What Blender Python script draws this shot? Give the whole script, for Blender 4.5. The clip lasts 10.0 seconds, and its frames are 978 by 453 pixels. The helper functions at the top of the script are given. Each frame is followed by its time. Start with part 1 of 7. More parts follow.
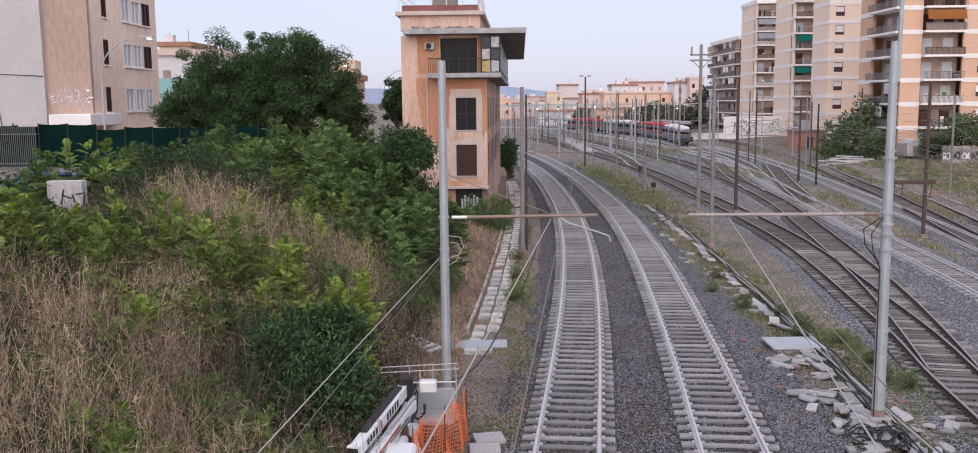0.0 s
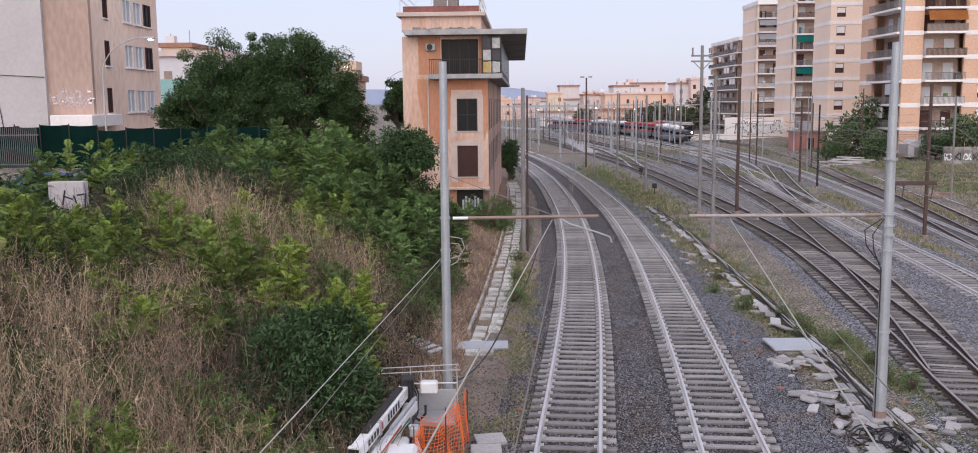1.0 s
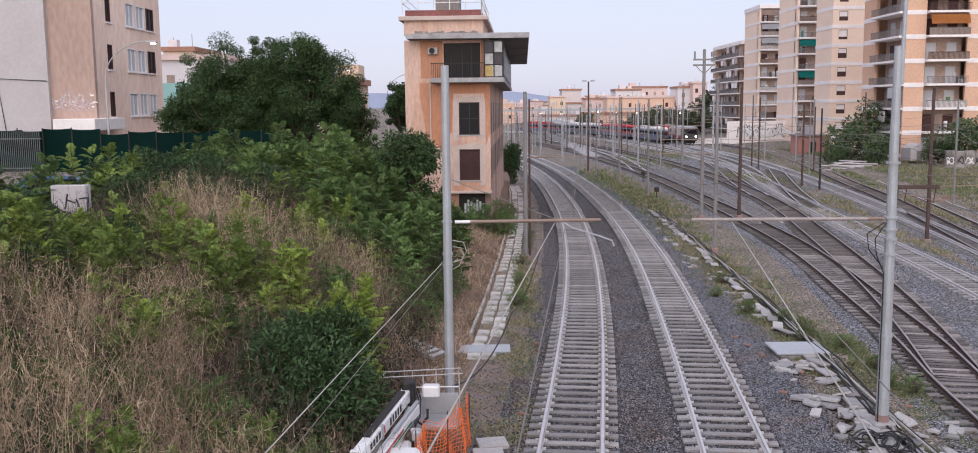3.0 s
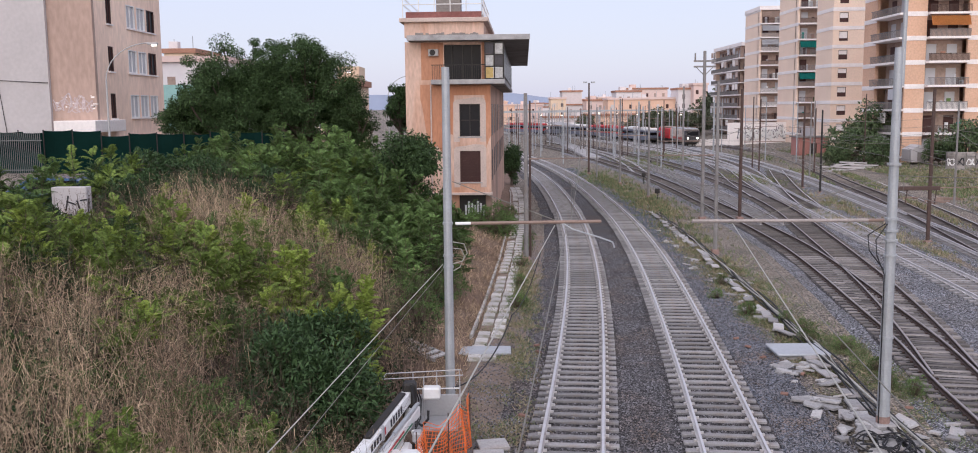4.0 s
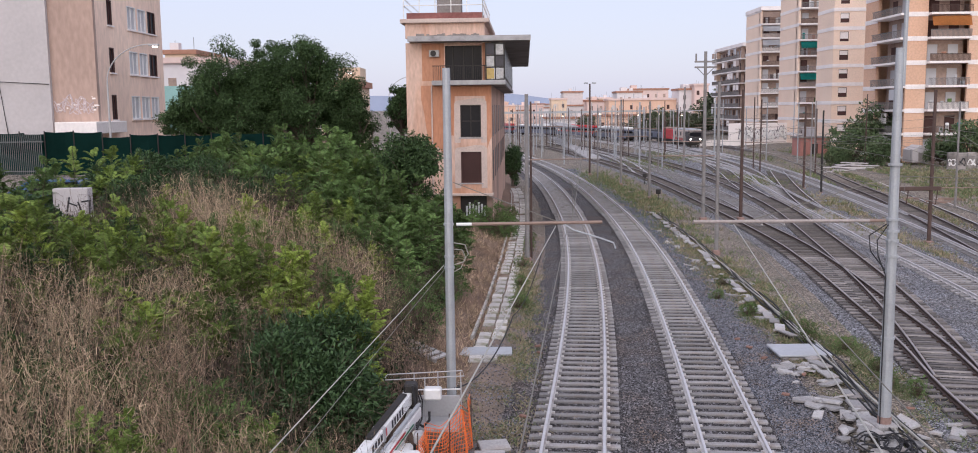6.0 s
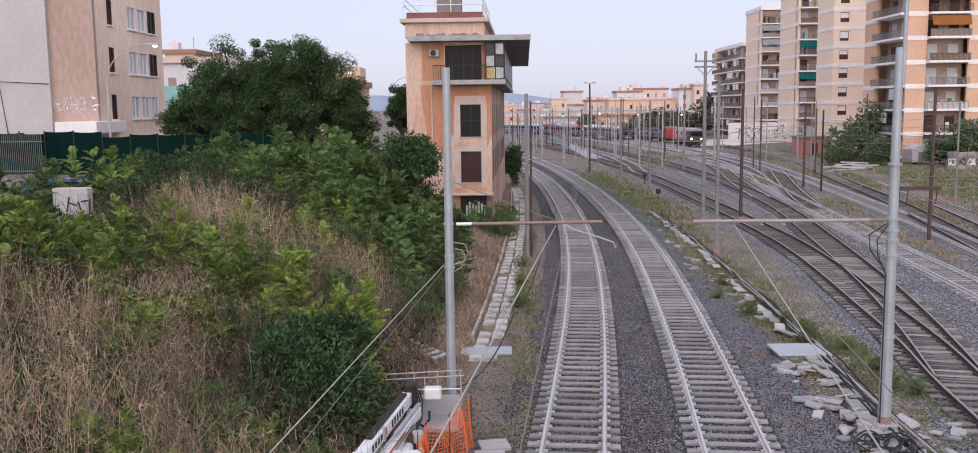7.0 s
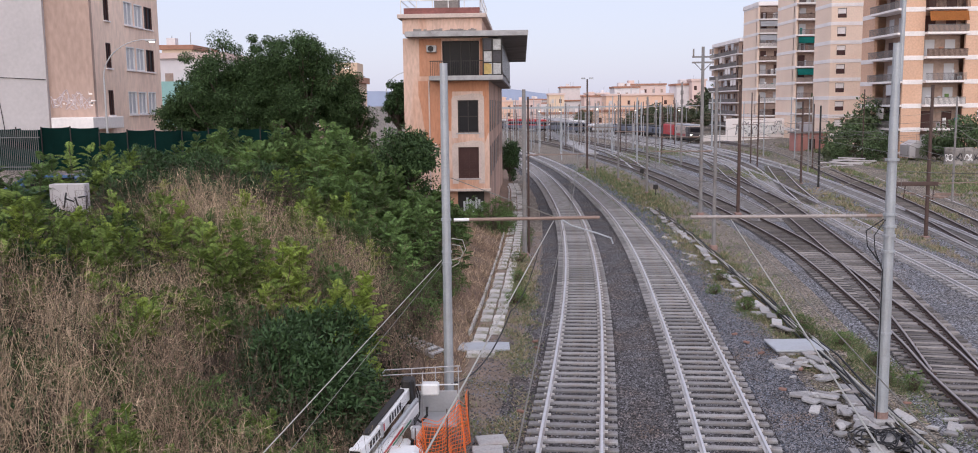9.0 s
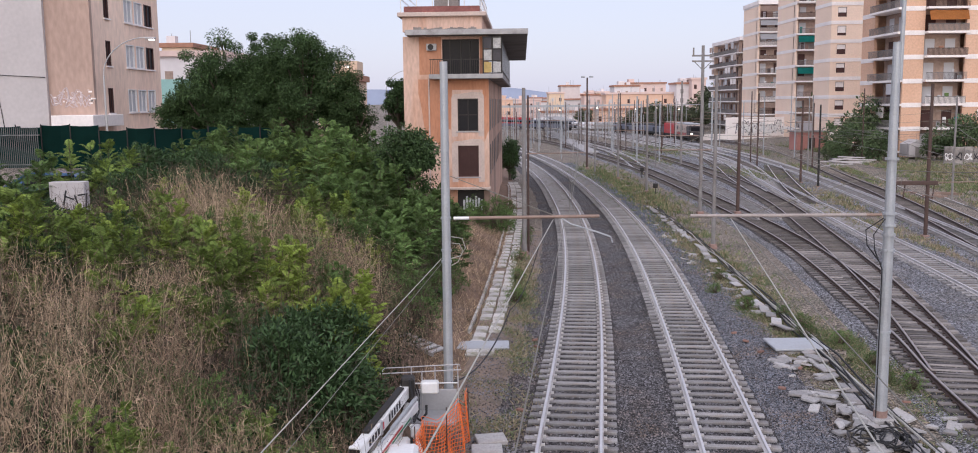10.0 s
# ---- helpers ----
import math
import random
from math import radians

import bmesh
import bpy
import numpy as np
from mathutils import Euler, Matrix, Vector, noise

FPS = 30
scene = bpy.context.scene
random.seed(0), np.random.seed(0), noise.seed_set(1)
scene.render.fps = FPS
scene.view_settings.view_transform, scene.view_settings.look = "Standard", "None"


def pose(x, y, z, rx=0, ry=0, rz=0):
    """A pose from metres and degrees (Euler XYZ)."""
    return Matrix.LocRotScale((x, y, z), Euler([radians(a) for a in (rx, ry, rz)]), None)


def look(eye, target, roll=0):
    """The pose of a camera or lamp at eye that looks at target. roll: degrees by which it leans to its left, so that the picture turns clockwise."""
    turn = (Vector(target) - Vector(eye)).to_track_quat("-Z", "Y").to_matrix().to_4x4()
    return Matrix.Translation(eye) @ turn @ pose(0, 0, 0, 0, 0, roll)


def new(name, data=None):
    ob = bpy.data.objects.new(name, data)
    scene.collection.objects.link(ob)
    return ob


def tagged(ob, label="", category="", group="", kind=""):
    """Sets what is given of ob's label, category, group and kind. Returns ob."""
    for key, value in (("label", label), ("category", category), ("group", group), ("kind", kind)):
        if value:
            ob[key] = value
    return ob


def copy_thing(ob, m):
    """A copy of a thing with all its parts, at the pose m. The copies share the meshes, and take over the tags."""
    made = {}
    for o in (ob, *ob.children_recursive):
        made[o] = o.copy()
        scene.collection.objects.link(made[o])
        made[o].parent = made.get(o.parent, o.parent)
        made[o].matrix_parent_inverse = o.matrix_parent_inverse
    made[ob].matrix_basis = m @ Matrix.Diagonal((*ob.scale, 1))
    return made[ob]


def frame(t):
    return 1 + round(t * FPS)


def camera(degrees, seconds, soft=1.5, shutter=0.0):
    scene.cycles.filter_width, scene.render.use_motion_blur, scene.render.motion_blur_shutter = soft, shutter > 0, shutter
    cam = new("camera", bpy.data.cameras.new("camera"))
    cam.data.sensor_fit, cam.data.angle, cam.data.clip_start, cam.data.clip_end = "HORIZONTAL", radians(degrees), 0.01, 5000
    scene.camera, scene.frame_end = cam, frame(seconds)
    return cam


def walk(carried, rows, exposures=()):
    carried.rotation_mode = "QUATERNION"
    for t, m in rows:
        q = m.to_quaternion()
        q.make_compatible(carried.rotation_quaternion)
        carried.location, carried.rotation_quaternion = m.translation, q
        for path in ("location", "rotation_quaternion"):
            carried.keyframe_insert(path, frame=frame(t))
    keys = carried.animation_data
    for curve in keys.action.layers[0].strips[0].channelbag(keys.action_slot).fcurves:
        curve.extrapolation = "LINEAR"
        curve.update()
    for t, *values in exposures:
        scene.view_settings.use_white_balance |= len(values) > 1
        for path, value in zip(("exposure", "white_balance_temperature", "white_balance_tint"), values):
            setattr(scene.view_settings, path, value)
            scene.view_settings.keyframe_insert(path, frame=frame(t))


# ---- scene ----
EYE = (0, 0, 8.48)
cam = camera(55.03, 10.0, soft=0.95)
walk(cam, [
    (0, look(EYE, (0.00, 99.11, -4.82), -0.57)),
    (0.5, look(EYE, (-0.06, 99.12, -4.77), -0.58)),
    (1, look(EYE, (-0.11, 99.12, -4.72), -0.57)),
    (1.5, look(EYE, (-0.17, 99.14, -4.63), -0.57)),
    (2, look(EYE, (-0.21, 99.15, -4.53), -0.57)),
    (2.5, look(EYE, (-0.28, 99.16, -4.43), -0.57)),
    (4, look(EYE, (-0.39, 99.20, -4.16), -0.60)),
    (4.5, look(EYE, (-0.42, 99.21, -4.10), -0.63)),
    (5, look(EYE, (-0.48, 99.22, -4.02), -0.65)),
    (5.5, look(EYE, (-0.49, 99.21, -4.05), -0.66)),
    (7, look(EYE, (-0.49, 99.20, -4.11), -0.68)),
    (7.5, look(EYE, (-0.41, 99.19, -4.19), -0.68)),
    (8, look(EYE, (-0.31, 99.18, -4.32), -0.69)),
    (8.5, look(EYE, (-0.26, 99.16, -4.45), -0.69)),
    (9, look(EYE, (-0.23, 99.15, -4.56), -0.68)),
    (9.5, look(EYE, (-0.20, 99.13, -4.68), -0.63)),
    (10, look(EYE, (-0.20, 99.12, -4.72), -0.59)),
], exposures=[(0, 0.0, 6300, 10), (10, 0.0, 6300, 10)])

# ---- light: a clear sky at dusk, the sun just above the roofs behind the camera ----
world = bpy.data.worlds.new("dusk_sky")
scene.world = world
world.use_nodes = True
wn = world.node_tree.nodes
sky = wn.new("ShaderNodeTexSky")
sky.sky_type = "NISHITA"
sky.sun_disc = False
sky.sun_elevation = radians(14)
sky.sun_rotation = radians(185)
sky.air_density, sky.dust_density, sky.ozone_density = 1.0, 1.5, 2.0
wn["Background"].inputs["Strength"].default_value = 0.15
# a thin even haze pales the sky
haze = wn.new("ShaderNodeMix")
haze.data_type = "RGBA"
haze.inputs[0].default_value = 0.72
haze.inputs[7].default_value = (5.65, 5.5, 6.85, 1)
world.node_tree.links.new(sky.outputs[0], haze.inputs[6])
world.node_tree.links.new(haze.outputs[2], wn["Background"].inputs[0])
sun = new("sun", bpy.data.lights.new("sun", "SUN"))
sun.data.energy, sun.data.angle, sun.data.color = 2.5, radians(100), (1.0, 0.92, 0.88)
sun.matrix_world = look((-6, -70, 54), (0, 0, 0))

# ---- helpers of this scene ----
rng = np.random.default_rng(7)


def link(nt, a, b):
    nt.links.new(a, b)


def mat(name, base, rough=0.8, metal=0.0, vary=0.25, scale=3.0, fine=40.0, bump=0.15, dirt=None, dirt_amount=0.5, island=0.0, per_object=0.0, spec=0.4, coord="Object", stretch=(1, 1, 1)):
    """A node material: a base colour varied at two scales, an optional second colour in patches, and a fine relief."""
    m = bpy.data.materials.new(name)
    m.use_nodes = True
    nt = m.node_tree
    b = nt.nodes["Principled BSDF"]
    b.inputs["Roughness"].default_value = rough
    b.inputs["Metallic"].default_value = metal
    b.inputs["Specular IOR Level"].default_value = spec
    tc = nt.nodes.new("ShaderNodeTexCoord")
    mp = nt.nodes.new("ShaderNodeMapping")
    mp.inputs["Scale"].default_value = stretch
    link(nt, tc.outputs[coord], mp.inputs[0])
    n1 = nt.nodes.new("ShaderNodeTexNoise")
    n1.inputs["Scale"].default_value, n1.inputs["Detail"].default_value = scale, 6
    n2 = nt.nodes.new("ShaderNodeTexNoise")
    n2.inputs["Scale"].default_value, n2.inputs["Detail"].default_value = fine, 4
    for n in (n1, n2):
        link(nt, mp.outputs[0], n.inputs["Vector"])
    val = nt.nodes.new("ShaderNodeMath")
    val.operation = "ADD"
    link(nt, n1.outputs[0], val.inputs[0])
    link(nt, n2.outputs[0], val.inputs[1])
    mr = nt.nodes.new("ShaderNodeMapRange")
    mr.inputs["From Min"].default_value, mr.inputs["From Max"].default_value = 0.6, 1.4
    mr.inputs["To Min"].default_value, mr.inputs["To Max"].default_value = 1 - vary, 1 + vary
    link(nt, val.outputs[0], mr.inputs[0])
    level = mr.outputs[0]
    for amount, kind in ((island, "ShaderNodeNewGeometry"), (per_object, "ShaderNodeObjectInfo")):
        if amount:
            g = nt.nodes.new(kind)
            r = nt.nodes.new("ShaderNodeMapRange")
            r.inputs["To Min"].default_value, r.inputs["To Max"].default_value = 1 - amount, 1 + amount
            link(nt, g.outputs["Random Per Island" if kind == "ShaderNodeNewGeometry" else "Random"], r.inputs[0])
            mul = nt.nodes.new("ShaderNodeMath")
            mul.operation = "MULTIPLY"
            link(nt, level, mul.inputs[0])
            link(nt, r.outputs[0], mul.inputs[1])
            level = mul.outputs[0]
    mix = nt.nodes.new("ShaderNodeMix")
    mix.data_type = "RGBA"
    mix.inputs[6].default_value = (*base, 1)
    mix.inputs[7].default_value = (*(dirt or base), 1)
    ramp = nt.nodes.new("ShaderNodeMapRange")
    ramp.inputs["From Min"].default_value, ramp.inputs["From Max"].default_value = 0.48, 0.66
    ramp.inputs["To Max"].default_value = dirt_amount
    n3 = nt.nodes.new("ShaderNodeTexNoise")
    n3.inputs["Scale"].default_value, n3.inputs["Detail"].default_value = scale * 0.6, 8
    link(nt, mp.outputs[0], n3.inputs["Vector"])
    link(nt, n3.outputs[0], ramp.inputs[0])
    link(nt, ramp.outputs[0], mix.inputs[0])
    hsv = nt.nodes.new("ShaderNodeHueSaturation")
    link(nt, mix.outputs[2], hsv.inputs["Color"])
    link(nt, level, hsv.inputs["Value"])
    link(nt, hsv.outputs[0], b.inputs["Base Color"])
    if bump:
        bp = nt.nodes.new("ShaderNodeBump")
        bp.inputs["Strength"].default_value, bp.inputs["Distance"].default_value = bump, 0.03
        link(nt, n2.outputs[0], bp.inputs["Height"])
        link(nt, bp.outputs[0], b.inputs["Normal"])
    return m


def stone_mat(name, base, tint, cell=17.0, spread=0.92):
    """Crushed stone: cells of single stones, each with its own shade, dark gaps and brown patches of dust."""
    m = mat(name, base, 0.95, vary=0.35, scale=0.45, fine=30, bump=0, dirt=tint, dirt_amount=0.85)
    nt = m.node_tree
    b = nt.nodes["Principled BSDF"]
    tc = nt.nodes.new("ShaderNodeTexCoord")
    vo = nt.nodes.new("ShaderNodeTexVoronoi")
    vo.inputs["Scale"].default_value = cell
    link(nt, tc.outputs["Object"], vo.inputs["Vector"])
    sep = nt.nodes.new("ShaderNodeSeparateColor")
    link(nt, vo.outputs["Color"], sep.inputs[0])
    shade = nt.nodes.new("ShaderNodeMapRange")
    shade.inputs["To Min"].default_value, shade.inputs["To Max"].default_value = 1 - spread, 1 + spread * 1.2
    link(nt, sep.outputs[0], shade.inputs[0])
    gap = nt.nodes.new("ShaderNodeMapRange")
    gap.inputs["From Min"].default_value, gap.inputs["From Max"].default_value = 0.25, 0.75
    gap.inputs["To Min"].default_value, gap.inputs["To Max"].default_value = 1.1, 0.22
    link(nt, vo.outputs["Distance"], gap.inputs[0])
    mul = nt.nodes.new("ShaderNodeMath")
    mul.operation = "MULTIPLY"
    link(nt, shade.outputs[0], mul.inputs[0])
    link(nt, gap.outputs[0], mul.inputs[1])
    hsv = nt.nodes.new("ShaderNodeHueSaturation")
    old = b.inputs["Base Color"].links[0].from_socket
    link(nt, old, hsv.inputs["Color"])
    link(nt, mul.outputs[0], hsv.inputs["Value"])
    link(nt, hsv.outputs[0], b.inputs["Base Color"])
    bp = nt.nodes.new("ShaderNodeBump")
    bp.invert = True
    bp.inputs["Strength"].default_value, bp.inputs["Distance"].default_value = 1.0, 0.04
    link(nt, vo.outputs["Distance"], bp.inputs["Height"])
    link(nt, bp.outputs[0], b.inputs["Normal"])
    return m


def glow(name, color, strength):
    m = bpy.data.materials.new(name)
    m.use_nodes = True
    b = m.node_tree.nodes["Principled BSDF"]
    b.inputs["Base Color"].default_value = (*color, 1)
    b.inputs["Emission Color"].default_value = (*color, 1)
    b.inputs["Emission Strength"].default_value = strength
    return m


def as_mesh(name, bm, material, smooth=False):
    me = bpy.data.meshes.new(name)
    bm.normal_update()
    bm.to_mesh(me)
    bm.free()
    for m in (material if isinstance(material, (list, tuple)) else [material]):
        me.materials.append(m)
    if smooth:
        me.shade_smooth()
    return me


def thing(name, label, category, m=None, group="", kind="", data=None):
    ob = new(name, data)
    ob.matrix_basis = m if m is not None else Matrix()
    return tagged(ob, label, category, group, kind)


def part(name, bm, material, parent, label="", smooth=False):
    """One mesh object under a thing or a part."""
    ob = new(name, bm if isinstance(bm, bpy.types.Mesh) else as_mesh(name, bm, material, smooth))
    ob.parent = parent
    return tagged(ob, label)


def box(bm, x0, y0, z0, x1, y1, z1, bevel=0.0, m=None):
    r = bmesh.ops.create_cube(bm, size=1.0)
    vs = r["verts"]
    for v in vs:
        v.co = Vector(((x0 + x1) / 2 + v.co.x * (x1 - x0), (y0 + y1) / 2 + v.co.y * (y1 - y0), (z0 + z1) / 2 + v.co.z * (z1 - z0)))
    if bevel:
        es = list({e for v in vs for e in v.link_edges})
        out = bmesh.ops.bevel(bm, geom=es, offset=bevel, segments=1, affect="EDGES")
        vs = out["verts"]
    if m is not None:
        bmesh.ops.transform(bm, matrix=m, verts=list(vs))
    return bm


def B(*a, **k):
    return box(bmesh.new(), *a, **k)


def rod(bm, p0, p1, r0, r1=None, n=8, caps=True):
    p0, p1 = Vector(p0), Vector(p1)
    r1 = r0 if r1 is None else r1
    d = (p1 - p0)
    q = d.to_track_quat("Z", "Y").to_matrix()
    a = [bm.verts.new(p0 + q @ Vector((math.cos(i * math.tau / n) * r0, math.sin(i * math.tau / n) * r0, 0))) for i in range(n)]
    b = [bm.verts.new(p1 + q @ Vector((math.cos(i * math.tau / n) * r1, math.sin(i * math.tau / n) * r1, 0))) for i in range(n)]
    for i in range(n):
        bm.faces.new((a[i], a[(i + 1) % n], b[(i + 1) % n], b[i]))
    if caps:
        bm.faces.new(a[::-1])
        bm.faces.new(b)
    return bm


def pipe(bm, pts, r, n=6):
    """One continuous tube through points."""
    pts = [Vector(p) for p in pts]
    prev = None
    for i, p in enumerate(pts):
        d = pts[min(i + 1, len(pts) - 1)] - pts[max(i - 1, 0)]
        if d.length < 1e-6:
            d = pts[1] - pts[0]
        d.normalize()
        u = d.cross(Vector((0.31, 0.17, 0.93))).normalized()
        w = d.cross(u)
        ring = [bm.verts.new(p + (u * math.cos(k * math.tau / n) + w * math.sin(k * math.tau / n)) * r) for k in range(n)]
        if prev:
            for k in range(n):
                bm.faces.new((prev[k], prev[(k + 1) % n], ring[(k + 1) % n], ring[k]))
        else:
            bm.faces.new(ring[::-1])
        prev = ring
    bm.faces.new(prev)
    return bm


def sagging(p0, p1, sag, n=14):
    p0, p1 = Vector(p0), Vector(p1)
    return [p0.lerp(p1, i / n) - Vector((0, 0, sag * 4 * (i / n) * (1 - i / n))) for i in range(n + 1)]


def curve_line(ctrl, step=0.6):
    """A smooth plan line x(y) through control points, walked in even steps: (x, y, heading) each."""
    c = np.array(ctrl, float)
    ys = np.linspace(c[0, 1], c[-1, 1], 2000)
    m = np.gradient(c[:, 0], c[:, 1])
    k = np.clip(np.searchsorted(c[:, 1], ys, side="right") - 1, 0, len(c) - 2)
    h = c[k + 1, 1] - c[k, 1]
    u = (ys - c[k, 1]) / h
    xs = (2 * u**3 - 3 * u**2 + 1) * c[k, 0] + (u**3 - 2 * u**2 + u) * h * m[k] + (-2 * u**3 + 3 * u**2) * c[k + 1, 0] + (u**3 - u**2) * h * m[k + 1]
    s = np.concatenate([[0], np.cumsum(np.hypot(np.diff(xs), np.diff(ys)))])
    q = np.arange(0, s[-1], step)
    x, y = np.interp(q, s, xs), np.interp(q, s, ys)
    return np.stack([x, y, np.arctan2(np.gradient(x), np.gradient(y))], 1)


def sweep(bm, line, profile, z=0.0):
    """A profile (across, up) swept along a plan line."""
    prev = None
    for x, y, a in line:
        ring = [bm.verts.new((x + u * math.cos(a), y - u * math.sin(a), z + w)) for u, w in profile]
        if prev:
            for i in range(len(ring)):
                j = (i + 1) % len(ring)
                bm.faces.new((prev[i], prev[j], ring[j], ring[i]))
        else:
            bm.faces.new(ring[::-1])
        prev = ring
    bm.faces.new(prev)
    return bm

# ---- plan lines of the tracks ----
T1 = [(0.05, 5), (0.95, 14), (1.92, 22.5), (2.58, 27.9), (3.53, 36.3), (4.92, 51.9), (5.73, 65.9), (6.15, 85), (6.0, 105), (5.3, 122), (3.6, 145), (0.0, 175)]
T2 = [(3.9, 5), (4.95, 14), (5.93, 22.5), (6.55, 27.9), (7.42, 36.3), (8.78, 51.9), (9.55, 65.9), (9.9, 85), (9.75, 105), (9.1, 122), (7.4, 145), (3.8, 175)]
T3 = [(11.1, 8), (13.55, 23.9), (14.15, 27.8), (14.85, 31.2), (16.1, 39.6), (17.2, 47.6), (18.0, 55.1), (18.5, 66.7), (18.75, 82), (18.9, 99.5), (18.7, 115), (17.4, 140), (14.5, 175), (9.5, 215)]
T4 = [(14.3, 28.0), (15.7, 33.4), (17.65, 42.0), (19.35, 51.0), (21.0, 60.4), (23.3, 74.4), (25.2, 95), (25.9, 115), (25.6, 138), (23.9, 165), (20.0, 205)]
T5 = [(19.4, 20), (20.7, 32), (22.2, 44), (23.4, 55), (24.8, 66), (27.0, 84), (29.7, 104), (31.4, 122), (32.2, 145), (31.3, 175), (28.0, 215), (22.0, 260)]
T6 = [(22.5, 20), (25.2, 38), (27.6, 51), (29.3, 61), (31.1, 73.7), (33.2, 89), (35.3, 105), (37.1, 121), (38.8, 143), (39.3, 170), (37.5, 210), (33.0, 260)]
T7 = [(26.0, 30), (34.1, 64), (39.1, 87), (43.0, 106), (46.0, 125), (48.3, 145), (49.0, 175), (46.5, 220), (42, 265)]

T8 = [(28.0, 52), (31.2, 66), (34.8, 83), (37.2, 97), (41.3, 119), (44.6, 138), (46.9, 155), (47.6, 185), (45.2, 225)]

# far lines: a locomotive creeps forward on the first, car carriers leave on the second
TRAIN_A = [(34.6, 140), (36.6, 160), (37.2, 170), (37.3, 180), (36.4, 194), (33.6, 212), (28.6, 232), (22.0, 250), (13.0, 268), (2.0, 286)]
TRAIN_A = [(x * 1.08, y * 1.08) for x, y in TRAIN_A]
TRAIN_B = [(33.4, 151.6), (35.5, 173.1), (36.2, 183.7), (36.3, 194.3), (35.3, 209.1), (32.4, 228.2), (27.1, 249.4), (20.1, 268.4), (10.5, 287.5), (-1.3, 306.8), (-13, 325), (-27, 343), (-44, 361), (-64, 379), (-88, 398), (-118, 418), (-160, 440)]

# ---- materials ----
M_BALLAST = stone_mat("brown_grey_ballast", (0.128, 0.122, 0.127), (0.135, 0.106, 0.092), 23.0)
M_BALLAST2 = stone_mat("clean_grey_ballast", (0.168, 0.180, 0.212), (0.147, 0.147, 0.155), 22.0)
M_BALLASTYARD = stone_mat("pale_yard_ballast", (0.25, 0.252, 0.272), (0.22, 0.208, 0.20))
M_BALLASTDARK = stone_mat("dark_dusted_ballast", (0.078, 0.072, 0.074), (0.094, 0.077, 0.068), 23.0)
M_DIRT = stone_mat("gravelly_dirt", (0.31, 0.262, 0.215), (0.235, 0.215, 0.17), 14.0, 0.5)
# Soil below the plants is darkened, so their shade is in its colour.
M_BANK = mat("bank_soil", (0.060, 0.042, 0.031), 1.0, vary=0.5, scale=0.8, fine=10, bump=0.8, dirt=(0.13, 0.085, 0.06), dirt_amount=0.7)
M_BANKFOOT = mat("reddish_bare_bank_soil", (0.19, 0.125, 0.09), 1.0, vary=0.45, scale=1.0, fine=14, bump=0.8, dirt=(0.12, 0.085, 0.065), dirt_amount=0.8)
M_CONC = mat("grey_concrete", (0.36, 0.35, 0.35), 0.9, vary=0.3, scale=2.0, fine=30, bump=0.3, dirt=(0.22, 0.21, 0.2), dirt_amount=0.7)
M_PATH = mat("mossy_pale_concrete", (0.50, 0.475, 0.45), 0.95, vary=0.35, scale=2.2, fine=18, bump=0.3, dirt=(0.19, 0.18, 0.12), dirt_amount=0.9, per_object=0.22)
M_SLEEPER = mat("concrete_sleeper", (0.265, 0.257, 0.257), 0.9, vary=0.35, scale=3, fine=30, bump=0.3, dirt=(0.19, 0.165, 0.15), dirt_amount=0.85, per_object=0.28)
M_TIMBER = mat("timber_sleeper", (0.13, 0.115, 0.105), 0.95, vary=0.4, scale=3, fine=30, bump=0.4, island=0.3)
M_RAIL = mat("rusty_rail", (0.075, 0.05, 0.042), 0.6, 0.3, vary=0.25, scale=2, fine=40, bump=0.1)
M_RAILTOP = mat("worn_rail_head", (0.60, 0.59, 0.60), 0.45, 0.4, vary=0.1, scale=2, fine=30, bump=0.03)
M_RAILDUST = mat("beige_dusty_rail", (0.50, 0.48, 0.47), 0.8, 0.05, vary=0.35, scale=2, fine=30, bump=0.1, dirt=(0.2, 0.15, 0.13), dirt_amount=0.6)
M_RAILDULL = mat("brown_rail_head", (0.36, 0.33, 0.32), 0.4, 0.5, vary=0.2, scale=2, fine=30, bump=0.05)
M_RAILPALE = mat("dusty_pale_rail", (0.60, 0.58, 0.575), 0.75, 0.1, vary=0.3, scale=2, fine=30, bump=0.1)
M_STEEL = mat("galvanised_steel", (0.40, 0.42, 0.44), 0.55, 0.35, vary=0.15, scale=2, fine=25, bump=0.08, dirt=(0.3, 0.3, 0.3), dirt_amount=0.5)
M_RUST = mat("rust_brown_steel", (0.095, 0.062, 0.053), 0.8, 0.2, vary=0.3, scale=3, fine=40)
M_OCHRE = mat("weathered_pink_render", (0.60, 0.42, 0.335), 0.95, vary=0.28, scale=0.8, fine=7, bump=0.25, dirt=(0.49, 0.27, 0.175), dirt_amount=1.0, stretch=(1, 1, 0.28))
# Tower side wall: shade is mixed into this browner colour, with grime streaks.
M_GRIMYSHADE = mat("grimy_shaded_render", (0.47, 0.31, 0.24), 0.95, vary=0.3, scale=0.5, fine=6, bump=0.25, dirt=(0.24, 0.17, 0.14), dirt_amount=0.9, stretch=(1, 1, 0.35))
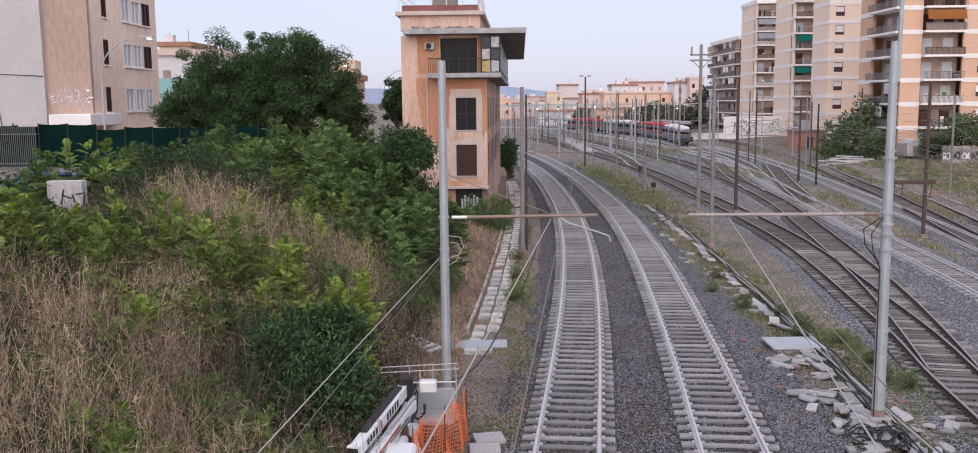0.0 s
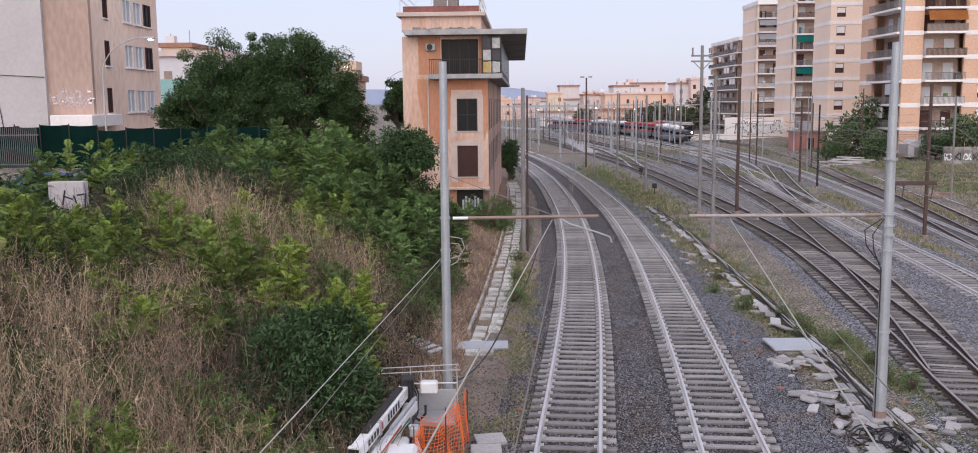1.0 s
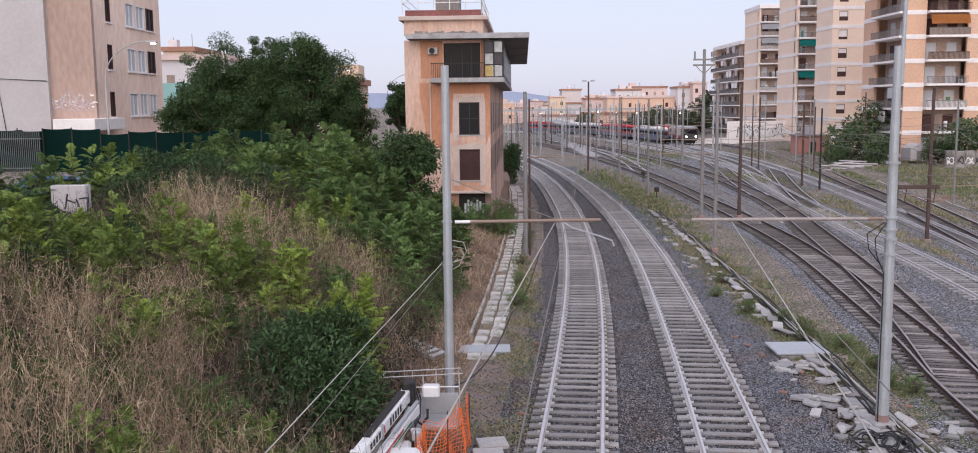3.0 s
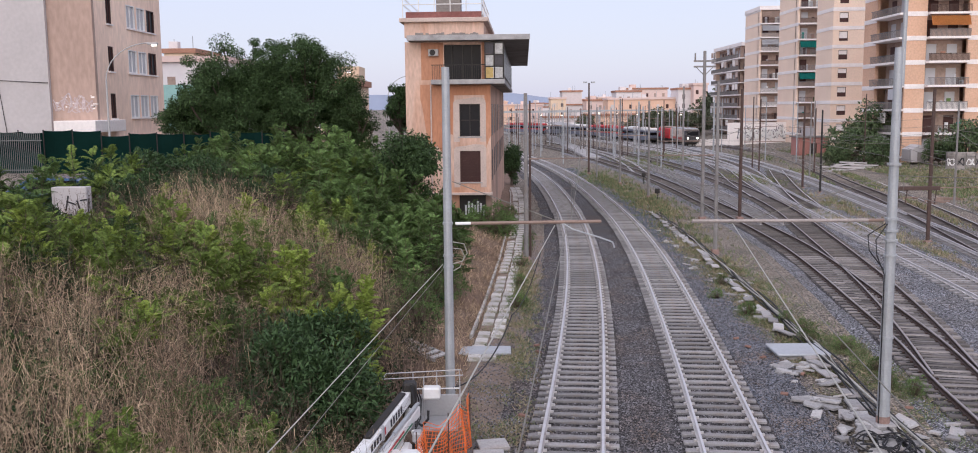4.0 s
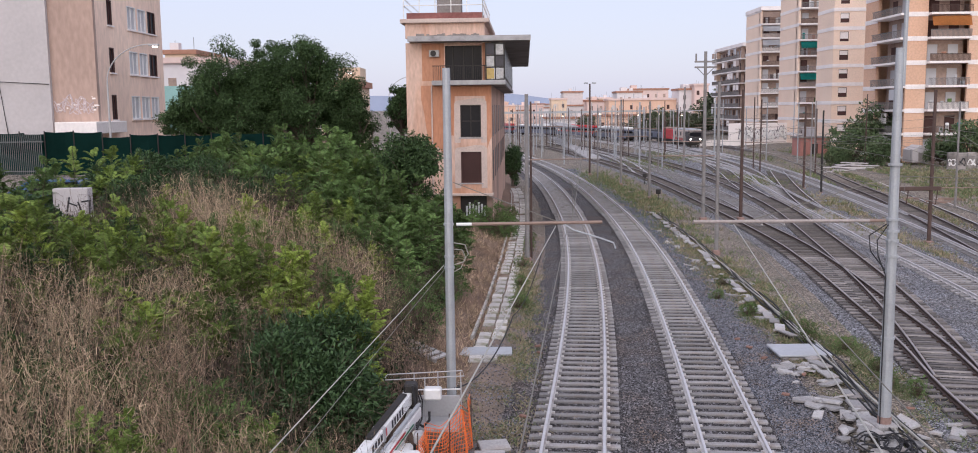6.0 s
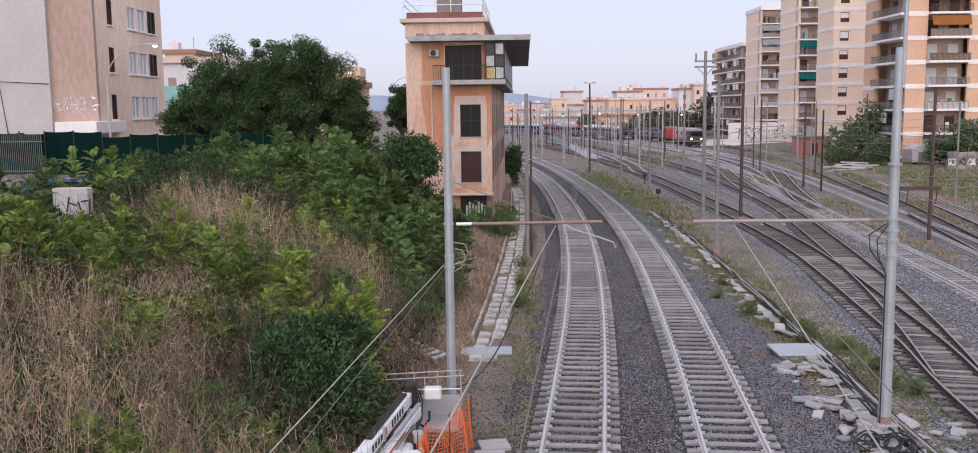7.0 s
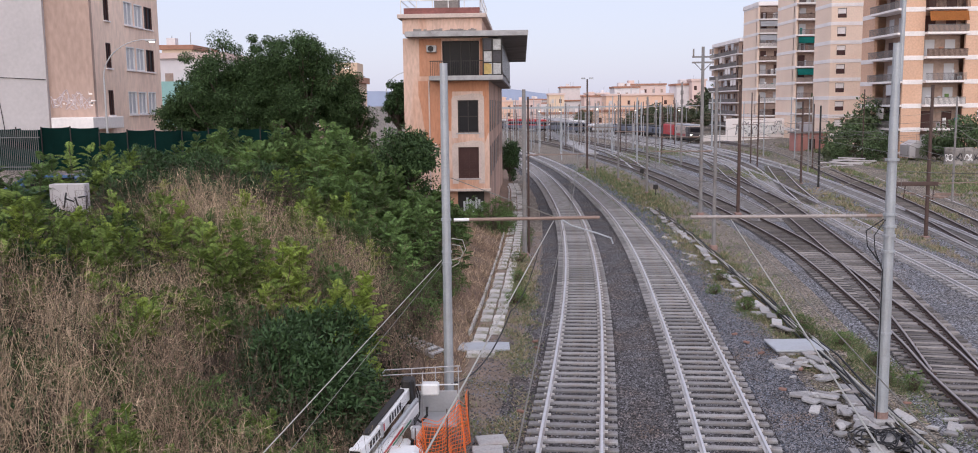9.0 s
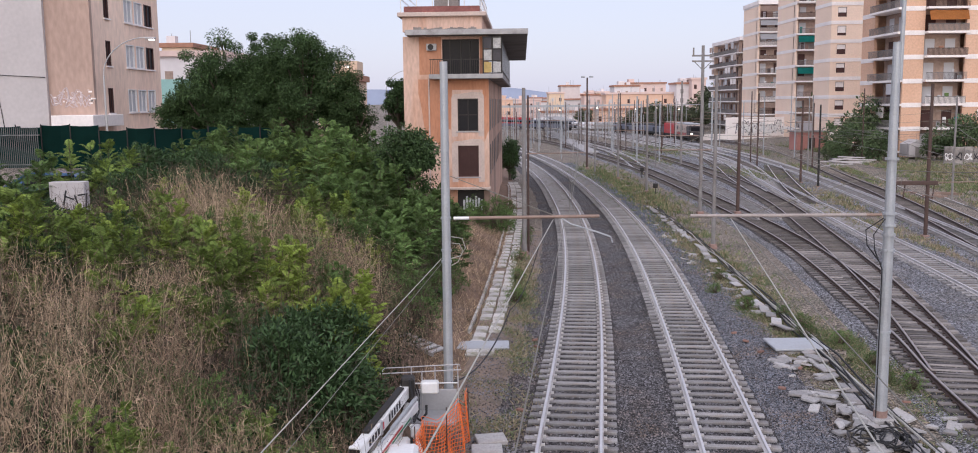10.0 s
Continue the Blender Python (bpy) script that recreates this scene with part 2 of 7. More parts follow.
# Deep orange render, lowered further to hold the shade under the roof slab.
M_DEEPORANGE = mat("deep_orange_render", (0.46, 0.215, 0.125), 0.95, vary=0.25, scale=0.6, fine=7, bump=0.25, dirt=(0.58, 0.33, 0.22), dirt_amount=0.45, stretch=(1, 1, 0.3))
M_PALE = mat("pale_render_patch", (0.52, 0.42, 0.37), 0.95, vary=0.2, scale=1, fine=10)
M_DARKGLASS = mat("dark_window_glass", (0.014, 0.014, 0.018), 0.3, vary=0.2, scale=1, fine=4, bump=0.0, spec=0.12)
M_SHUTTER = mat("brown_shutter", (0.070, 0.032, 0.028), 0.7, vary=0.2, scale=2, fine=20)
M_PINK = mat("pinkish_render", (0.92, 0.71, 0.57), 0.95, vary=0.2, scale=0.15, fine=3, bump=0.15, dirt=(0.76, 0.56, 0.45), dirt_amount=0.8, stretch=(1, 1, 0.4))
M_WHITEWALL = mat("whitewashed_wall", (0.48, 0.45, 0.45), 0.95, vary=0.1, scale=0.3, fine=4, bump=0.1, dirt=(0.44, 0.41, 0.405), dirt_amount=0.5)
M_BRICK = mat("orange_brick_facing", (0.65, 0.41, 0.285), 0.95, vary=0.2, scale=0.12, fine=4, bump=0.15, dirt=(0.72, 0.50, 0.37), dirt_amount=0.8)
M_BAND = mat("pale_concrete_band", (0.82, 0.765, 0.74), 0.95, vary=0.12, scale=0.4, fine=5)
M_LAMPGREY = mat("pale_grey_lamp_paint", (0.42, 0.41, 0.41), 0.6, 0.1, vary=0.15, scale=2, fine=14)
M_TERRA = mat("terracotta_roof", (0.36, 0.19, 0.13), 0.95, vary=0.3, scale=0.5, fine=6)

# leaves, straw and bark
M_LEAF = mat("fresh_leaf", (0.135, 0.192, 0.046), 0.6, vary=0.2, scale=1.2, fine=8, bump=0, island=0.45, per_object=0.25, dirt=(0.18, 0.23, 0.06), dirt_amount=0.7, spec=0.12)
M_LEAFY = mat("yellow_green_leaf", (0.22, 0.29, 0.06), 0.6, vary=0.2, scale=1.2, fine=8, bump=0, island=0.4, per_object=0.2, spec=0.12)
M_LEAFMID = mat("mid_green_leaf", (0.090, 0.145, 0.046), 0.6, vary=0.25, scale=1.2, fine=8, bump=0, island=0.5, per_object=0.42, spec=0.12)
M_LEAFDARK = mat("dark_green_leaf", (0.050, 0.088, 0.036), 0.5, vary=0.25, scale=1, fine=8, bump=0, island=0.5, spec=0.12)
M_TREELEAF = mat("dark_tree_leaf", (0.052, 0.088, 0.034), 0.6, vary=0.35, scale=0.4, fine=3, bump=0, island=0.55, spec=0.12)
M_DRY = mat("dry_straw", (0.41, 0.31, 0.21), 0.9, vary=0.25, scale=0.5, fine=6, bump=0, island=0.8, dirt=(0.25, 0.175, 0.125), dirt_amount=1.0, spec=0.12)
M_TWIG = mat("grey_brown_twig", (0.12, 0.09, 0.07), 0.9, vary=0.25, scale=0.6, fine=6, bump=0, island=0.4, spec=0.12)
M_OLIVE = mat("olive_grey_leaf", (0.085, 0.125, 0.058), 0.6, vary=0.3, scale=0.5, fine=4, bump=0, island=0.5, dirt=(0.12, 0.13, 0.07), dirt_amount=0.8, spec=0.12)
M_WEED = mat("dusty_weed", (0.150, 0.185, 0.088), 0.8, vary=0.3, scale=0.3, fine=4, bump=0, island=0.4, spec=0.12)
M_DRYWEED = mat("grey_dry_weed", (0.30, 0.25, 0.165), 0.9, vary=0.3, scale=0.3, fine=4, bump=0, island=0.4, spec=0.12)
# Near-black green: shade between the plants is put into the leaf colour.
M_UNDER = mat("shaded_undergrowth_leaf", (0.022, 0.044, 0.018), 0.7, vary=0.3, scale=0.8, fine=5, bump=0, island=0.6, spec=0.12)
M_BARK = mat("bark", (0.09, 0.07, 0.055), 0.95, vary=0.3, scale=3, fine=25, bump=0.5)

# ---- ground ----


def toe(y):
    """Plan line of the foot of the bank beside the trackside path."""
    return -0.9 + 0.07 * np.clip(np.asarray(y, float) - 30, -25, 45)


def ground_height(x, y):
    x, y = np.asarray(x, float), np.asarray(y, float)
    d = np.clip(toe(y) - x, 0, None)
    h = np.interp(d, [0, 0.6, 3, 6, 9, 12, 40], [0, 0.15, 1.2, 2.9, 4.2, 4.6, 4.9])
    h = h * np.interp(y, [0, 58, 80, 200], [1, 1, 0.85, 0.4])
    right = np.interp(x - 0.12 * y, [24, 34, 60], [0, 0.6, 1.6])
    return h + right - 0.14


def build_ground():
    xs = np.unique(np.concatenate([np.linspace(-1500, -60, 12), np.arange(-60, -14, 2.0), np.arange(-14, 3, 0.4), np.arange(3, 80, 2.5), np.linspace(80, 1500, 14)]))
    ys = np.unique(np.concatenate([np.linspace(-200, 0, 6), np.arange(0, 80, 0.6), np.arange(80, 260, 5), np.linspace(260, 4000, 20)]))
    X, Y = np.meshgrid(xs, ys)
    Z = ground_height(X, Y)
    bank = np.clip((toe(Y) - X) / 2.0, 0, 1)
    Z = Z + bank * 0.12 * (np.sin(X * 2.1 + Y * 0.7) + np.sin(Y * 1.7 - X * 1.3)) * (np.abs(X) < 60)
    nx, ny = len(xs), len(ys)
    idx = np.arange(nx * ny).reshape(ny, nx)
    f = np.stack([idx[:-1, :-1], idx[:-1, 1:], idx[1:, 1:], idx[1:, :-1]], -1).reshape(-1, 4)
    me = bpy.data.meshes.new("ground")
    me.from_pydata(np.stack([X, Y, Z], -1).reshape(-1, 3).tolist(), [], f.tolist())
    me.materials.append(M_DIRT)
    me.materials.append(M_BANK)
    me.materials.append(M_BANKFOOT)
    cx = X.reshape(-1)[f].mean(1)
    cy = Y.reshape(-1)[f].mean(1)
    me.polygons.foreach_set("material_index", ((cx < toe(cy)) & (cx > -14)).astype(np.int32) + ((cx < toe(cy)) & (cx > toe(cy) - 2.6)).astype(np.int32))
    me.shade_smooth()
    thing("ground", "dry trampled yard soil rising to a grassy bank", "ground", kind="structure", data=me)


build_ground()


def strip(name, left, right, y0, y1, z, material, label, category, n=60):
    """A ballast bed between two plan lines, slightly domed, with sloping shoulders."""
    bm = bmesh.new()
    prev = None
    for y in np.linspace(y0, y1, n):
        a, b = left(y), right(y)
        row = [bm.verts.new((a - 0.35, y, -0.17))] + [bm.verts.new((a + (b - a) * u, y, z - 0.02 + 0.02 * math.sin(u * 9 + y))) for u in (0, 0.2, 0.4, 0.6, 0.8, 1)] + [bm.verts.new((b + 0.35, y, -0.17))]
        if prev:
            for i in range(len(row) - 1):
                bm.faces.new((prev[i], prev[i + 1], row[i + 1], row[i]))
        prev = row
    thing(name, label, category, kind="structure", data=as_mesh(name, bm, material, True))


def at(line):
    c = np.array(line)
    return lambda y: float(np.interp(y, c[:, 1], c[:, 0]))


strip("ballast_bed", lambda y: at(T1)(y) - 1.9, lambda y: at(T2)(y) + 1.55, 5, 175, -0.085, M_BALLAST, "grey and brown stone ballast under two curved tracks", "ballast")
for line, end, z in ((T1, 174, -0.055), (T2, 174, -0.055), (T3, 66, -0.025)):
    strip("track_bed", lambda y: at(line)(y) - 1.22, lambda y: at(line)(y) + 1.22, 8, end, z, M_BALLASTDARK, "dark brake-dusted ballast between the rails", "ballast")
strip("ballast_shoulder", lambda y: at(T2)(y) + 1.35, lambda y: at(T2)(y) + 2.7, 5, 130, -0.035, M_BALLAST2, "clean grey stone ballast shoulder", "ballast")
strip("ballast_yard", lambda y: at(T3)(y) - 1.7, lambda y: at(T5)(y) + 1.9 + (at(T6)(y) - at(T5)(y) - 3.5) * min(max((y - 70) / 25, 0), 1), 8, 175, -0.065, M_BALLASTYARD, "grey stone ballast across the yard tracks", "ballast", 40)
strip("ballast_siding", lambda y: at(T6)(y) - 1.6, lambda y: at(T6)(y) + 1.6, 20, 200, -0.05, M_BALLASTYARD, "grey stone ballast under a siding", "ballast", 40)
strip("ballast_siding", lambda y: at(T8)(y) - 1.5, lambda y: at(T8)(y) + 1.5, 52, 185, -0.055, M_BALLASTYARD, "grey stone ballast under a rusty siding", "ballast", 40)
strip("ballast_outer", lambda y: at(T7)(y) - 1.6, lambda y: at(T7)(y) + 1.6, 30, 200, -0.05, M_BALLASTYARD, "grey stone ballast under the outer siding", "ballast", 40)

M_EARTH = mat("brown_trackside_earth", (0.235, 0.178, 0.138), 1.0, vary=0.45, scale=1.1, fine=26, bump=0.8, dirt=(0.15, 0.125, 0.10), dirt_amount=0.9)
strip("trackside_earth", lambda y: float(toe(y)) + 0.05, lambda y: at(T1)(y) - 2.35, 8, 62, -0.075, M_EARTH, "brown earth with straw beside the track", "earth", 50)

# ---- tracks ----
HALF = 0.77  # half the distance between rail middles
RAIL_FOOT = [(-0.07, 0.0), (0.07, 0.0), (0.07, 0.02), (0.012, 0.035), (0.012, 0.125), (-0.012, 0.125), (-0.012, 0.035), (-0.07, 0.02)]
RAIL_HEAD = [(-0.036, 0.122), (0.036, 0.122), (0.036, 0.155), (0.028, 0.163), (-0.028, 0.163), (-0.036, 0.155)]


def sleeper_mesh(name, material):
    bm = bmesh.new()
    for s in (-1, 1):
        box(bm, s * 0.89 - 0.29, -0.115, -0.16, s * 0.89 + 0.29, 0.115, 0.0, 0.02)
    box(bm, -0.66, -0.10, -0.16, 0.66, 0.10, -0.012, 0.02)
    return as_mesh(name, bm, material)


SLEEPER = sleeper_mesh("sleeper", M_SLEEPER)
M_OLDTIMBER = mat("old_timber_sleeper", (0.20, 0.182, 0.172), 0.95, vary=0.4, scale=3, fine=30, bump=0.4, per_object=0.45, stretch=(0.2, 1, 1))
TIMBER = as_mesh("timber_sleeper", box(bmesh.new(), -1.28, -0.12, -0.16, 1.28, 0.12, 0.0, 0.015), M_OLDTIMBER)


def clip_mesh(material):
    bm = bmesh.new()
    for s in (-1, 1):
        for e in (-1, 1):
            box(bm, s * HALF + e * 0.11 - 0.042, -0.045, 0.0, s * HALF + e * 0.11 + 0.042, 0.045, 0.05)
    return as_mesh("fastening", bm, material)


CLIPS, RUSTCLIPS = clip_mesh(M_RAILDUST), clip_mesh(M_RAIL)


def track(line, label, near, concrete=True, y_min=14, rail_side=None, head=None):
    ob = thing("railway_track", label, "railway track", kind="structure", group="yard tracks")
    c = curve_line(line, 0.6)
    c = c[c[:, 1] > 6]
    for s in (-1, 1):
        off = [(x + s * HALF * math.cos(a), y - s * HALF * math.sin(a), a) for x, y, a in c[:: 2 if near < 60 else 1]]
        rail = part("rail", sweep(bmesh.new(), off, RAIL_FOOT), rail_side or M_RAIL, ob)
        part("rail_head", sweep(bmesh.new(), off, RAIL_HEAD), head or M_RAILTOP, rail, "worn shiny rail head")
    rest = bmesh.new()
    for i, (x, y, a) in enumerate(c):
        m = pose(x, y, 0, rz=-math.degrees(a))
        if y_min < y < near:
            o = part("sleeper", SLEEPER if concrete else TIMBER, None, ob)
            o.matrix_basis = m @ pose(0, 0, 0, rz=rng.normal(0, 0.5))
            part("fastening", CLIPS if concrete else RUSTCLIPS, None, o)
        elif y > 8:
            v = [rest.verts.new(m @ Vector(p)) for p in ((-1.25, -0.12, 0), (1.25, -0.12, 0), (1.25, 0.12, 0), (-1.25, 0.12, 0), (-1.25, -0.12, -0.15), (1.25, -0.12, -0.15), (1.25, 0.12, -0.15), (-1.25, 0.12, -0.15))]
            for q in ((0, 1, 2, 3), (0, 4, 5, 1), (2, 6, 7, 3), (1, 5, 6, 2), (3, 7, 4, 0)):
                rest.faces.new([v[k] for k in q])
    tagged(part("far_sleepers", rest, M_SLEEPER if concrete else M_TIMBER, ob), kind="stuff")
    return ob


track(T1, "curved railway track on concrete sleepers beside the path", 75, rail_side=M_RAILDUST)
track(T2, "curved railway track on concrete sleepers in grey ballast", 75, rail_side=M_RAILPALE)
track(T3, "yard track with dark rusty rails on timber sleepers", 52, False, head=M_RAILDULL)
track(T4, "branch track leaving a turnout on timber sleepers", 52, False, head=M_RAILDULL)
track(T5, "yard track with bright worn rails", 62, rail_side=M_RAILPALE)
track(T6, "siding track with bright worn rails", 0, rail_side=M_RAILPALE)
track(T7, "outer siding track half sunk in dry grass", 0, False)
track(T8, "rusty siding track beside the dry grass", 0, False, head=M_RAILDULL)

X_LABEL = "connecting track across the yard ladder"
track([(24.3, 85), (26.3, 100), (29.5, 120), (32.0, 140)], X_LABEL, 0, False, rail_side=M_RAIL)
track([(26.0, 76), (28.5, 88), (32.5, 105), (36.2, 120)], X_LABEL, 0, False, rail_side=M_RAIL)
track([(29.2, 100), (33.2, 122), (35.4, 150), (34.2, 185), (30.5, 225)], X_LABEL, 0, False, rail_side=M_RAILPALE)
track([(18.7, 118), (19.9, 138), (20.2, 160), (18.5, 190), (14, 230)], X_LABEL, 0, False, rail_side=M_RAILPALE)

track([(19.8, 66), (20.6, 75), (21.2, 85), (21.8, 100), (22.1, 118), (21.9, 136), (20.4, 162), (17.0, 198)], "middle yard track with dusty rails", 0, rail_side=M_RAILDUST, head=M_RAILDULL)

# ---- trackside path ----
path = thing("trackside_path", "narrow path of broken pale concrete slabs beside the bank", "path", kind="structure")
PATHSLAB = as_mesh("slab", B(-0.225, -0.515, -0.03, 0.225, 0.515, 0.03, 0.012), M_PATH)
for i, y in enumerate(np.arange(31.5, 100, 1.06)):
    x = float(np.interp(y, [31, 33, 41, 53, 71, 92, 103], [-0.45, -0.25, 0.35, 1.1, 2.0, 2.5, 2.3]))
    for s in (-1, 1):
        if rng.random() < 0.95:
            o = part("slab", PATHSLAB, None, path)
            o.matrix_basis = pose(x + s * 0.26 + rng.normal(0, 0.015), y, -0.07 + rng.normal(0, 0.008), rng.normal(0, 0.6), rng.normal(0, 1), -4 + rng.normal(0, 0.8))

kerb_line = [(float(np.interp(y, [31, 33, 41, 53, 71, 92, 103], [-0.45, -0.25, 0.35, 1.1, 2.0, 2.5, 2.3])) - 0.68, float(y), 0.07) for y in np.arange(34, 96, 1.5)]
thing("path_kerb", "thin pale kerb along the foot of the bank", "kerb", kind="structure", data=as_mesh("path_kerb", sweep(bmesh.new(), kerb_line, [(-0.05, -0.12), (0.05, -0.12), (0.05, 0.08), (-0.05, 0.08)]), M_PATH))


# ---- signal tower ----
M_BRICKRED = mat("red_parapet_tiles", (0.22, 0.09, 0.08), 0.9, vary=0.3, scale=1, fine=8)
# Darker copy of M_CONC: shade is in its base colour, stains in patches.
M_SHADEDCONC = mat("shaded_stained_concrete", (0.25, 0.225, 0.21), 0.95, vary=0.3, scale=0.6, fine=8, dirt=(0.16, 0.14, 0.13), dirt_amount=0.7)
M_WHITE = mat("white_paint", (0.72, 0.71, 0.70), 0.6, vary=0.1, scale=1, fine=10, bump=0.05)
M_FOGPANE = mat("fogged_pane", (0.36, 0.36, 0.36), 0.3, vary=0.4, scale=5, fine=16, bump=0)
M_YELLOW = mat("yellowed_pane", (0.42, 0.30, 0.10), 0.4, vary=0.2, scale=2, fine=8, bump=0)
M_IRON = mat("dark_iron", (0.035, 0.032, 0.03), 0.6, 0.3, vary=0.2, scale=3, fine=20)
M_GRAFFITI = mat("spray_paint_grey", (0.55, 0.56, 0.58), 0.7, vary=0.15, scale=2, fine=9, bump=0)
M_BLACKPAINT = mat("spray_paint_black", (0.03, 0.03, 0.035), 0.7, vary=0.1, scale=2, fine=9, bump=0)


M_RECESSDARK = mat("dim_curtain", (0.07, 0.065, 0.07), 0.9, vary=0.3, scale=1, fine=10, bump=0)


def window_with_frame(parent, name, x0, x1, z0, z1, y, glass, frame_mat, bars=2, slats=0, depth=0.18):
    """A window set into a wall whose face lies at y and looks to -y; x along the wall."""
    w = new(name)
    w.parent = parent
    f = bmesh.new()
    t = 0.07
    box(f, x0, y - 0.03, z0, x0 + t, y + depth, z1)
    box(f, x1 - t, y - 0.03, z0, x1, y + depth, z1)
    box(f, x0 + t, y - 0.03, z1 - t, x1 - t, y + depth, z1)
    box(f, x0 + t, y - 0.03, z0, x1 - t, y + depth, z0 + t)
    for i in range(1, bars):
        u = x0 + (x1 - x0) * i / bars
        box(f, u - 0.03, y - 0.02, z0 + t, u + 0.03, y + depth, z1 - t)
    if not slats:
        for k in range(bars):
            a, b = x0 + t + k * (x1 - x0 - 2 * t) / bars, x0 + t + (k + 1) * (x1 - x0 - 2 * t) / bars
            box(f, a + 0.03, y - 0.015, (z0 + z1) / 2 - 0.03, b - 0.03, y + 0.04, (z0 + z1) / 2 + 0.03)
    part("window_frame", f, frame_mat, w)
    part("pane", B(x0 + t, y + 0.05, z0 + t, x1 - t, y + 0.07, z1 - t), glass, w)
    if slats:
        s = bmesh.new()
        for i in range(slats):
            z = z0 + t + (z1 - z0 - 2 * t) * (i + 0.5) / slats
            box(s, x0 + t, y, z - 0.025, x1 - t, y + 0.03, z + 0.02)
        part("shutter_slats", s, frame_mat, w)
    part("window_sill", B(x0 - 0.12, y - 0.16, z0 - 0.09, x1 + 0.12, y + 0.1, z0 - 0.003, 0.01), M_CONC, w)
    return w


def grid_wall(xs, zs, y0, y1, holes):
    """One connected wall slab on a grid of cuts; holes: the cells (column, row) left open."""
    bm = bmesh.new()
    v = {(i, k, j): bm.verts.new((x, y, z)) for i, x in enumerate(xs) for k, y in enumerate((y0, y1)) for j, z in enumerate(zs)}
    solid = {(i, j) for i in range(len(xs) - 1) for j in range(len(zs) - 1)} - set(holes)
    for i, j in solid:
        bm.faces.new((v[i, 0, j], v[i + 1, 0, j], v[i + 1, 0, j + 1], v[i, 0, j + 1]))
        bm.faces.new((v[i, 1, j], v[i, 1, j + 1], v[i + 1, 1, j + 1], v[i + 1, 1, j]))
        for (di, dj), (p, q) in (((-1, 0), ((i, j), (i, j + 1))), ((1, 0), ((i + 1, j + 1), (i + 1, j))), ((0, -1), ((i + 1, j), (i, j))), ((0, 1), ((i, j + 1), (i + 1, j + 1)))):
            if (i + di, j + dj) not in solid:
                bm.faces.new((v[p[0], 0, p[1]], v[q[0], 0, q[1]], v[q[0], 1, q[1]], v[p[0], 1, p[1]]))
    bmesh.ops.recalc_face_normals(bm, faces=bm.faces)
    return bm


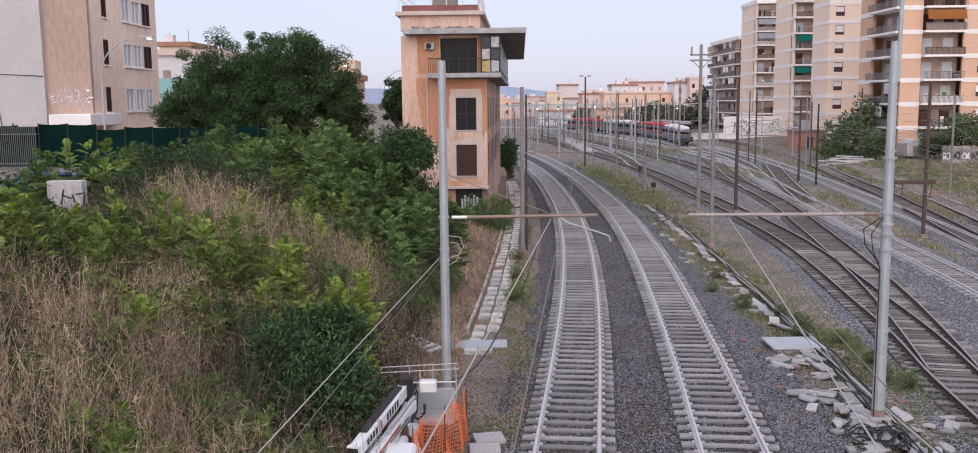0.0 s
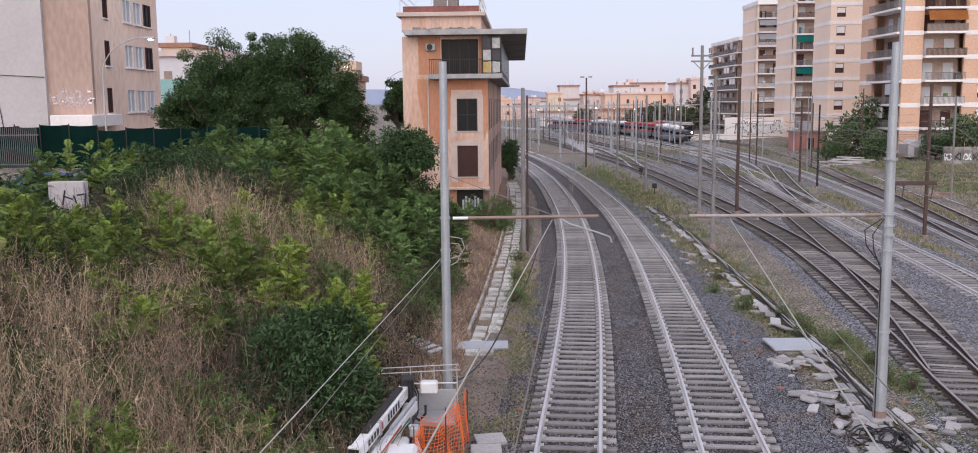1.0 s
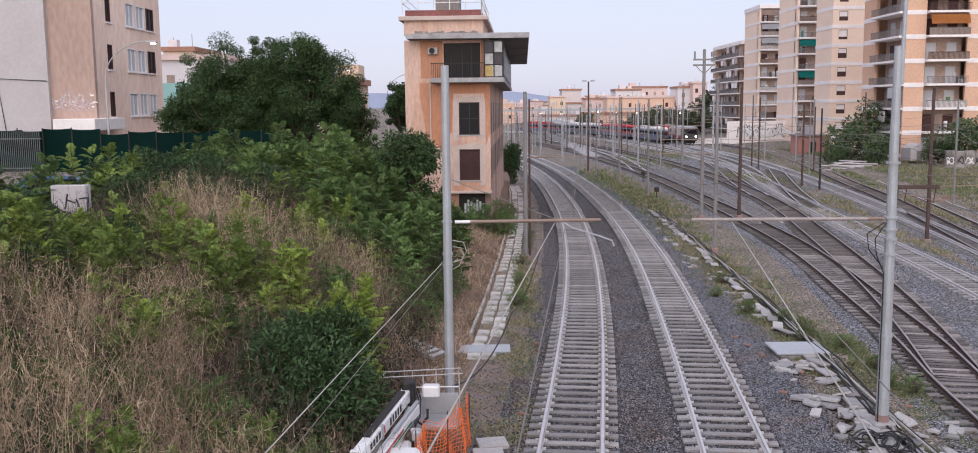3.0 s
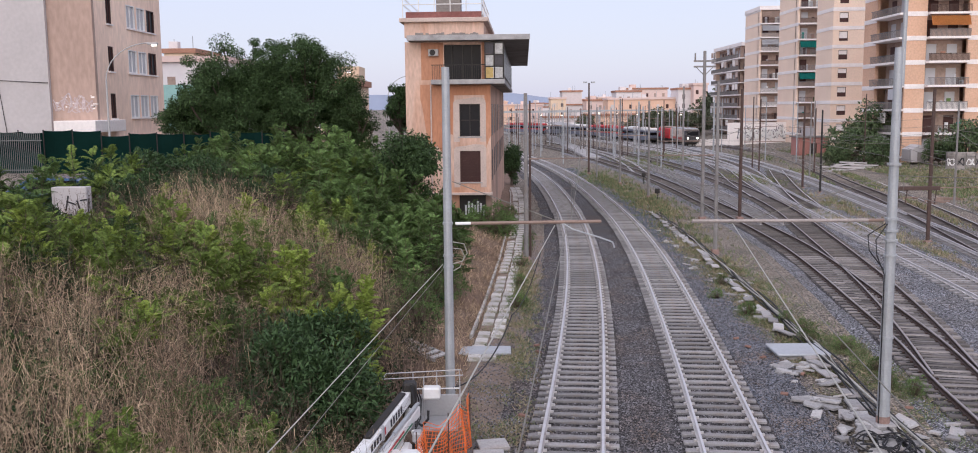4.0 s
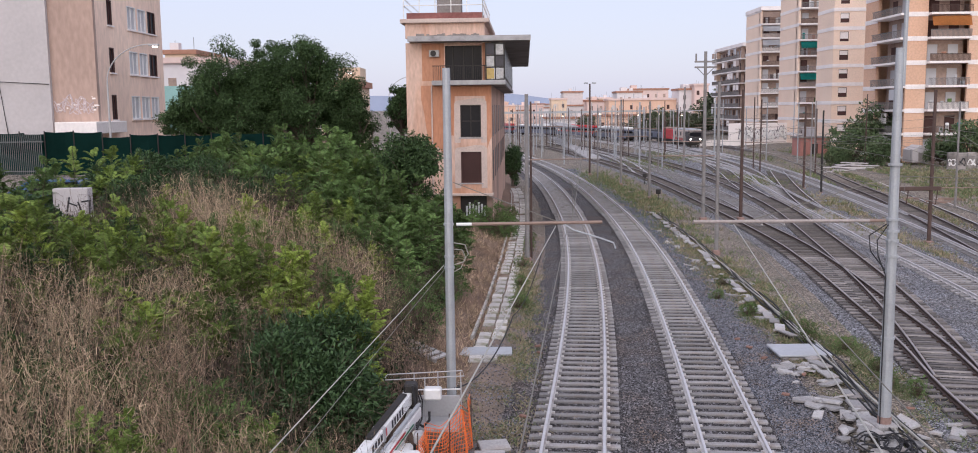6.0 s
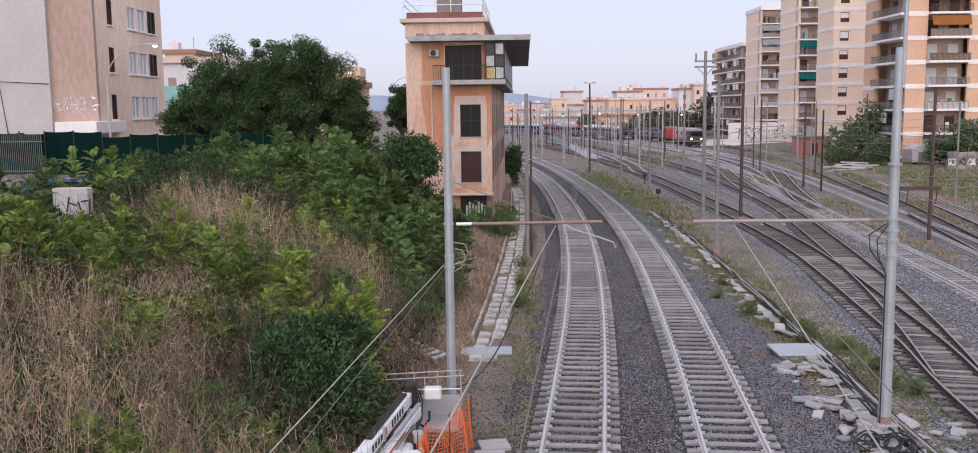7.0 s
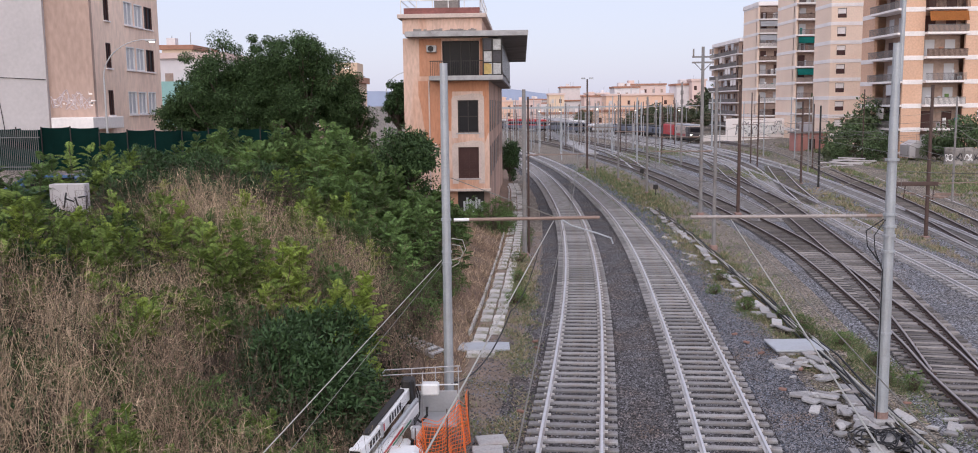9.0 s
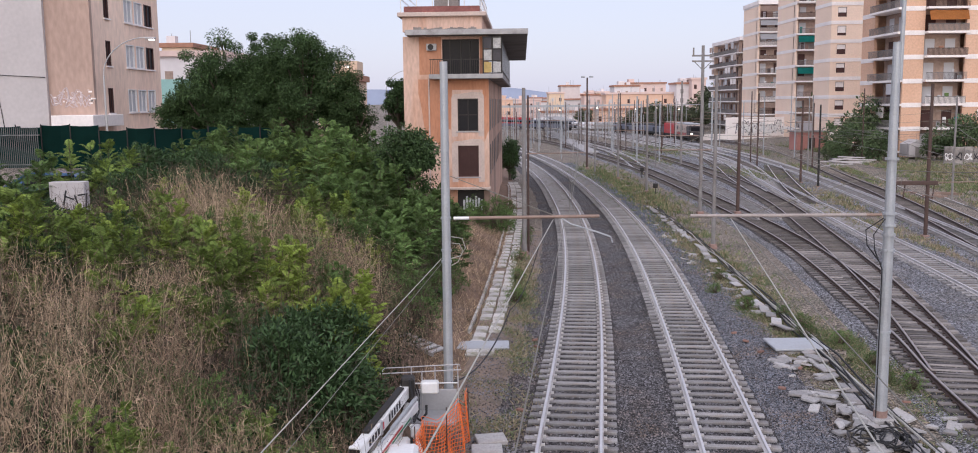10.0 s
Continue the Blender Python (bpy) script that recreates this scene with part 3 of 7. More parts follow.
def signal_tower():
    t = thing("signal_tower", "tall weathered orange signal tower with overhanging flat roof beside the track", "tower", pose(-5.6, 62, 0, rz=-2.0))
    W, L = 5.55, 38.0
    # front wall with two openings, butted from blocks round the windows
    wx0, wx1 = 3.5, 4.85
    openings = [(3.57, 5.62), (6.57, 8.68)]
    f = grid_wall([0, 2.55, wx0, wx1, 4.95, W], [2.85, *[v for o in openings for v in o], 10.2, 12.5, 12.7], 0.0, 0.4, [(2, 1), (2, 3), (1, 5), (2, 5), (3, 5)])
    part("front_wall", f, M_OCHRE, t)
    LO = "deeper orange streaked render"
    part("orange_render", B(1.05, -0.008, 10.25, 2.5, 0.0, 12.65), M_DEEPORANGE, t, LO)
    part("orange_render", B(5.0, -0.008, 10.25, W, 0.0, 12.65), M_DEEPORANGE, t, LO)
    wash = bmesh.new()
    prev = None
    for i in range(47):
        x = 0.95 + i * 0.1
        low = 9.25 if 3.05 < x < 5.25 else 6.2 + 0.55 * math.sin(x * 2.3) + 0.3 * math.sin(x * 7.1)
        if x < 1.4:
            low += (1.4 - x) * 5
        row = [wash.verts.new((min(x, W), -0.007, z)) for z in (low, 9.95)]
        if prev:
            wash.faces.new((prev[0], row[0], row[1], prev[1]))
        prev = row
    part("orange_render", wash, M_DEEPORANGE, t, LO)
    part("left_wall", B(0, 0.4, 0.0, 0.4, 12, 12.7), M_OCHRE, t)
    part("right_wall", B(W - 0.4, 0.4, 0.0, W, L, 10.0), M_GRIMYSHADE, t, "grimy streaked side wall, darkened for shade")
    part("rear_wall", B(0.4, 11.6, 0.0, W - 0.4, 12, 12.7), M_OCHRE, t)
    part("base", B(0.35, 0.25, -0.3, 3.4, 0.6, 2.75), M_OCHRE, t, "shaded ground storey set back under a ledge")
    part("ledge", B(-0.1, -0.22, 2.72, W + 0.08, 0.5, 2.88, 0.02), M_PALE, t)
    part("dark_doorway", B(3.4, 0.5, -0.3, W - 0.4, 0.56, 2.72), M_IRON, t)
    for i in range(7):
        part("graffiti", B(3.75 + i * 0.2, 0.47, 1.3 + 0.1 * (i % 3), 3.89 + i * 0.2, 0.495, 2.0 + 0.12 * ((i * 2) % 3)), M_GRAFFITI, t, "illegible pale graffiti")
    for (z0, z1), sl in zip(openings, (18, 0)):
        s = bmesh.new()
        for x0, x1 in ((wx0 - 0.40, wx0), (wx1, wx1 + 0.38)):
            box(s, x0, -0.014, z0 - 0.35, x1, 0.0, z1)
        arch = [(wx0 - 0.40, z1), (wx1 + 0.38, z1), (wx1 + 0.36, z1 + 0.22), (wx1 + 0.2, z1 + 0.40), (wx1 - 0.4, z1 + 0.44), (wx0 + 0.3, z1 + 0.33), (wx0 - 0.25, z1 + 0.28), (wx0 - 0.39, z1 + 0.12)]
        rims = [[s.verts.new((x, y, z)) for x, z in arch] for y in (-0.014, 0.0)]
        s.faces.new(rims[0])
        for i in range(len(arch)):
            k = (i + 1) % len(arch)
            s.faces.new((rims[0][k], rims[0][i], rims[1][i], rims[1][k]))
        part("render_patch", s, M_PALE, t, "pale unpainted render round the window")
        window_with_frame(t, "window", wx0, wx1, z0, z1, 0.12, M_SHUTTER if sl else M_DARKGLASS, M_SHUTTER if sl else M_IRON, 2, sl)
    # the upper room, cantilevered to the track side
    part("balcony_slab", B(1.75, -1.0, 9.95, W + 0.95, L, 10.25, 0.02), M_CONC, t, "stained concrete balcony slab")
    # Thin sheet in the darker colour paints shade under the slab.
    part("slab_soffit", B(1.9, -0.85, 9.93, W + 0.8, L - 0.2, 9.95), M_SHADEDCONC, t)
    r = bmesh.new()
    box(r, W + 0.55, 0.0, 10.25, W + 0.85, L, 12.7)
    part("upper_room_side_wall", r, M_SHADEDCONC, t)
    b = bmesh.new()
    for x in (2.55, 3.05, 3.75, 4.35, 4.95):
        box(b, x - 0.04, 0.2, 10.25, x + 0.04, 0.28, 12.5)
    part("opening_frame", b, M_IRON, t)
    # Dark pane over the opening paints the unlit room behind it.
    part("dark_glazing", B(2.55, 0.29, 10.25, 4.95, 0.31, 12.5), M_DARKGLASS, t)
    rl = bmesh.new()
    box(rl, 1.8, -0.95, 11.15, 5.3, -0.9, 11.2)
    rail = part("balcony_railing", rl, M_IRON, t)
    for i in range(30):
        part("baluster", B(1.85 + i * 0.118, -0.94, 10.25, 1.875 + i * 0.118, -0.915, 11.15), M_IRON, rail)
    gl = new("corner_glazing")
    gl.parent = t
    fb = bmesh.new()
    for x in (5.25, 5.85, 6.42):
        box(fb, x - 0.04, -0.95, 10.25, x + 0.04, -0.87, 12.6)
    for z in (10.28, 11.05, 11.8, 12.55):
        box(fb, 5.29, -0.94, z - 0.04, 6.38, -0.88, z + 0.04)
    part("window_frame", fb, M_IRON, gl)
    for i, x in enumerate((5.29, 5.89)):
        for j, z in enumerate((10.33, 11.1, 11.85)):
            part("pane", B(x, -0.915, z, x + 0.5, -0.9, z + 0.66), M_YELLOW if (i, j) == (0, 0) else (M_FOGPANE if (i + j) % 2 else M_RECESSDARK), gl)
    for i in range(13):
        y0 = 0.4 + i * 2.8
        part("side_pane", B(W + 0.862, y0, 10.5, W + 0.90, y0 + 2.4, 12.4), M_DARKGLASS, t)
    for z0, z1 in openings:
        for i in range(8):
            part("side_window", B(W - 0.01, 2.0 + i * 4.3, z0, W + 0.02, 3.4 + i * 4.3, z1), M_DARKGLASS, t)
    part("roof_slab", B(0.3, -1.15, 12.7, W + 2.55, L, 13.02, 0.03), M_SHADEDCONC, t, "wide stained concrete roof slab, darkened for shade")
    part("roof_edge", B(0.28, -1.19, 12.72, W + 2.58, -1.15, 13.05), M_CONC, t)
    part("attic", B(0, 0.0, 13.0, W - 0.4, 12, 14.0), M_OCHRE, t)
    cr = bmesh.new()
    for i in range(24):
        x = 0.7 + i * 0.17
        box(cr, x, -0.05, 13.02, x + 0.19, 0.0, 13.15 + 0.16 * rng.random())
    part("damp_stain_render", cr, M_SHADEDCONC, t, "crumbled grey render along the roof joint")
    part("cornice", B(-0.3, -0.3, 13.95, W - 0.1, 12.3, 14.22, 0.03), M_PALE, t)
    part("parapet", B(0.1, 0.05, 14.22, W - 0.55, 0.25, 14.62), M_BRICKRED, t, "dark red parapet")
    part("parapet", B(W - 0.75, 0.25, 14.22, W - 0.55, 11.9, 14.62), M_BRICKRED, t)
    rr = bmesh.new()
    for z in (15.1, 15.55):
        rod(rr, (-0.1, 0.1, z), (W - 0.5, 0.1, z), 0.03)
        rod(rr, (W - 0.5, 0.1, z), (W - 0.5, 12, z), 0.03)
        rod(rr, (-0.1, 0.1, z), (-0.1, 12, z), 0.03)
    for i in range(6):
        rod(rr, (-0.1 + i * 1.03, 0.1, 14.2), (-0.1 + i * 1.03, 0.1, 15.55), 0.03)
        rod(rr, (W - 0.5, 0.1 + i * 2.3, 14.2), (W - 0.5, 0.1 + i * 2.3, 15.55), 0.03)
    part("roof_railing", rr, M_WHITE, t, "white tubular roof railing")
    part("chimney", B(1.95, 1.5, 14.2, 3.55, 3.0, 16.3, 0.02), M_SHADEDCONC, t)
    a = new("air_conditioner")
    a.parent = t
    part("casing", B(1.55, -0.35, 11.78, 2.2, -0.003, 12.22, 0.03), M_LAMPGREY, a)
    part("fan_grille", rod(bmesh.new(), (1.83, -0.36, 12.0), (1.83, -0.351, 12.0), 0.19, 0.19, 18), M_IRON, a)
    part("drainpipe", rod(bmesh.new(), (1.65, -0.07, 2.9), (1.65, -0.07, 9.95), 0.05), M_PALE, t)


signal_tower()

# ---- street buildings above the bank ----


def side_window(parent, y0, y1, z0, z1, x, shade):
    """A window in a wall that looks to +x."""
    w = new("window")
    w.parent = parent
    f = bmesh.new()
    for a, b, c, d in ((y0, z0, y0 + 0.07, z1), (y1 - 0.07, z0, y1, z1), (y0 + 0.07, z1 - 0.07, y1 - 0.07, z1), (y0 + 0.07, z0, y1 - 0.07, z0 + 0.07)):
        box(f, x - 0.2, a, b, x + 0.012, c, d)
    box(f, x - 0.2, (y0 + y1) / 2 - 0.03, z0 + 0.07, x - 0.02, (y0 + y1) / 2 + 0.03, z1 - 0.07)
    part("window_frame", f, M_SHUTTER if shade == "dark" else M_WHITE, w)
    part("pane", B(x - 0.12, y0 + 0.07, z0 + 0.07, x - 0.10, y1 - 0.07, z1 - 0.07), M_DARKGLASS if shade == "dark" else M_BLIND, w)
    part("window_sill", B(x - 0.1, y0 - 0.1, z0 - 0.1, x + 0.13, y1 + 0.1, z0 - 0.003), M_BAND, w)


M_BLIND = mat("pale_roller_blind", (0.50, 0.50, 0.52), 0.6, vary=0.08, scale=1, fine=14, bump=0.1)
M_GABLE = mat("stained_brown_render", (0.41, 0.295, 0.245), 0.95, vary=0.25, scale=0.2, fine=4, bump=0.2, dirt=(0.49, 0.375, 0.32), dirt_amount=0.9, stretch=(1, 1, 0.35))
M_TURQ = mat("turquoise_cloth", (0.30, 0.50, 0.47), 0.9, vary=0.15, scale=1, fine=8)


def wall_with_holes(bm, y0, y1, z0, z1, xa, xb, holes):
    """A wall slab from xa to xb with rectangular holes (y0, y1, z0, z1) through it, butted from blocks."""
    ycuts = sorted({y0, y1, *[h[0] for h in holes], *[h[1] for h in holes]})
    for a, b in zip(ycuts[:-1], ycuts[1:]):
        z = z0
        for h in sorted([h for h in holes if h[0] <= a and h[1] >= b], key=lambda h: h[2]):
            if h[2] > z:
                box(bm, xa, a, z, xb, b, h[2])
            z = h[3]
        if z < z1:
            box(bm, xa, a, z, xb, b, z1)


def scrawl(bm, x, y, z, w, h, r, seed):
    """A looping sprayed line on a wall that faces the tracks."""
    a = [math.sin(seed * 1.7 + k * 2.3) for k in range(6)]
    pts = [(x + w * (0.5 + 0.45 * math.sin(u * 2.1 + a[0]) + 0.12 * a[1] * math.sin(u * 5)), y, z + h * (0.42 * math.sin(u * 3.3 + a[2] * 3) + 0.15 * a[3] * math.cos(u * 6))) for u in np.linspace(0, 5.2, 26)]
    pipe(bm, pts, r, 5)


M_LILACPAINT = mat("lilac_spray_paint", (0.53, 0.45, 0.46), 0.8, vary=0.2, scale=2, fine=8, bump=0)


def street_building():
    t = thing("street_building", "pinkish rendered school-like building with pale blinds on the street", "building")
    holes, shades = [], []
    for k in range(5):
        z = 7.95 + 3.3 * k
        holes.append((66.9, 67.75, z, z + 1.75))
        shades.append("dark")
        for j in range(3):
            holes.append((70.6 + j * 2.05, 72.25 + j * 2.05, z, z + 1.7))
            shades.append("dark" if (k, j) in ((2, 2), (1, 2), (0, 5)) else "blind")
    w = bmesh.new()
    wall_with_holes(w, 64.9, 77.8, 4.2, 24.4, -27.3, -26.9, holes)
    part("wall_street_side", w, M_PINK, t)
    part("wall_gable", B(-31.2, 64.5, 4.2, -26.9, 64.9, 24.4), M_GABLE, t, "stained blank gable wall")
    part("wall_rear", B(-45, 77.4, 4.2, -27.3, 77.8, 24.4), M_PINK, t)
    part("roof", B(-45, 64.4, 24.4, -26.7, 77.9, 24.7), M_CONC, t)
    for h, s in zip(holes, shades):
        side_window(t, *h, -26.9, s)
    part("inner_floor", B(-44, 65.5, 4.2, -31, 77, 24.0), M_PINK, t)
    part("canopy", B(-29.0, 62.4, 7.05, -26.2, 67.6, 7.85, 0.03), M_BAND, t, "pale projecting porch canopy")
    part("plinth_band", B(-26.89, 67.6, 5.9, -26.6, 77.8, 6.35), M_BAND, t)
    # scuffed pale marks on the gable
    for i in range(30):
        x, z = -29.85 + 2.8 * rng.random(), 8.6 + 1.1 * rng.random() * rng.random()
        part("flaked_paint", B(x, 64.487, z, x + 0.05 + 0.22 * rng.random(), 64.5, z + 0.03 + 0.1 * rng.random()), M_BAND, t)
    for k, (x, z) in enumerate(((-29.9, 8.9), (-29.4, 9.2), (-28.9, 8.75), (-28.5, 9.1), (-28.0, 8.8))):
        tag = bmesh.new()
        scrawl(tag, x, 64.49, z, 0.8, 0.95, 0.03, 31 + k)
        part("graffiti", tag, M_LILACPAINT, t, "illegible pale lilac graffiti")


street_building()
wb = thing("white_building", "blank whitewashed building wall with a cable on it", "building")
part("wall", B(-60, 64.2, 4.2, -29.95, 64.49, 30), M_WHITEWALL, wb)
c = bmesh.new()
pipe(c, [(-33.0, 64.15, 7.0), (-33.4, 64.15, 10.6), (-30.0, 64.15, 10.4)], 0.03)
part("cable", c, M_IRON, wb)


def street_lamp():
    t = thing("street_lamp", "tall grey street lamp with curved arm, lit", "street lamp", pose(-24.35, 60, 4.75))
    p = rod(bmesh.new(), (0, 0, 0), (0.0, 0, 5.6), 0.085, 0.055)
    part("pole", p, M_LAMPGREY, t)
    a = bmesh.new()
    pts = [(0.0 + 3.0 * (1 - math.cos(u)) * 0.95, 0, 5.6 + 2.35 * math.sin(u)) for u in np.linspace(0, math.pi / 2, 12)]
    pipe(a, pts, 0.04, 8)
    part("arm", a, M_LAMPGREY, t)
    part("lamp_head", B(2.75, -0.13, 7.82, 3.4, 0.13, 7.96, 0.04), M_LAMPGREY, t)
    part("collar", rod(bmesh.new(), (0, 0, 0), (0, 0, 0.5), 0.16, 0.14, 10), M_STEEL, t)
    part("lens", B(3.0, -0.1, 7.75, 3.3, 0.1, 7.82, 0.02), glow("lamp_glow", (1.0, 0.93, 0.85), 6.0), t, "glowing lamp lens")
    return t


lamp_post = street_lamp()
for x, y in ((-12.2, 112), (-17.5, 96), (-13.5, 140)):
    copy_thing(lamp_post, pose(x, y, 4.3, 0, 0, 0))

M_GREENCLOTH = mat("dark_green_screen", (0.007, 0.034, 0.029), 0.9, vary=0.3, scale=0.8, fine=40, bump=0.2, spec=0.1)


M_BARPAINT = mat("dull_green_grey_bar_paint", (0.13, 0.14, 0.14), 0.7, 0.2, vary=0.25, scale=2, fine=12)


def fence():
    t = thing("screened_fence", "dark green screened site fence along the street", "fence", kind="structure")
    n = 12
    for i in range(n):
        x0, x1 = -32.25 + i * 1.55, -32.25 + (i + 1) * 1.55
        y = 58.0 + max(i - 3, 0) * 0.55
        z = 5.02 if i < 5 else 4.75
        part("post", rod(bmesh.new(), (x0, y - 0.04, z - 0.8), (x0, y - 0.04, z + 2.35), 0.04), M_IRON, t)
        bm = bmesh.new()
        vs = [bm.verts.new((x0 + (x1 - x0) * u, y + 0.55 * u + 0.04 * math.sin(u * 7 + i), z + w - 0.06 * math.sin(u * math.pi) * (w > 1))) for w in (-0.6, 1.1, 2.3 - 0.06 * (i % 3)) for u in (0, 0.33, 0.66, 1)]
        for r in range(2):
            for k in range(3):
                bm.faces.new((vs[r * 4 + k], vs[r * 4 + k + 1], vs[r * 4 + k + 5], vs[r * 4 + k + 4]))
        bmesh.ops.solidify(bm, geom=bm.faces[:], thickness=0.01)
        part("screen_panel", bm, M_GREENCLOTH, t)
    g = thing("bar_fence", "pale metal bar fence beside the street", "fence", kind="structure")
    for i in range(34):
        x = -31.6 + i * 0.12
        part("bar", B(x, 57.5, 4.6, x + 0.035, 57.535, 7.2), M_BARPAINT, g)
    part("rail", B(-31.7, 57.49, 6.7, -27.5, 57.55, 6.76), M_BARPAINT, g)
    part("rail", B(-31.7, 57.49, 4.9, -27.5, 57.55, 4.96), M_BARPAINT, g)
    part("lower_screen", B(-31.7, 57.56, 4.4, -27.5, 57.575, 6.0), M_GREENCLOTH, g, "dark green cloth tied to the bars")


fence()

# low graffiti wall and a parked car on the street
lw = thing("low_wall", "low pale concrete wall with black graffiti above the bank", "wall", kind="structure")
part("wall", B(-14.4, 30.5, 3.6, -13.25, 30.9, 6.02, 0.015), M_WHITEWALL, lw)
g = bmesh.new()
for k, (x, z, w, h, r) in enumerate(((-16.9, 5.1, 0.05, 0.5, 12), (-16.75, 5.1, 0.3, 0.05, 20), (-16.5, 4.95, 0.05, 0.5, -18), (-16.35, 5.2, 0.25, 0.05, -8), (-16.2, 5.0, 0.05, 0.5, 5), (-16.7, 4.65, 0.45, 0.06, 25))):
    box(g, -w / 2, -0.006, -h / 2, w / 2, 0.006, h / 2, m=pose(x + 3.0, 30.49, z + 0.4, 0, r, 0))
part("graffiti", g, M_BLACKPAINT, lw, "illegible black graffiti strokes")

M_CARBLUE = mat("blue_car_paint", (0.02, 0.07, 0.16), 0.25, 0.2, vary=0.05, scale=1, fine=8, bump=0)


def parked_car(m):
    t = thing("parked_car", "dark blue parked car behind the low wall", "car", m)
    b = bmesh.new()
    prof = [(-2.0, 0.3), (2.0, 0.3), (2.05, 0.75), (1.2, 0.92), (0.65, 1.40), (-1.0, 1.45), (-1.75, 0.98), (-2.05, 0.9)]
    fs = []
    for y in (-0.85, 0.85):
        fs.append([b.verts.new((x, y * (0.82 if z > 1.2 else 1), z)) for x, z in prof])
    b.faces.new(fs[0][::-1])
    b.faces.new(fs[1])
    for i in range(len(prof)):
        j = (i + 1) % len(prof)
        b.faces.new((fs[0][i], fs[0][j], fs[1][j], fs[1][i]))
    bmesh.ops.recalc_face_normals(b, faces=b.faces)
    bmesh.ops.bevel(b, geom=b.edges[:], offset=0.05, segments=2, affect="EDGES")
    part("body", b, M_CARBLUE, t)
    for s in (-1, 1):
        part("side_window", B(-0.95, s * 0.80 - 0.012, 0.98, 0.75, s * 0.80 + 0.012, 1.32), M_DARKGLASS, t)
        for x in (-1.3, 1.3):
            part("wheel", rod(bmesh.new(), (x, s * 0.72, 0.32), (x, s * 0.87, 0.32), 0.32, 0.32, 18), M_IRON, t)


parked_car(pose(-16.9, 36.8, 4.5, rz=8))

# ---- apartment blocks across the yard ----
M_BRICKPALE = mat("pale_brick_facing", (0.84, 0.66, 0.53), 0.95, vary=0.15, scale=0.12, fine=4, bump=0.15, dirt=(0.78, 0.57, 0.44), dirt_amount=0.6)
M_AWN = mat("dark_green_awning", (0.01, 0.20, 0.17), 0.9, vary=0.2, scale=1, fine=6)
M_ORANGEAWN = mat("orange_awning", (0.50, 0.20, 0.06), 0.9, vary=0.2, scale=1, fine=6)
M_RAILING = mat("dull_grey_balcony_railing", (0.19, 0.18, 0.18), 0.7, 0.1, vary=0.3, scale=1, fine=8)
# Walls behind balconies: shade in the recess is put into this darker colour.
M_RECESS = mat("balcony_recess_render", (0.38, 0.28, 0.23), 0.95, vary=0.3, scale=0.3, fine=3)


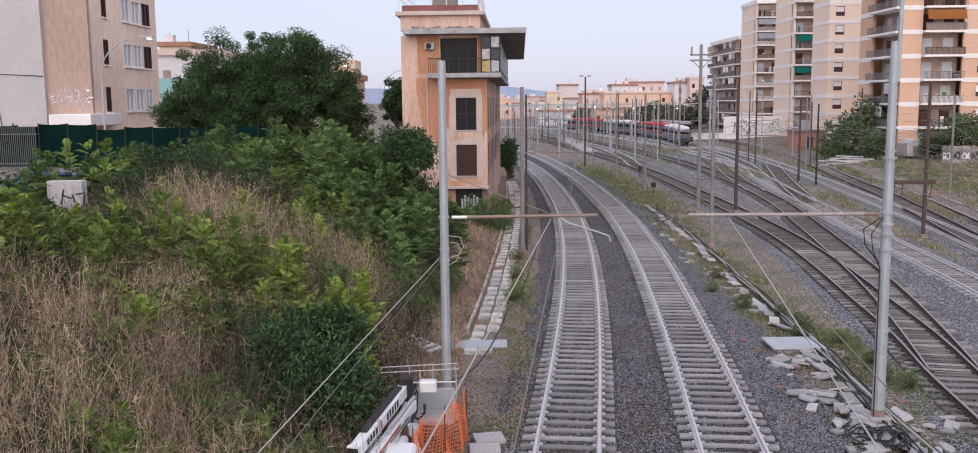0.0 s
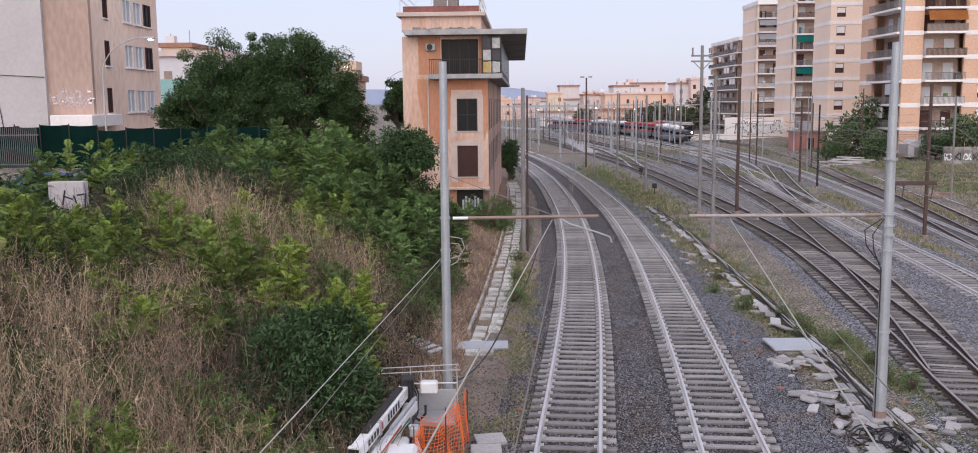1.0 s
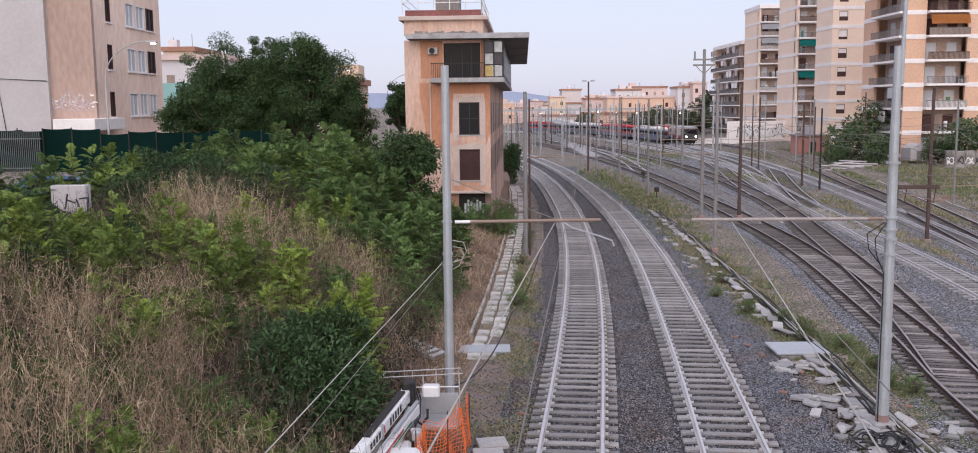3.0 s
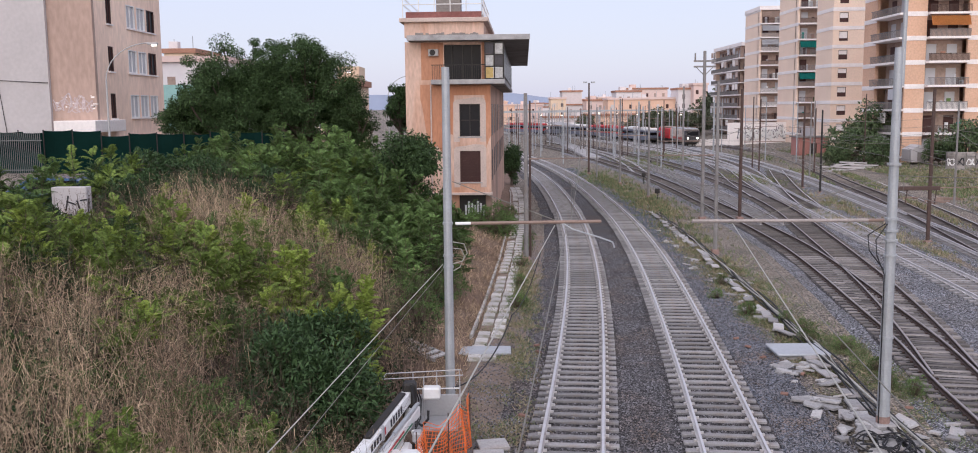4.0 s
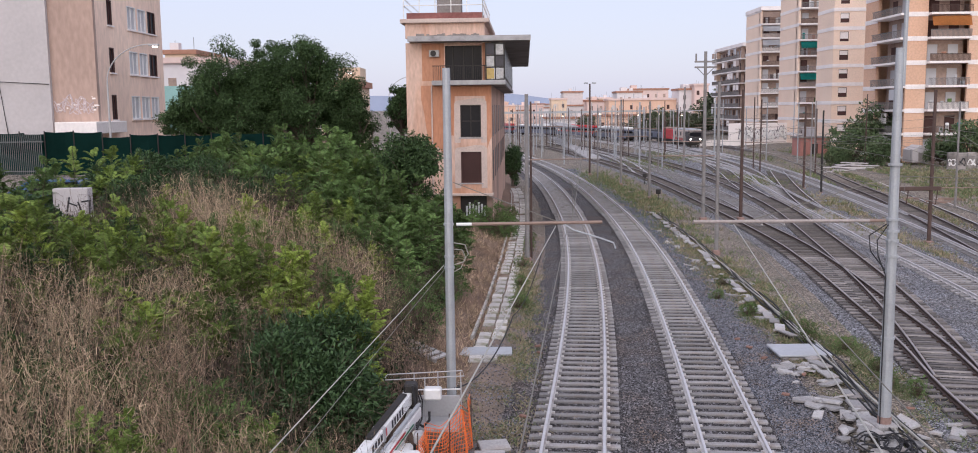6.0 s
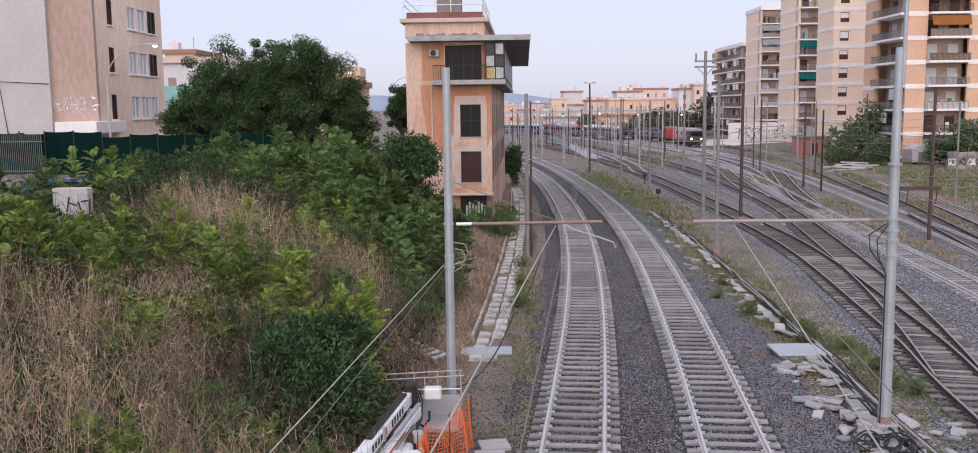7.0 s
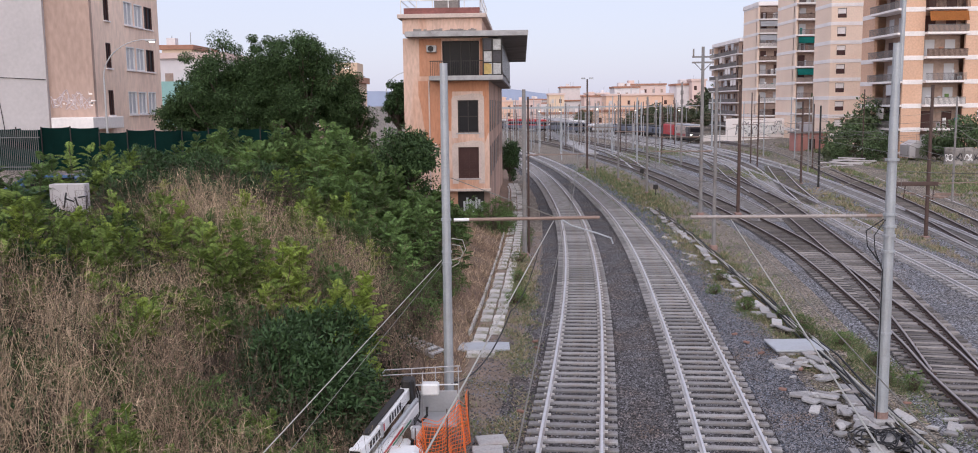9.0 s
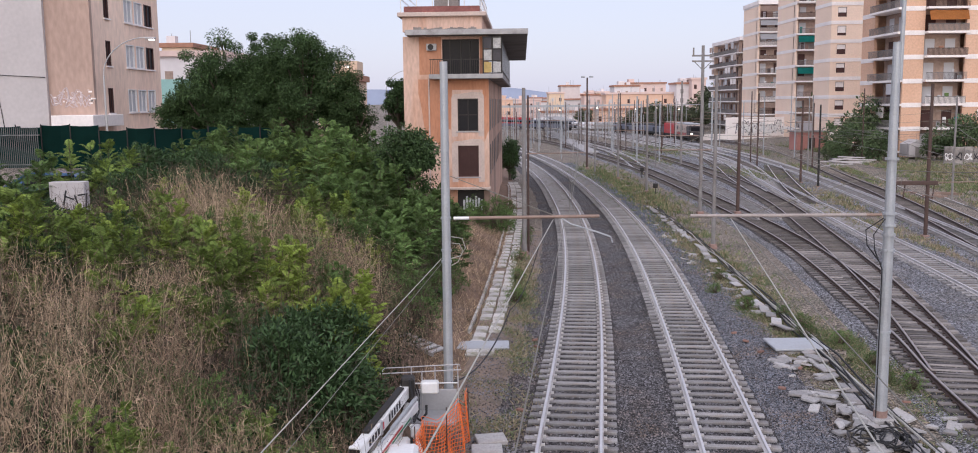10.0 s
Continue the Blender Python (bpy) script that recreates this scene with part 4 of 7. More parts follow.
def apartment(x0, y0, w, d, floors, bays, label, turn=0.0, z_first=1.3, fh=3.1, side=(), brick=None, green=()):
    """A block; bays: (start, end, kind) along the front, kinds wall, balcony, window. The front looks to -y, the side to -x."""
    t = thing("apartment_block", label, "apartment building", pose(x0, y0, 0, rz=turn), group="apartment blocks beyond the yard")
    top = z_first + floors * fh
    brick = brick or M_BRICK
    for a, b, kind in bays:
        if kind == "balcony":
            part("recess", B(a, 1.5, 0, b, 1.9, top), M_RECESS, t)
        elif kind == "window":
            cx = (a + b) / 2
            holes = [(cx - 0.75, cx + 0.75, z_first + k * fh + 0.9, z_first + k * fh + 2.5) for k in range(floors)]
            tmp = bmesh.new()
            wall_with_holes(tmp, a, b, 0, top, 0, 0.4, holes)
            for v in tmp.verts:
                v.co = Vector((v.co.y, v.co.x, v.co.z))
            bmesh.ops.recalc_face_normals(tmp, faces=tmp.faces)
            part("wall", tmp, brick, t)
        else:
            part("wall", B(a, 0, 0, b, 0.4, top), brick, t)
    for a, b, kind in side or [(0.4, d, "wall")]:
        a = max(a, 0.4)
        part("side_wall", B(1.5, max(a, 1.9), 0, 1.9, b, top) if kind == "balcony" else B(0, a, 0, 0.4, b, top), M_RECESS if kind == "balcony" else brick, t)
    part("side_wall", B(w - 0.4, 0.4, 0, w, d, top), brick, t)
    part("rear_wall", B(0.4, d - 0.4, 0, w - 0.4, d, top), brick, t)
    part("roof", B(-0.2, -0.2, top, w + 0.2, d + 0.2, top + 0.9), M_BAND, t)
    for k in range(floors + 1):
        z = z_first + k * fh
        for a, b, kind in bays:
            if kind != "balcony":
                part("floor_band", B(a, -0.06, z - 0.35, b, 0.0, z + 0.25), M_BAND, t)
        for a, b, kind in side or [(0, d, "wall")]:
            if kind != "balcony":
                part("floor_band", B(-0.06, a, z - 0.35, 0.0, b, z + 0.25), M_BAND, t)
            elif k < floors:
                bal = new("balcony")
                bal.parent = t
                part("slab", B(-0.9, a + 0.05, z - 0.16, 1.5, b - 0.05, z + 0.12), M_BAND, bal)
                r = bmesh.new()
                box(r, -0.88, a + 0.06, z + 1.0, -0.82, b - 0.06, z + 1.07)
                for i in range(int((b - a) / 0.2)):
                    box(r, -0.87, a + 0.08 + i * 0.2, z + 0.12, -0.83, a + 0.12 + i * 0.2, z + 1.0)
                part("railing", r, M_RAILING, bal)
                for i in range(int((b - a) / 3)):
                    u = a + 1.5 + i * 3.0
                    if u > 2.2:
                        part("balcony_door", B(1.42, u - 0.7, z + 0.12, 1.497, u + 0.7, z + 2.35), M_BLIND if rng.random() < 0.5 else M_SHUTTER, bal)
                    if rng.random() < 0.35:
                        part("awning", B(-0.98, u - 1.2, z + 1.35, -0.93, u + 1.2, z + 2.75), (M_RECESS, M_PALE, M_BLIND, M_BAND)[int(rng.random() * 4)], bal)
    for k in range(floors):
        z = z_first + k * fh
        for a, b, kind in bays:
            if kind == "balcony":
                bal = new("balcony")
                bal.parent = t
                part("slab", B(a + 0.04, -0.9, z - 0.16, b - 0.04, 1.5, z + 0.12), M_BAND, bal)
                r = bmesh.new()
                box(r, a + 0.06, -0.88, z + 1.0, b - 0.06, -0.82, z + 1.07)
                nb = int((b - a) / 0.16)
                for i in range(nb + 1):
                    u = a + 0.06 + (b - a - 0.16) * i / nb
                    box(r, u, -0.87, z + 0.12, u + 0.04, -0.83, z + 1.0)
                part("railing", r, M_RUST if rng.random() < 0.4 else M_RAILING, bal)
                kindr = rng.random()
                if kindr < 0.45:
                    part("solid_front", B(a + 0.08, -0.80, z + 0.14, b - 0.08, -0.77, z + 0.98), (M_PALE, M_BAND, M_RECESS)[int(rng.random() * 3)], bal)
                n = max(1, int((b - a) / 2.4))
                for i in range(n):
                    u = a + (b - a) * (i + 0.5) / n
                    part("balcony_door", B(u - 0.65, 1.42, z + 0.12, u + 0.65, 1.497, z + 2.35), M_BLIND if rng.random() < 0.5 else M_SHUTTER, bal)
                q = rng.random()
                if q < 0.38 or k in green:
                    bm = bmesh.new()
                    vs = [bm.verts.new(p) for p in ((a + 0.2, -0.7, z + 2.75), (b - 0.2, -0.7, z + 2.75), (b - 0.2, -1.15, z + 1.5), (a + 0.2, -1.15, z + 1.5))]
                    bm.faces.new(vs)
                    bmesh.ops.solidify(bm, geom=bm.faces[:], thickness=0.03)
                    part("awning", bm, M_AWN if k in green else (M_RECESS, M_ORANGEAWN, M_RECESS, M_PALE, M_BLIND, M_BLIND)[int(rng.random() * 6)], bal)
                if q > 0.25:
                    for i in range(4):
                        u = a + 0.3 + rng.random() * (b - a - 0.9)
                        part("laundry" if rng.random() < 0.5 else "flower_box", B(u, -0.72, z + 0.15, u + 0.3 + 0.3 * rng.random(), -0.5, z + 0.6 + 0.9 * rng.random(), 0.03), (M_WHITE, M_AWN, M_BLIND, M_SHUTTER, M_LEAFMID, M_TERRA)[int(rng.random() * 6)], bal)
            elif kind == "window":
                cx = (a + b) / 2
                win = new("window")
                win.parent = t
                drop = rng.choice([0.75, 0.9, 1.0, 1.15])
                f = bmesh.new()
                zz0, zz1 = z + 0.9, z + 2.5
                for p in ((cx - 0.75, zz0, cx - 0.68, zz1), (cx + 0.68, zz0, cx + 0.75, zz1), (cx - 0.68, zz0, cx + 0.68, zz0 + 0.07), (cx - 0.68, zz1 - 0.07, cx + 0.68, zz1)):
                    box(f, p[0], 0.1, p[1], p[2], 0.3, p[3])
                part("window_frame", f, M_SHUTTER, win)
                part("pane", B(cx - 0.68, 0.2, zz0 + 0.07, cx + 0.68, 0.22, zz1 - 0.07), M_SHUTTER, win)
                part("roller_shutter", B(cx - 0.68, 0.14, zz1 - drop, cx + 0.68, 0.17, zz1 - 0.07), M_BAND, win)
    return t


apartment(53.9, 124.0, 31, 14, 10, [(0, 2.6, "wall"), (2.6, 8.0, "balcony"), (8.0, 13.4, "window"), (13.4, 18.5, "wall"), (18.5, 24, "balcony"), (24, 31, "window")], "orange brick apartment block with pale floor bands and railed balconies", side=[(0, 9.6, "balcony"), (9.6, 14, "wall")])
apartment(57.6, 161.0, 8.0, 8, 10, [(0, 3.6, "window"), (3.6, 8.0, "wall")], "orange brick apartment block with a column of shuttered windows", z_first=2.5, brick=M_BRICKPALE)
apartment(61.1, 190.0, 7.0, 12.5, 10, [(0, 6.4, "balcony"), (6.4, 7.0, "wall")], "pale brick apartment block with green balcony awnings", z_first=2.5, brick=M_BRICKPALE, green=(3, 5))
apartment(62.3, 221.0, 7.0, 13, 9, [(0, 6.4, "balcony"), (6.4, 7.0, "wall")], "pale brick apartment block with stacked balconies", z_first=1.65, fh=3.15, brick=M_BRICKPALE)
apartment(64.0, 243.0, 12.0, 30, 7, [(0, 6.0, "balcony"), (6.0, 12, "wall")], "shaded apartment block with wrap-round balconies", side=[(0, 15, "balcony"), (15, 30, "balcony")], z_first=1.6, brick=M_BRICKPALE)

# graffiti wall at the edge of the yard
M_GREYPAINT = mat("spray_paint_dark_grey", (0.16, 0.15, 0.17), 0.8, vary=0.2, scale=1, fine=6, bump=0)
gw = thing("yard_wall", "pale boundary wall with large illegible graffiti", "wall", kind="structure")
part("wall", B(49.0, 196, 0, 62, 196.4, 4.7, 0.03), M_BAND, gw)
part("low_wall", B(40.5, 196.05, 0, 49.0, 196.35, 1.3, 0.03), M_BAND, gw)
part("wall", B(62, 168, 0, 62.4, 196, 4.0, 0.03), M_WHITEWALL, gw)
for i in range(9):
    g, pale = bmesh.new(), bmesh.new()
    scrawl(g, 51.0 + i * 1.15, 195.97, 2.5 + 0.3 * math.sin(i * 2.0), 1.5, 2.2 + 0.5 * math.sin(i), 0.09, 60 + i)
    scrawl(pale, 51.1 + i * 1.15, 195.95, 2.4 + 0.3 * math.sin(i * 2.0), 1.4, 2.2, 0.15, 80 + i)
    part("graffiti", g, M_GREYPAINT, gw, "illegible dark grey graffiti")
    part("graffiti", pale, M_WHITE, gw, "illegible white graffiti")

# ---- plants ----

def unit(v):
    return v / np.maximum(np.linalg.norm(v, axis=-1, keepdims=True), 1e-6)


def raw_mesh(name, verts, faces, material, slots=None):
    """A mesh from arrays of corners and of faces with equal corner counts."""
    me = bpy.data.meshes.new(name)
    n, k = faces.shape
    me.vertices.add(len(verts))
    me.vertices.foreach_set("co", verts.astype(np.float32).ravel())
    me.loops.add(n * k)
    me.loops.foreach_set("vertex_index", faces.astype(np.int32).ravel())
    me.polygons.add(n)
    me.polygons.foreach_set("loop_start", np.arange(0, n * k, k, dtype=np.int32))
    for m in (material if isinstance(material, (list, tuple)) else [material]):
        me.materials.append(m)
    if slots is not None:
        me.polygons.foreach_set("material_index", slots.astype(np.int32))
    me.update(calc_edges=True)
    return me


def leaves(pos, way, length, width, r, along=None):
    """Pointed leaves as four-cornered blades, their width roughly along a given way: corners and faces."""
    n = len(pos)
    way = unit(way)
    if along is None:
        side = unit(np.cross(way, unit(r.normal(size=(n, 3)) + np.array([0, 0, 1.6]))))
    else:
        along = along + r.normal(0, 0.25, (n, 3))
        side = unit(along - way * (along * way).sum(1, keepdims=True))
    L, Wd = length[:, None], width[:, None]
    mid = pos + way * L * 0.45
    v = np.stack([pos, mid + side * Wd / 2, pos + way * L - np.array([0, 0, 0.12]) * L, mid - side * Wd / 2], 1).reshape(-1, 3)
    return v, np.arange(4 * n).reshape(n, 4)


def stalks(base, tip, width, r, bend=0.15):
    """Thin bent stems, two blades long: corners and faces."""
    n = len(base)
    d = tip - base
    side = unit(np.cross(d, r.normal(size=(n, 3)))) * width[:, None] / 2
    mid = base + d * 0.5 + r.normal(size=(n, 3)) * np.linalg.norm(d, axis=1)[:, None] * bend * np.array([1, 1, 0.3])
    v = np.stack([base - side, base + side, mid + side * 0.8, mid - side * 0.8, tip + side * 0.4, tip - side * 0.4], 1).reshape(-1, 3)
    k = np.arange(n)[:, None] * 6
    return v, np.concatenate([k + np.array([0, 1, 2, 3]), k + np.array([3, 2, 4, 5])], 0)


def merge(pieces):
    vs, fs, ms, off = [], [], [], 0
    for (v, f), m in pieces:
        vs.append(v)
        fs.append(f + off)
        ms.append(np.full(len(f), m))
        off += len(v)
    return np.concatenate(vs), np.concatenate(fs), np.concatenate(ms)


def feather_plant(seed, height, stems, spread, frond=0.72, pairs=20):
    """A tree-of-heaven seedling: upright stems clad in plumes of arching feather leaves."""
    r = np.random.default_rng(seed)
    P, D, O, Ln, Wd, sb, st, sw = [], [], [], [], [], [], [], []
    for s in range(stems):
        b = np.array([r.normal(0, spread * 0.5), r.normal(0, spread * 0.5), 0])
        h = height * r.uniform(0.55, 1.0)
        top = b + np.array([r.normal(0, spread * 0.35), r.normal(0, spread * 0.35), h])
        sb.append(b), st.append(top), sw.append(0.026)
        for i in range(int(20 * h / height) + 6):
            u = 1.0 - 0.7 * r.random() ** 1.25
            p0 = b + (top - b) * u
            az = r.uniform(0, math.tau)
            el = np.interp(u, [0.3, 0.9, 1], [0.45, 0.9, 1.3]) + r.normal(0, 0.15)
            out = np.array([math.cos(az) * math.cos(el), math.sin(az) * math.cos(el), math.sin(el)])
            L = frond * r.uniform(0.75, 1.15) * np.interp(u, [0.3, 1], [1.0, 0.75])
            k = (np.arange(pairs) + 1.0) / pairs
            rach = p0 + out * (L * k)[:, None] - np.array([0, 0, 1.0]) * (0.5 * L * k**2)[:, None]
            sb.append(p0), st.append(rach[-1]), sw.append(0.008)
            side = unit(np.cross(out, np.array([0, 0, 1.0])))
            for s2 in (-1, 1):
                P.append(rach)
                D.append(side * s2 + out * 0.35 + r.normal(0, 0.08, (pairs, 3)) - np.array([0, 0, 0.55]))
                O.append(np.tile(out, (pairs, 1)))
                l = L * 0.24 * np.sin(np.pi * (0.2 + 0.7 * k)) * r.uniform(0.85, 1.15, pairs)
                Ln.append(l), Wd.append(l * 0.21)
    a = leaves(np.concatenate(P), np.concatenate(D), np.concatenate(Ln), np.concatenate(Wd), r, np.concatenate(O))
    b = stalks(np.array(sb), np.array(st), np.array(sw), r, 0.03)
    return merge([(a, 0), (b, 1)])


def rosette_bush(seed, rx, rz, twigs, leaf, per=11):
    """A dense shrub of twig ends with whorls of lance-shaped leaves."""
    r = np.random.default_rng(seed)
    d = unit(r.normal(size=(twigs, 3)) * np.array([1, 1, 0.9]) + np.array([0, 0, 0.35]))
    lump = 1 + 0.22 * np.sin(d[:, 0] * 5 + seed) + 0.18 * np.sin(d[:, 1] * 6 + d[:, 2] * 4)
    rad = (r.uniform(0.55, 1.0, twigs) ** 0.5 * lump)[:, None]
    tip = d * rad * np.array([rx, rx, rz]) + np.array([0, 0, rz * 0.8])
    tip[:, 2] = np.maximum(tip[:, 2], 0.05)
    pos = np.repeat(tip, per, 0) + r.normal(0, leaf * 0.35, (twigs * per, 3))
    way = np.repeat(d, per, 0) * 0.9 + r.normal(0, 0.75, (twigs * per, 3)) + np.array([0, 0, 0.25])
    ln = leaf * r.uniform(0.6, 1.2, len(pos))
    a = leaves(pos, way, ln, ln * 0.30, r)
    b = stalks(np.tile(np.array([[0, 0, 0.02]]), (twigs, 1)) + r.normal(0, 0.1, (twigs, 3)) * np.array([1, 1, 0]), tip, np.full(twigs, 0.014), r, 0.1)
    return merge([(a, 0), (b, 1)])


def plant_mesh(name, data, material):
    v, f, s = data
    leafy = raw_mesh(name + "_leaves", v, f[s == 0], material)
    woody = raw_mesh(name + "_stems", v, f[s == 1], M_TWIG)
    return leafy, woody


def plant(name, meshes, label, category, m, group, scale=1.0):
    t = thing(name, label, category, m, group)
    t.scale = (scale, scale, scale)
    part("foliage", meshes[0], None, t)
    part("stem", meshes[1], None, t)
    return t


def zg(x, y):
    return float(ground_height(x, y))


FEATHER = [plant_mesh("feather", feather_plant(s, h, n, 0.75), M_LEAF) for s, h, n in ((1, 2.0, 5), (2, 1.7, 6), (3, 2.3, 5), (4, 1.5, 5))]
FEATHERMID = [plant_mesh("feather_mid", feather_plant(s, h, n, 0.95, 0.8), M_LEAFMID) for s, h, n in ((11, 2.2, 7), (12, 1.8, 8), (13, 2.6, 7))]
FEATHERY = [plant_mesh("feather_yellow", feather_plant(s, h, n, 0.55, 0.58), M_LEAFY) for s, h, n in ((21, 2.0, 5), (22, 1.5, 5))]
BUSH = [plant_mesh("dark_bush", rosette_bush(s, rx, rz, 330, 0.19), M_LEAFDARK) for s, rx, rz in ((31, 0.95, 1.0), (32, 1.1, 0.85), (33, 0.85, 1.2))]
SCRUB = [plant_mesh("scrub", rosette_bush(s, rx, rz, 300, 0.11, 9), M_LEAFMID) for s, rx, rz in ((41, 0.9, 0.7), (42, 1.1, 0.8), (43, 0.8, 0.9))]


def thicket(name, kinds, count, cx, cy, rx, ry, label, category, group, lo=0.75, hi=1.15):
    for i in range(count):
        x, y = cx + rx * rng.uniform(-1, 1), cy + ry * rng.uniform(-1, 1)
        x = min(x, float(toe(y)) - 0.5)
        plant(name, kinds[int(rng.random() * len(kinds))], label, category, pose(x, y, zg(x, y) - 0.05, 0, 0, rng.uniform(0, 360)), group, rng.uniform(lo, hi))


G = "wild plants on the bank"
A, Bn, C = "feather_leaved_sapling", "dark_leaved_bush", "scrub_bush"
LA, LY, LM = "bright green feather-leaved sapling on the bank", "yellow-green feather-leaved sapling on the bank", "deep green feather-leaved sapling on the bank"
LB, LC = "dark green lance-leaved bush on the bank", "tangled green scrub bush on the bank"
thicket(A, FEATHER, 8, -13.3, 24.0, 0.8, 1.2, LA, "sapling", G, 1.1, 1.4)
thicket(A, FEATHER, 4, -11.0, 27.3, 1.2, 1.0, LA, "sapling", G, 0.45, 0.6)
thicket(A, FEATHER, 3, -14.7, 35.5, 0.9, 0.9, LA, "sapling", G, 1.1, 1.25)
thicket(A, FEATHER, 5, -9.6, 22.0, 1.8, 1.6, LA, "sapling", G, 0.8, 1.1)
thicket(A, FEATHERY, 3, -10.8, 21.6, 1.0, 1.0, LY, "sapling", G, 0.9, 1.15)
thicket(A, FEATHER, 3, -6.6, 21.8, 0.9, 0.9, LA, "sapling", G, 0.7, 0.95)
thicket(A, FEATHERY, 3, -3.9, 23.6, 0.5, 0.7, LY, "sapling", G, 0.9, 1.1)
thicket(A, FEATHERY, 2, -8.4, 21.4, 1.2, 1.0, LY, "sapling", G, 0.9, 1.1)
thicket(A, FEATHERMID, 3, -16.0, 31.5, 0.6, 1.0, LM, "sapling", G, 0.9, 1.1)
thicket(A, FEATHER, 4, -7.6, 24.8, 1.1, 1.3, LA, "sapling", G, 0.95, 1.2)
thicket(A, FEATHER, 3, -7.2, 28.6, 0.8, 1.0, LA, "sapling", G, 0.75, 1.0)
thicket(A, FEATHERY, 8, -5.8, 26.3, 0.9, 0.9, LY, "sapling", G, 0.9, 1.2)
thicket(A, FEATHERY, 5, -4.2, 26.2, 0.4, 0.7, LY, "sapling", G, 1.1, 1.4)
thicket(A, FEATHERY, 5, -9.0, 34.0, 3.0, 3.0, LY, "sapling", G, 0.7, 0.95)
thicket(A, FEATHER, 4, -6.6, 15.6, 0.8, 0.7, LA, "sapling", G, 0.5, 0.65)
thicket(A, FEATHER, 2, -5.2, 18.6, 0.5, 0.5, LA, "sapling", G, 0.5, 0.6)
thicket(A, FEATHERMID, 24, -7.0, 46.0, 4.0, 6.0, LM, "sapling", G, 1.0, 1.35)
thicket(A, FEATHERMID, 14, -5.0, 39.0, 2.5, 4.0, LM, "sapling", G, 0.8, 1.1)
thicket(A, FEATHER, 8, -8.3, 41.0, 3.0, 4.0, LA, "sapling", G, 0.85, 1.15)
thicket(Bn, BUSH, 12, -14.6, 43.0, 2.6, 4.0, LB, "bush", G, 0.8, 1.0)
thicket(A, FEATHERMID, 6, -13.6, 41.0, 2.6, 4.0, LM, "sapling", G, 0.6, 0.75)
thicket(A, FEATHERMID, 8, -4.0, 52.0, 2.0, 4.0, LM, "sapling", G, 0.75, 1.0)
thicket(A, FEATHERMID, 22, -12.3, 49.0, 3.4, 3.2, LM, "sapling", G, 0.9, 1.15)
thicket(A, FEATHERMID, 16, -9.0, 53.0, 3.0, 3.0, LM, "sapling", G, 1.0, 1.3)
thicket(A, FEATHER, 5, -9.6, 46.5, 3.4, 2.0, LA, "sapling", G, 0.9, 1.15)
thicket(Bn, BUSH, 16, -12.8, 40.5, 2.8, 2.4, LB, "bush", G, 0.8, 1.1)
thicket(C, SCRUB, 16, -12.5, 46.5, 3.4, 3.4, LC, "bush", G, 0.8, 1.1)
thicket(A, FEATHER, 10, -11.0, 23.6, 1.4, 1.5, LA, "sapling", G, 0.65, 0.9)
thicket(A, FEATHER, 5, -9.7, 27.8, 0.7, 1.2, LA, "sapling", G, 0.8, 1.1)
thicket(Bn, BUSH, 7, -11.4, 25.4, 1.4, 1.4, LB, "bush", G, 0.45, 0.65)
thicket(A, FEATHERY, 4, -9.4, 24.6, 1.4, 1.0, LY, "sapling", G, 0.8, 1.05)
thicket(A, FEATHER, 6, -6.0, 34.0, 1.6, 2.4, LA, "sapling", G, 0.8, 1.1)
thicket(A, FEATHER, 6, -7.6, 46.0, 3.0, 3.0, LA, "sapling", G, 1.0, 1.25)
# Added dark bushes that stand for shadow on the left of the bank.
thicket(Bn, BUSH, 6, -13.6, 26.8, 0.9, 1.0, LB, "bush", G, 0.6, 0.8)
thicket(Bn, BUSH, 8, -12.6, 33.5, 0.9, 1.6, LB, "bush", G, 0.6, 0.85)
thicket(Bn, BUSH, 6, -10.8, 36.5, 1.4, 1.6, LB, "bush", G, 0.6, 0.85)
thicket(Bn, BUSH, 10, -4.45, 21.7, 0.95, 1.0, LB, "bush", G, 0.85, 1.1)
thicket(Bn, BUSH, 3, -4.7, 24.3, 0.7, 0.7, LB, "bush", G, 0.9, 1.1)
thicket(Bn, BUSH, 5, -12.4, 23.6, 0.8, 1.0, LB, "bush", G, 0.6, 0.8)
thicket(Bn, BUSH, 2, -9.0, 23.0, 1.0, 0.8, LB, "bush", G, 0.45, 0.6)
thicket(Bn, BUSH, 4, -2.4, 41.0, 0.6, 2.0, LB, "bush", G, 0.6, 0.8)
thicket(Bn, BUSH, 14, -13.2, 37.5, 3.0, 2.5, LB, "bush", G, 0.7, 0.95)
thicket(A, FEATHER, 4, -10.5, 21.0, 0.8, 0.9, LA, "sapling", G, 0.6, 0.9)
thicket(Bn, BUSH, 4, -10.4, 21.5, 0.8, 0.9, LB, "bush", G, 0.5, 0.7)
thicket(A, FEATHER, 3, -7.2, 19.8, 0.9, 0.8, LA, "sapling", G, 0.5, 0.7)
thicket(A, FEATHERMID, 4, -6.2, 23.6, 0.8, 0.9, LM, "sapling", G, 0.5, 0.7)
thicket(A, FEATHERY, 4, -9.2, 28.5, 1.6, 1.6, LY, "sapling", G, 1.0, 1.25)
